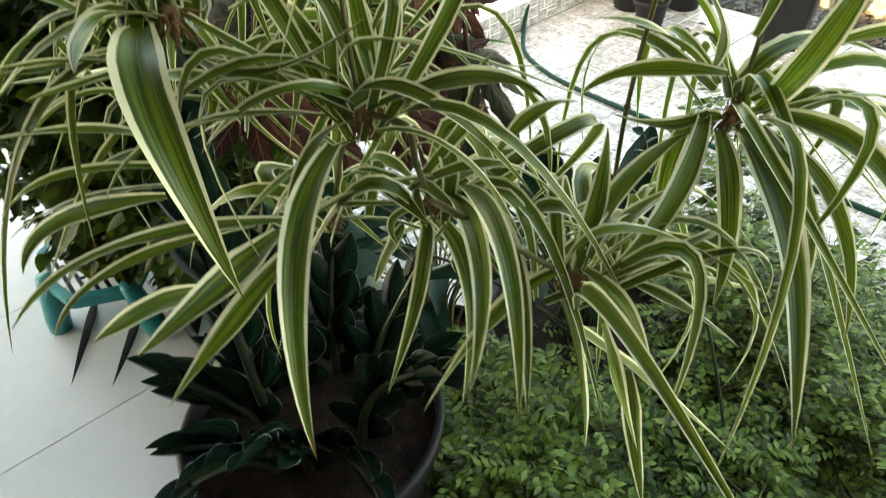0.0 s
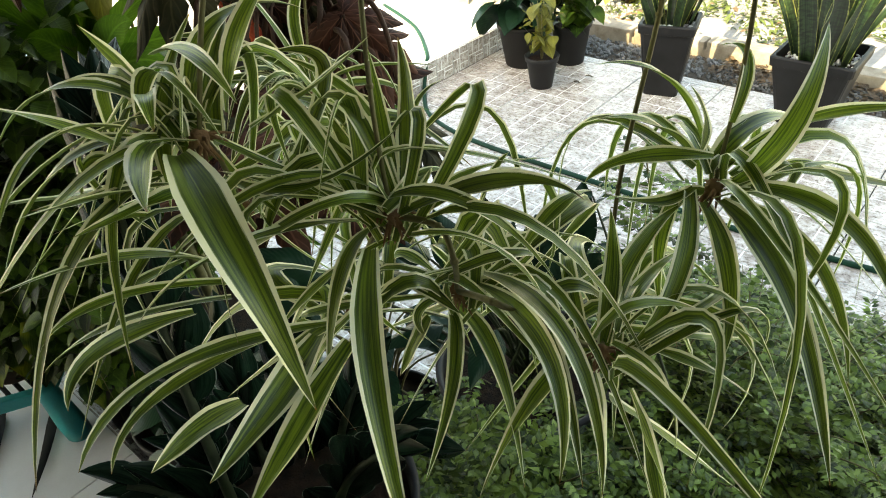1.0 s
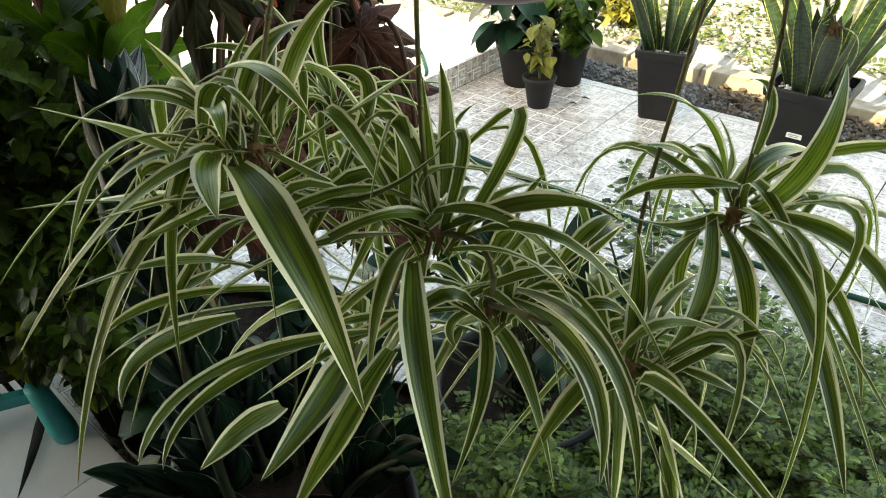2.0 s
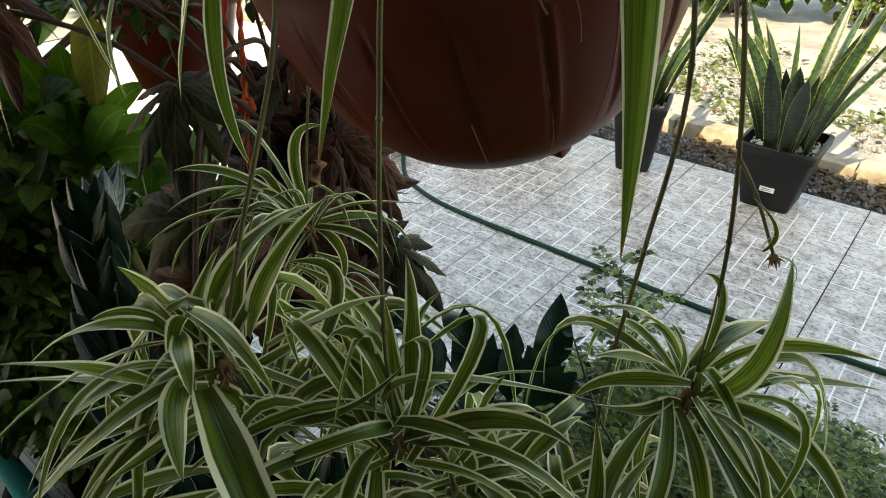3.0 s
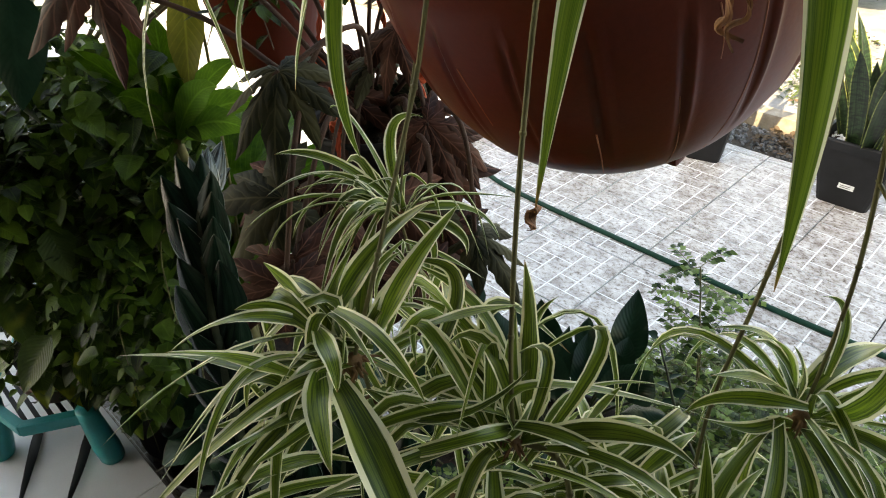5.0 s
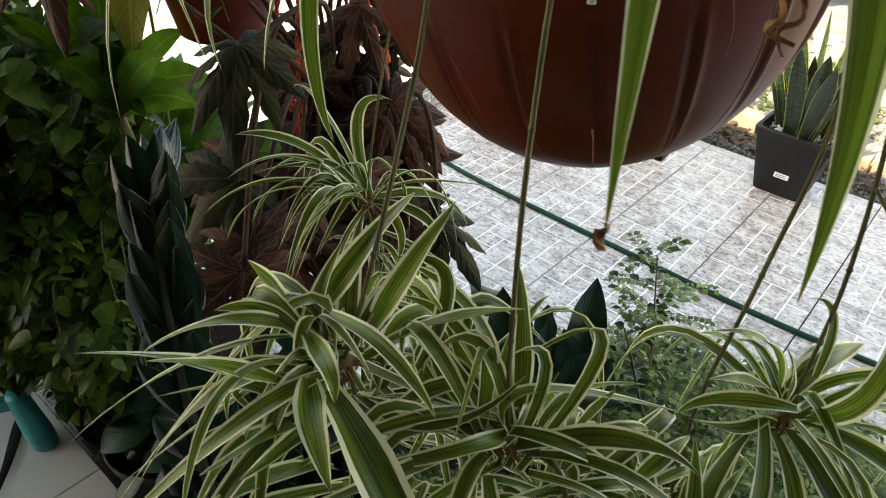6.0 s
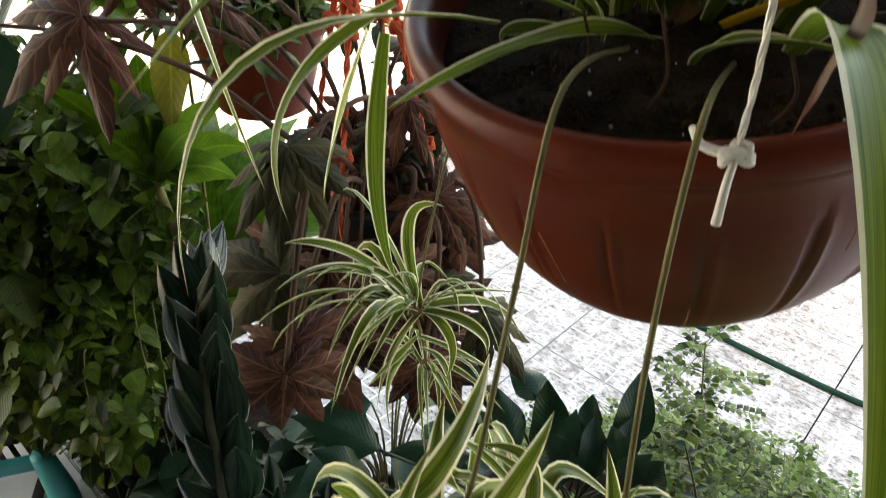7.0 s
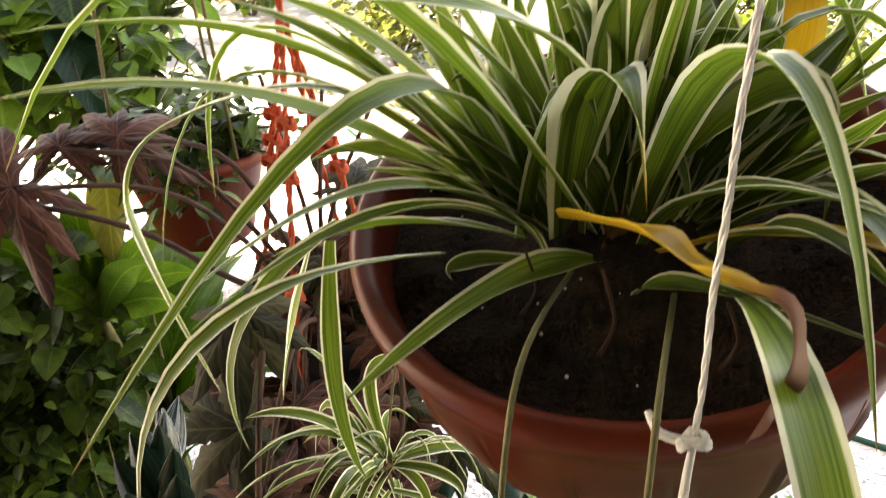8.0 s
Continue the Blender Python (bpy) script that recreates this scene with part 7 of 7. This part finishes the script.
garden_shrub((-0.3, 4.4, -0.05), (1.4, 0.8, 0.7), 1000, 0.14, VINE_LEAF, "green shrub at the back of the garden", 83)
garden_shrub((-6.5, 3.6, -0.05), (1.6, 1.4, 0.9), 1000, 0.18, VINE_LEAF, "broad green shrub at the back of the garden", 84)

# ---- tiles, piece by piece ----
def tile_mesh(name, size, lines):
    """A square tile: a white slab with stone-coloured fields standing slightly proud of its lines."""
    bm = bmesh.new()
    h = size / 2 - 0.0032
    box(bm, (-h, -h, -0.008), (h, h, 0.0), 0, 1)
    for x0, y0, x1, y1 in lines:
        e = 0.0036
        a, b = Vector((x0 * size - size / 2 + e, y0 * size - size / 2 + e)), Vector((x1 * size - size / 2 - e, y1 * size - size / 2 - e))
        if x0 == 0:
            a.x = -h + 0.0006
        if y0 == 0:
            a.y = -h + 0.0006
        if x1 == 1:
            b.x = h - 0.0006
        if y1 == 1:
            b.y = h - 0.0006
        f = [bm.verts.new((q[0], q[1], 0.0008)) for q in ((a.x, a.y), (b.x, a.y), (b.x, b.y), (a.x, b.y))]
        lowv = [bm.verts.new((q[0], q[1], -0.001)) for q in ((a.x - 0.0006, a.y - 0.0006), (b.x + 0.0006, a.y - 0.0006), (b.x + 0.0006, b.y + 0.0006), (a.x - 0.0006, b.y + 0.0006))]
        bm.faces.new(f).material_index = 0
        for k in range(4):
            bm.faces.new((lowv[k], lowv[(k + 1) % 4], f[(k + 1) % 4], f[k])).material_index = 0
    me = mesh_from(bm, name)
    me.materials.append(STONE)
    me.materials.append(LINE)
    return me


FIELDS = tuple((a / 5, b / 5, c / 5, d / 5) for a, b, c, d in ((0, 0, 2, 2), (2, 0, 3, 1), (3, 0, 5, 1), (2, 1, 3, 3), (3, 1, 4, 2), (4, 1, 5, 3), (0, 2, 1, 4), (1, 2, 2, 3), (3, 2, 4, 4), (1, 3, 3, 4), (4, 3, 5, 5), (0, 4, 2, 5), (2, 4, 4, 5)))
square = tile_mesh("tile", 0.45, FIELDS)
tg = random.Random(2)
for i in range(-2, 9):
    for j in range(-7, 1):
        ob = new("tile", square)
        ob.parent = patio
        ob.matrix_basis = pose(i * 0.45 + 0.225, j * 0.45 + 0.225, 0.0, tg.uniform(-0.05, 0.05), tg.uniform(-0.05, 0.05), tg.choice((0, 0, 180)))
        if i == -2:
            ob.scale = (0.15, 1, 1)
            ob.location.x = -0.484
        if j == -7:
            ob.scale = (ob.scale.x, 0.37, 1)
            ob.location.y = -2.785
edge = tile_mesh("edge_tile", 0.45, ((0, 0, 1, 1),))
for i in range(-1, 9):
    ob = new("edge_tile", edge)
    ob.parent = patio
    ob.matrix_basis = pose(i * 0.45 + 0.225, 0.485, 0.0)
    ob.scale = (1, 0.145, 1)
white = bmesh.new()
box(white, (-0.2985, -0.2985, -0.008), (0.2985, 0.2985, 0.0), 0.0012)
white = mesh_from(white, "white_tile")
white.materials.append(WHITE_TILE)
for i in range(-6, 8):
    for j in range(5):
        ob = new("white_tile", white)
        ob.parent = porch
        ob.matrix_basis = pose(i * 0.6 + 0.34, PORCH_Y - 0.301 - j * 0.6, PORCH_Z + 0.001)
for i in range(-6, 0):
    for j in range(6):
        ob = new("white_tile", white)
        ob.parent = terrace
        ob.matrix_basis = pose(STEP_X - 0.306 + (i + 1) * 0.6, EDGE_Y + 0.1 - 0.3 - j * 0.6, 0.15 + 0.002)
riser = tile_mesh("riser_tile", 0.15, ((0, 0, 0.45, 0.45), (0.45, 0, 1, 0.3), (0, 0.45, 0.3, 1), (0.3, 0.45, 0.7, 1), (0.45, 0.3, 1, 0.45), (0.7, 0.45, 1, 1)))
for k in range(23):
    ob = new("riser_tile", riser)
    ob.parent = terrace
    ob.matrix_basis = pose(STEP_X + 0.002, EDGE_Y + 0.02 - k * 0.15, 0.075, 0, 90, 0) @ pose(0, 0, 0, 0, 0, 90 * (k % 2))
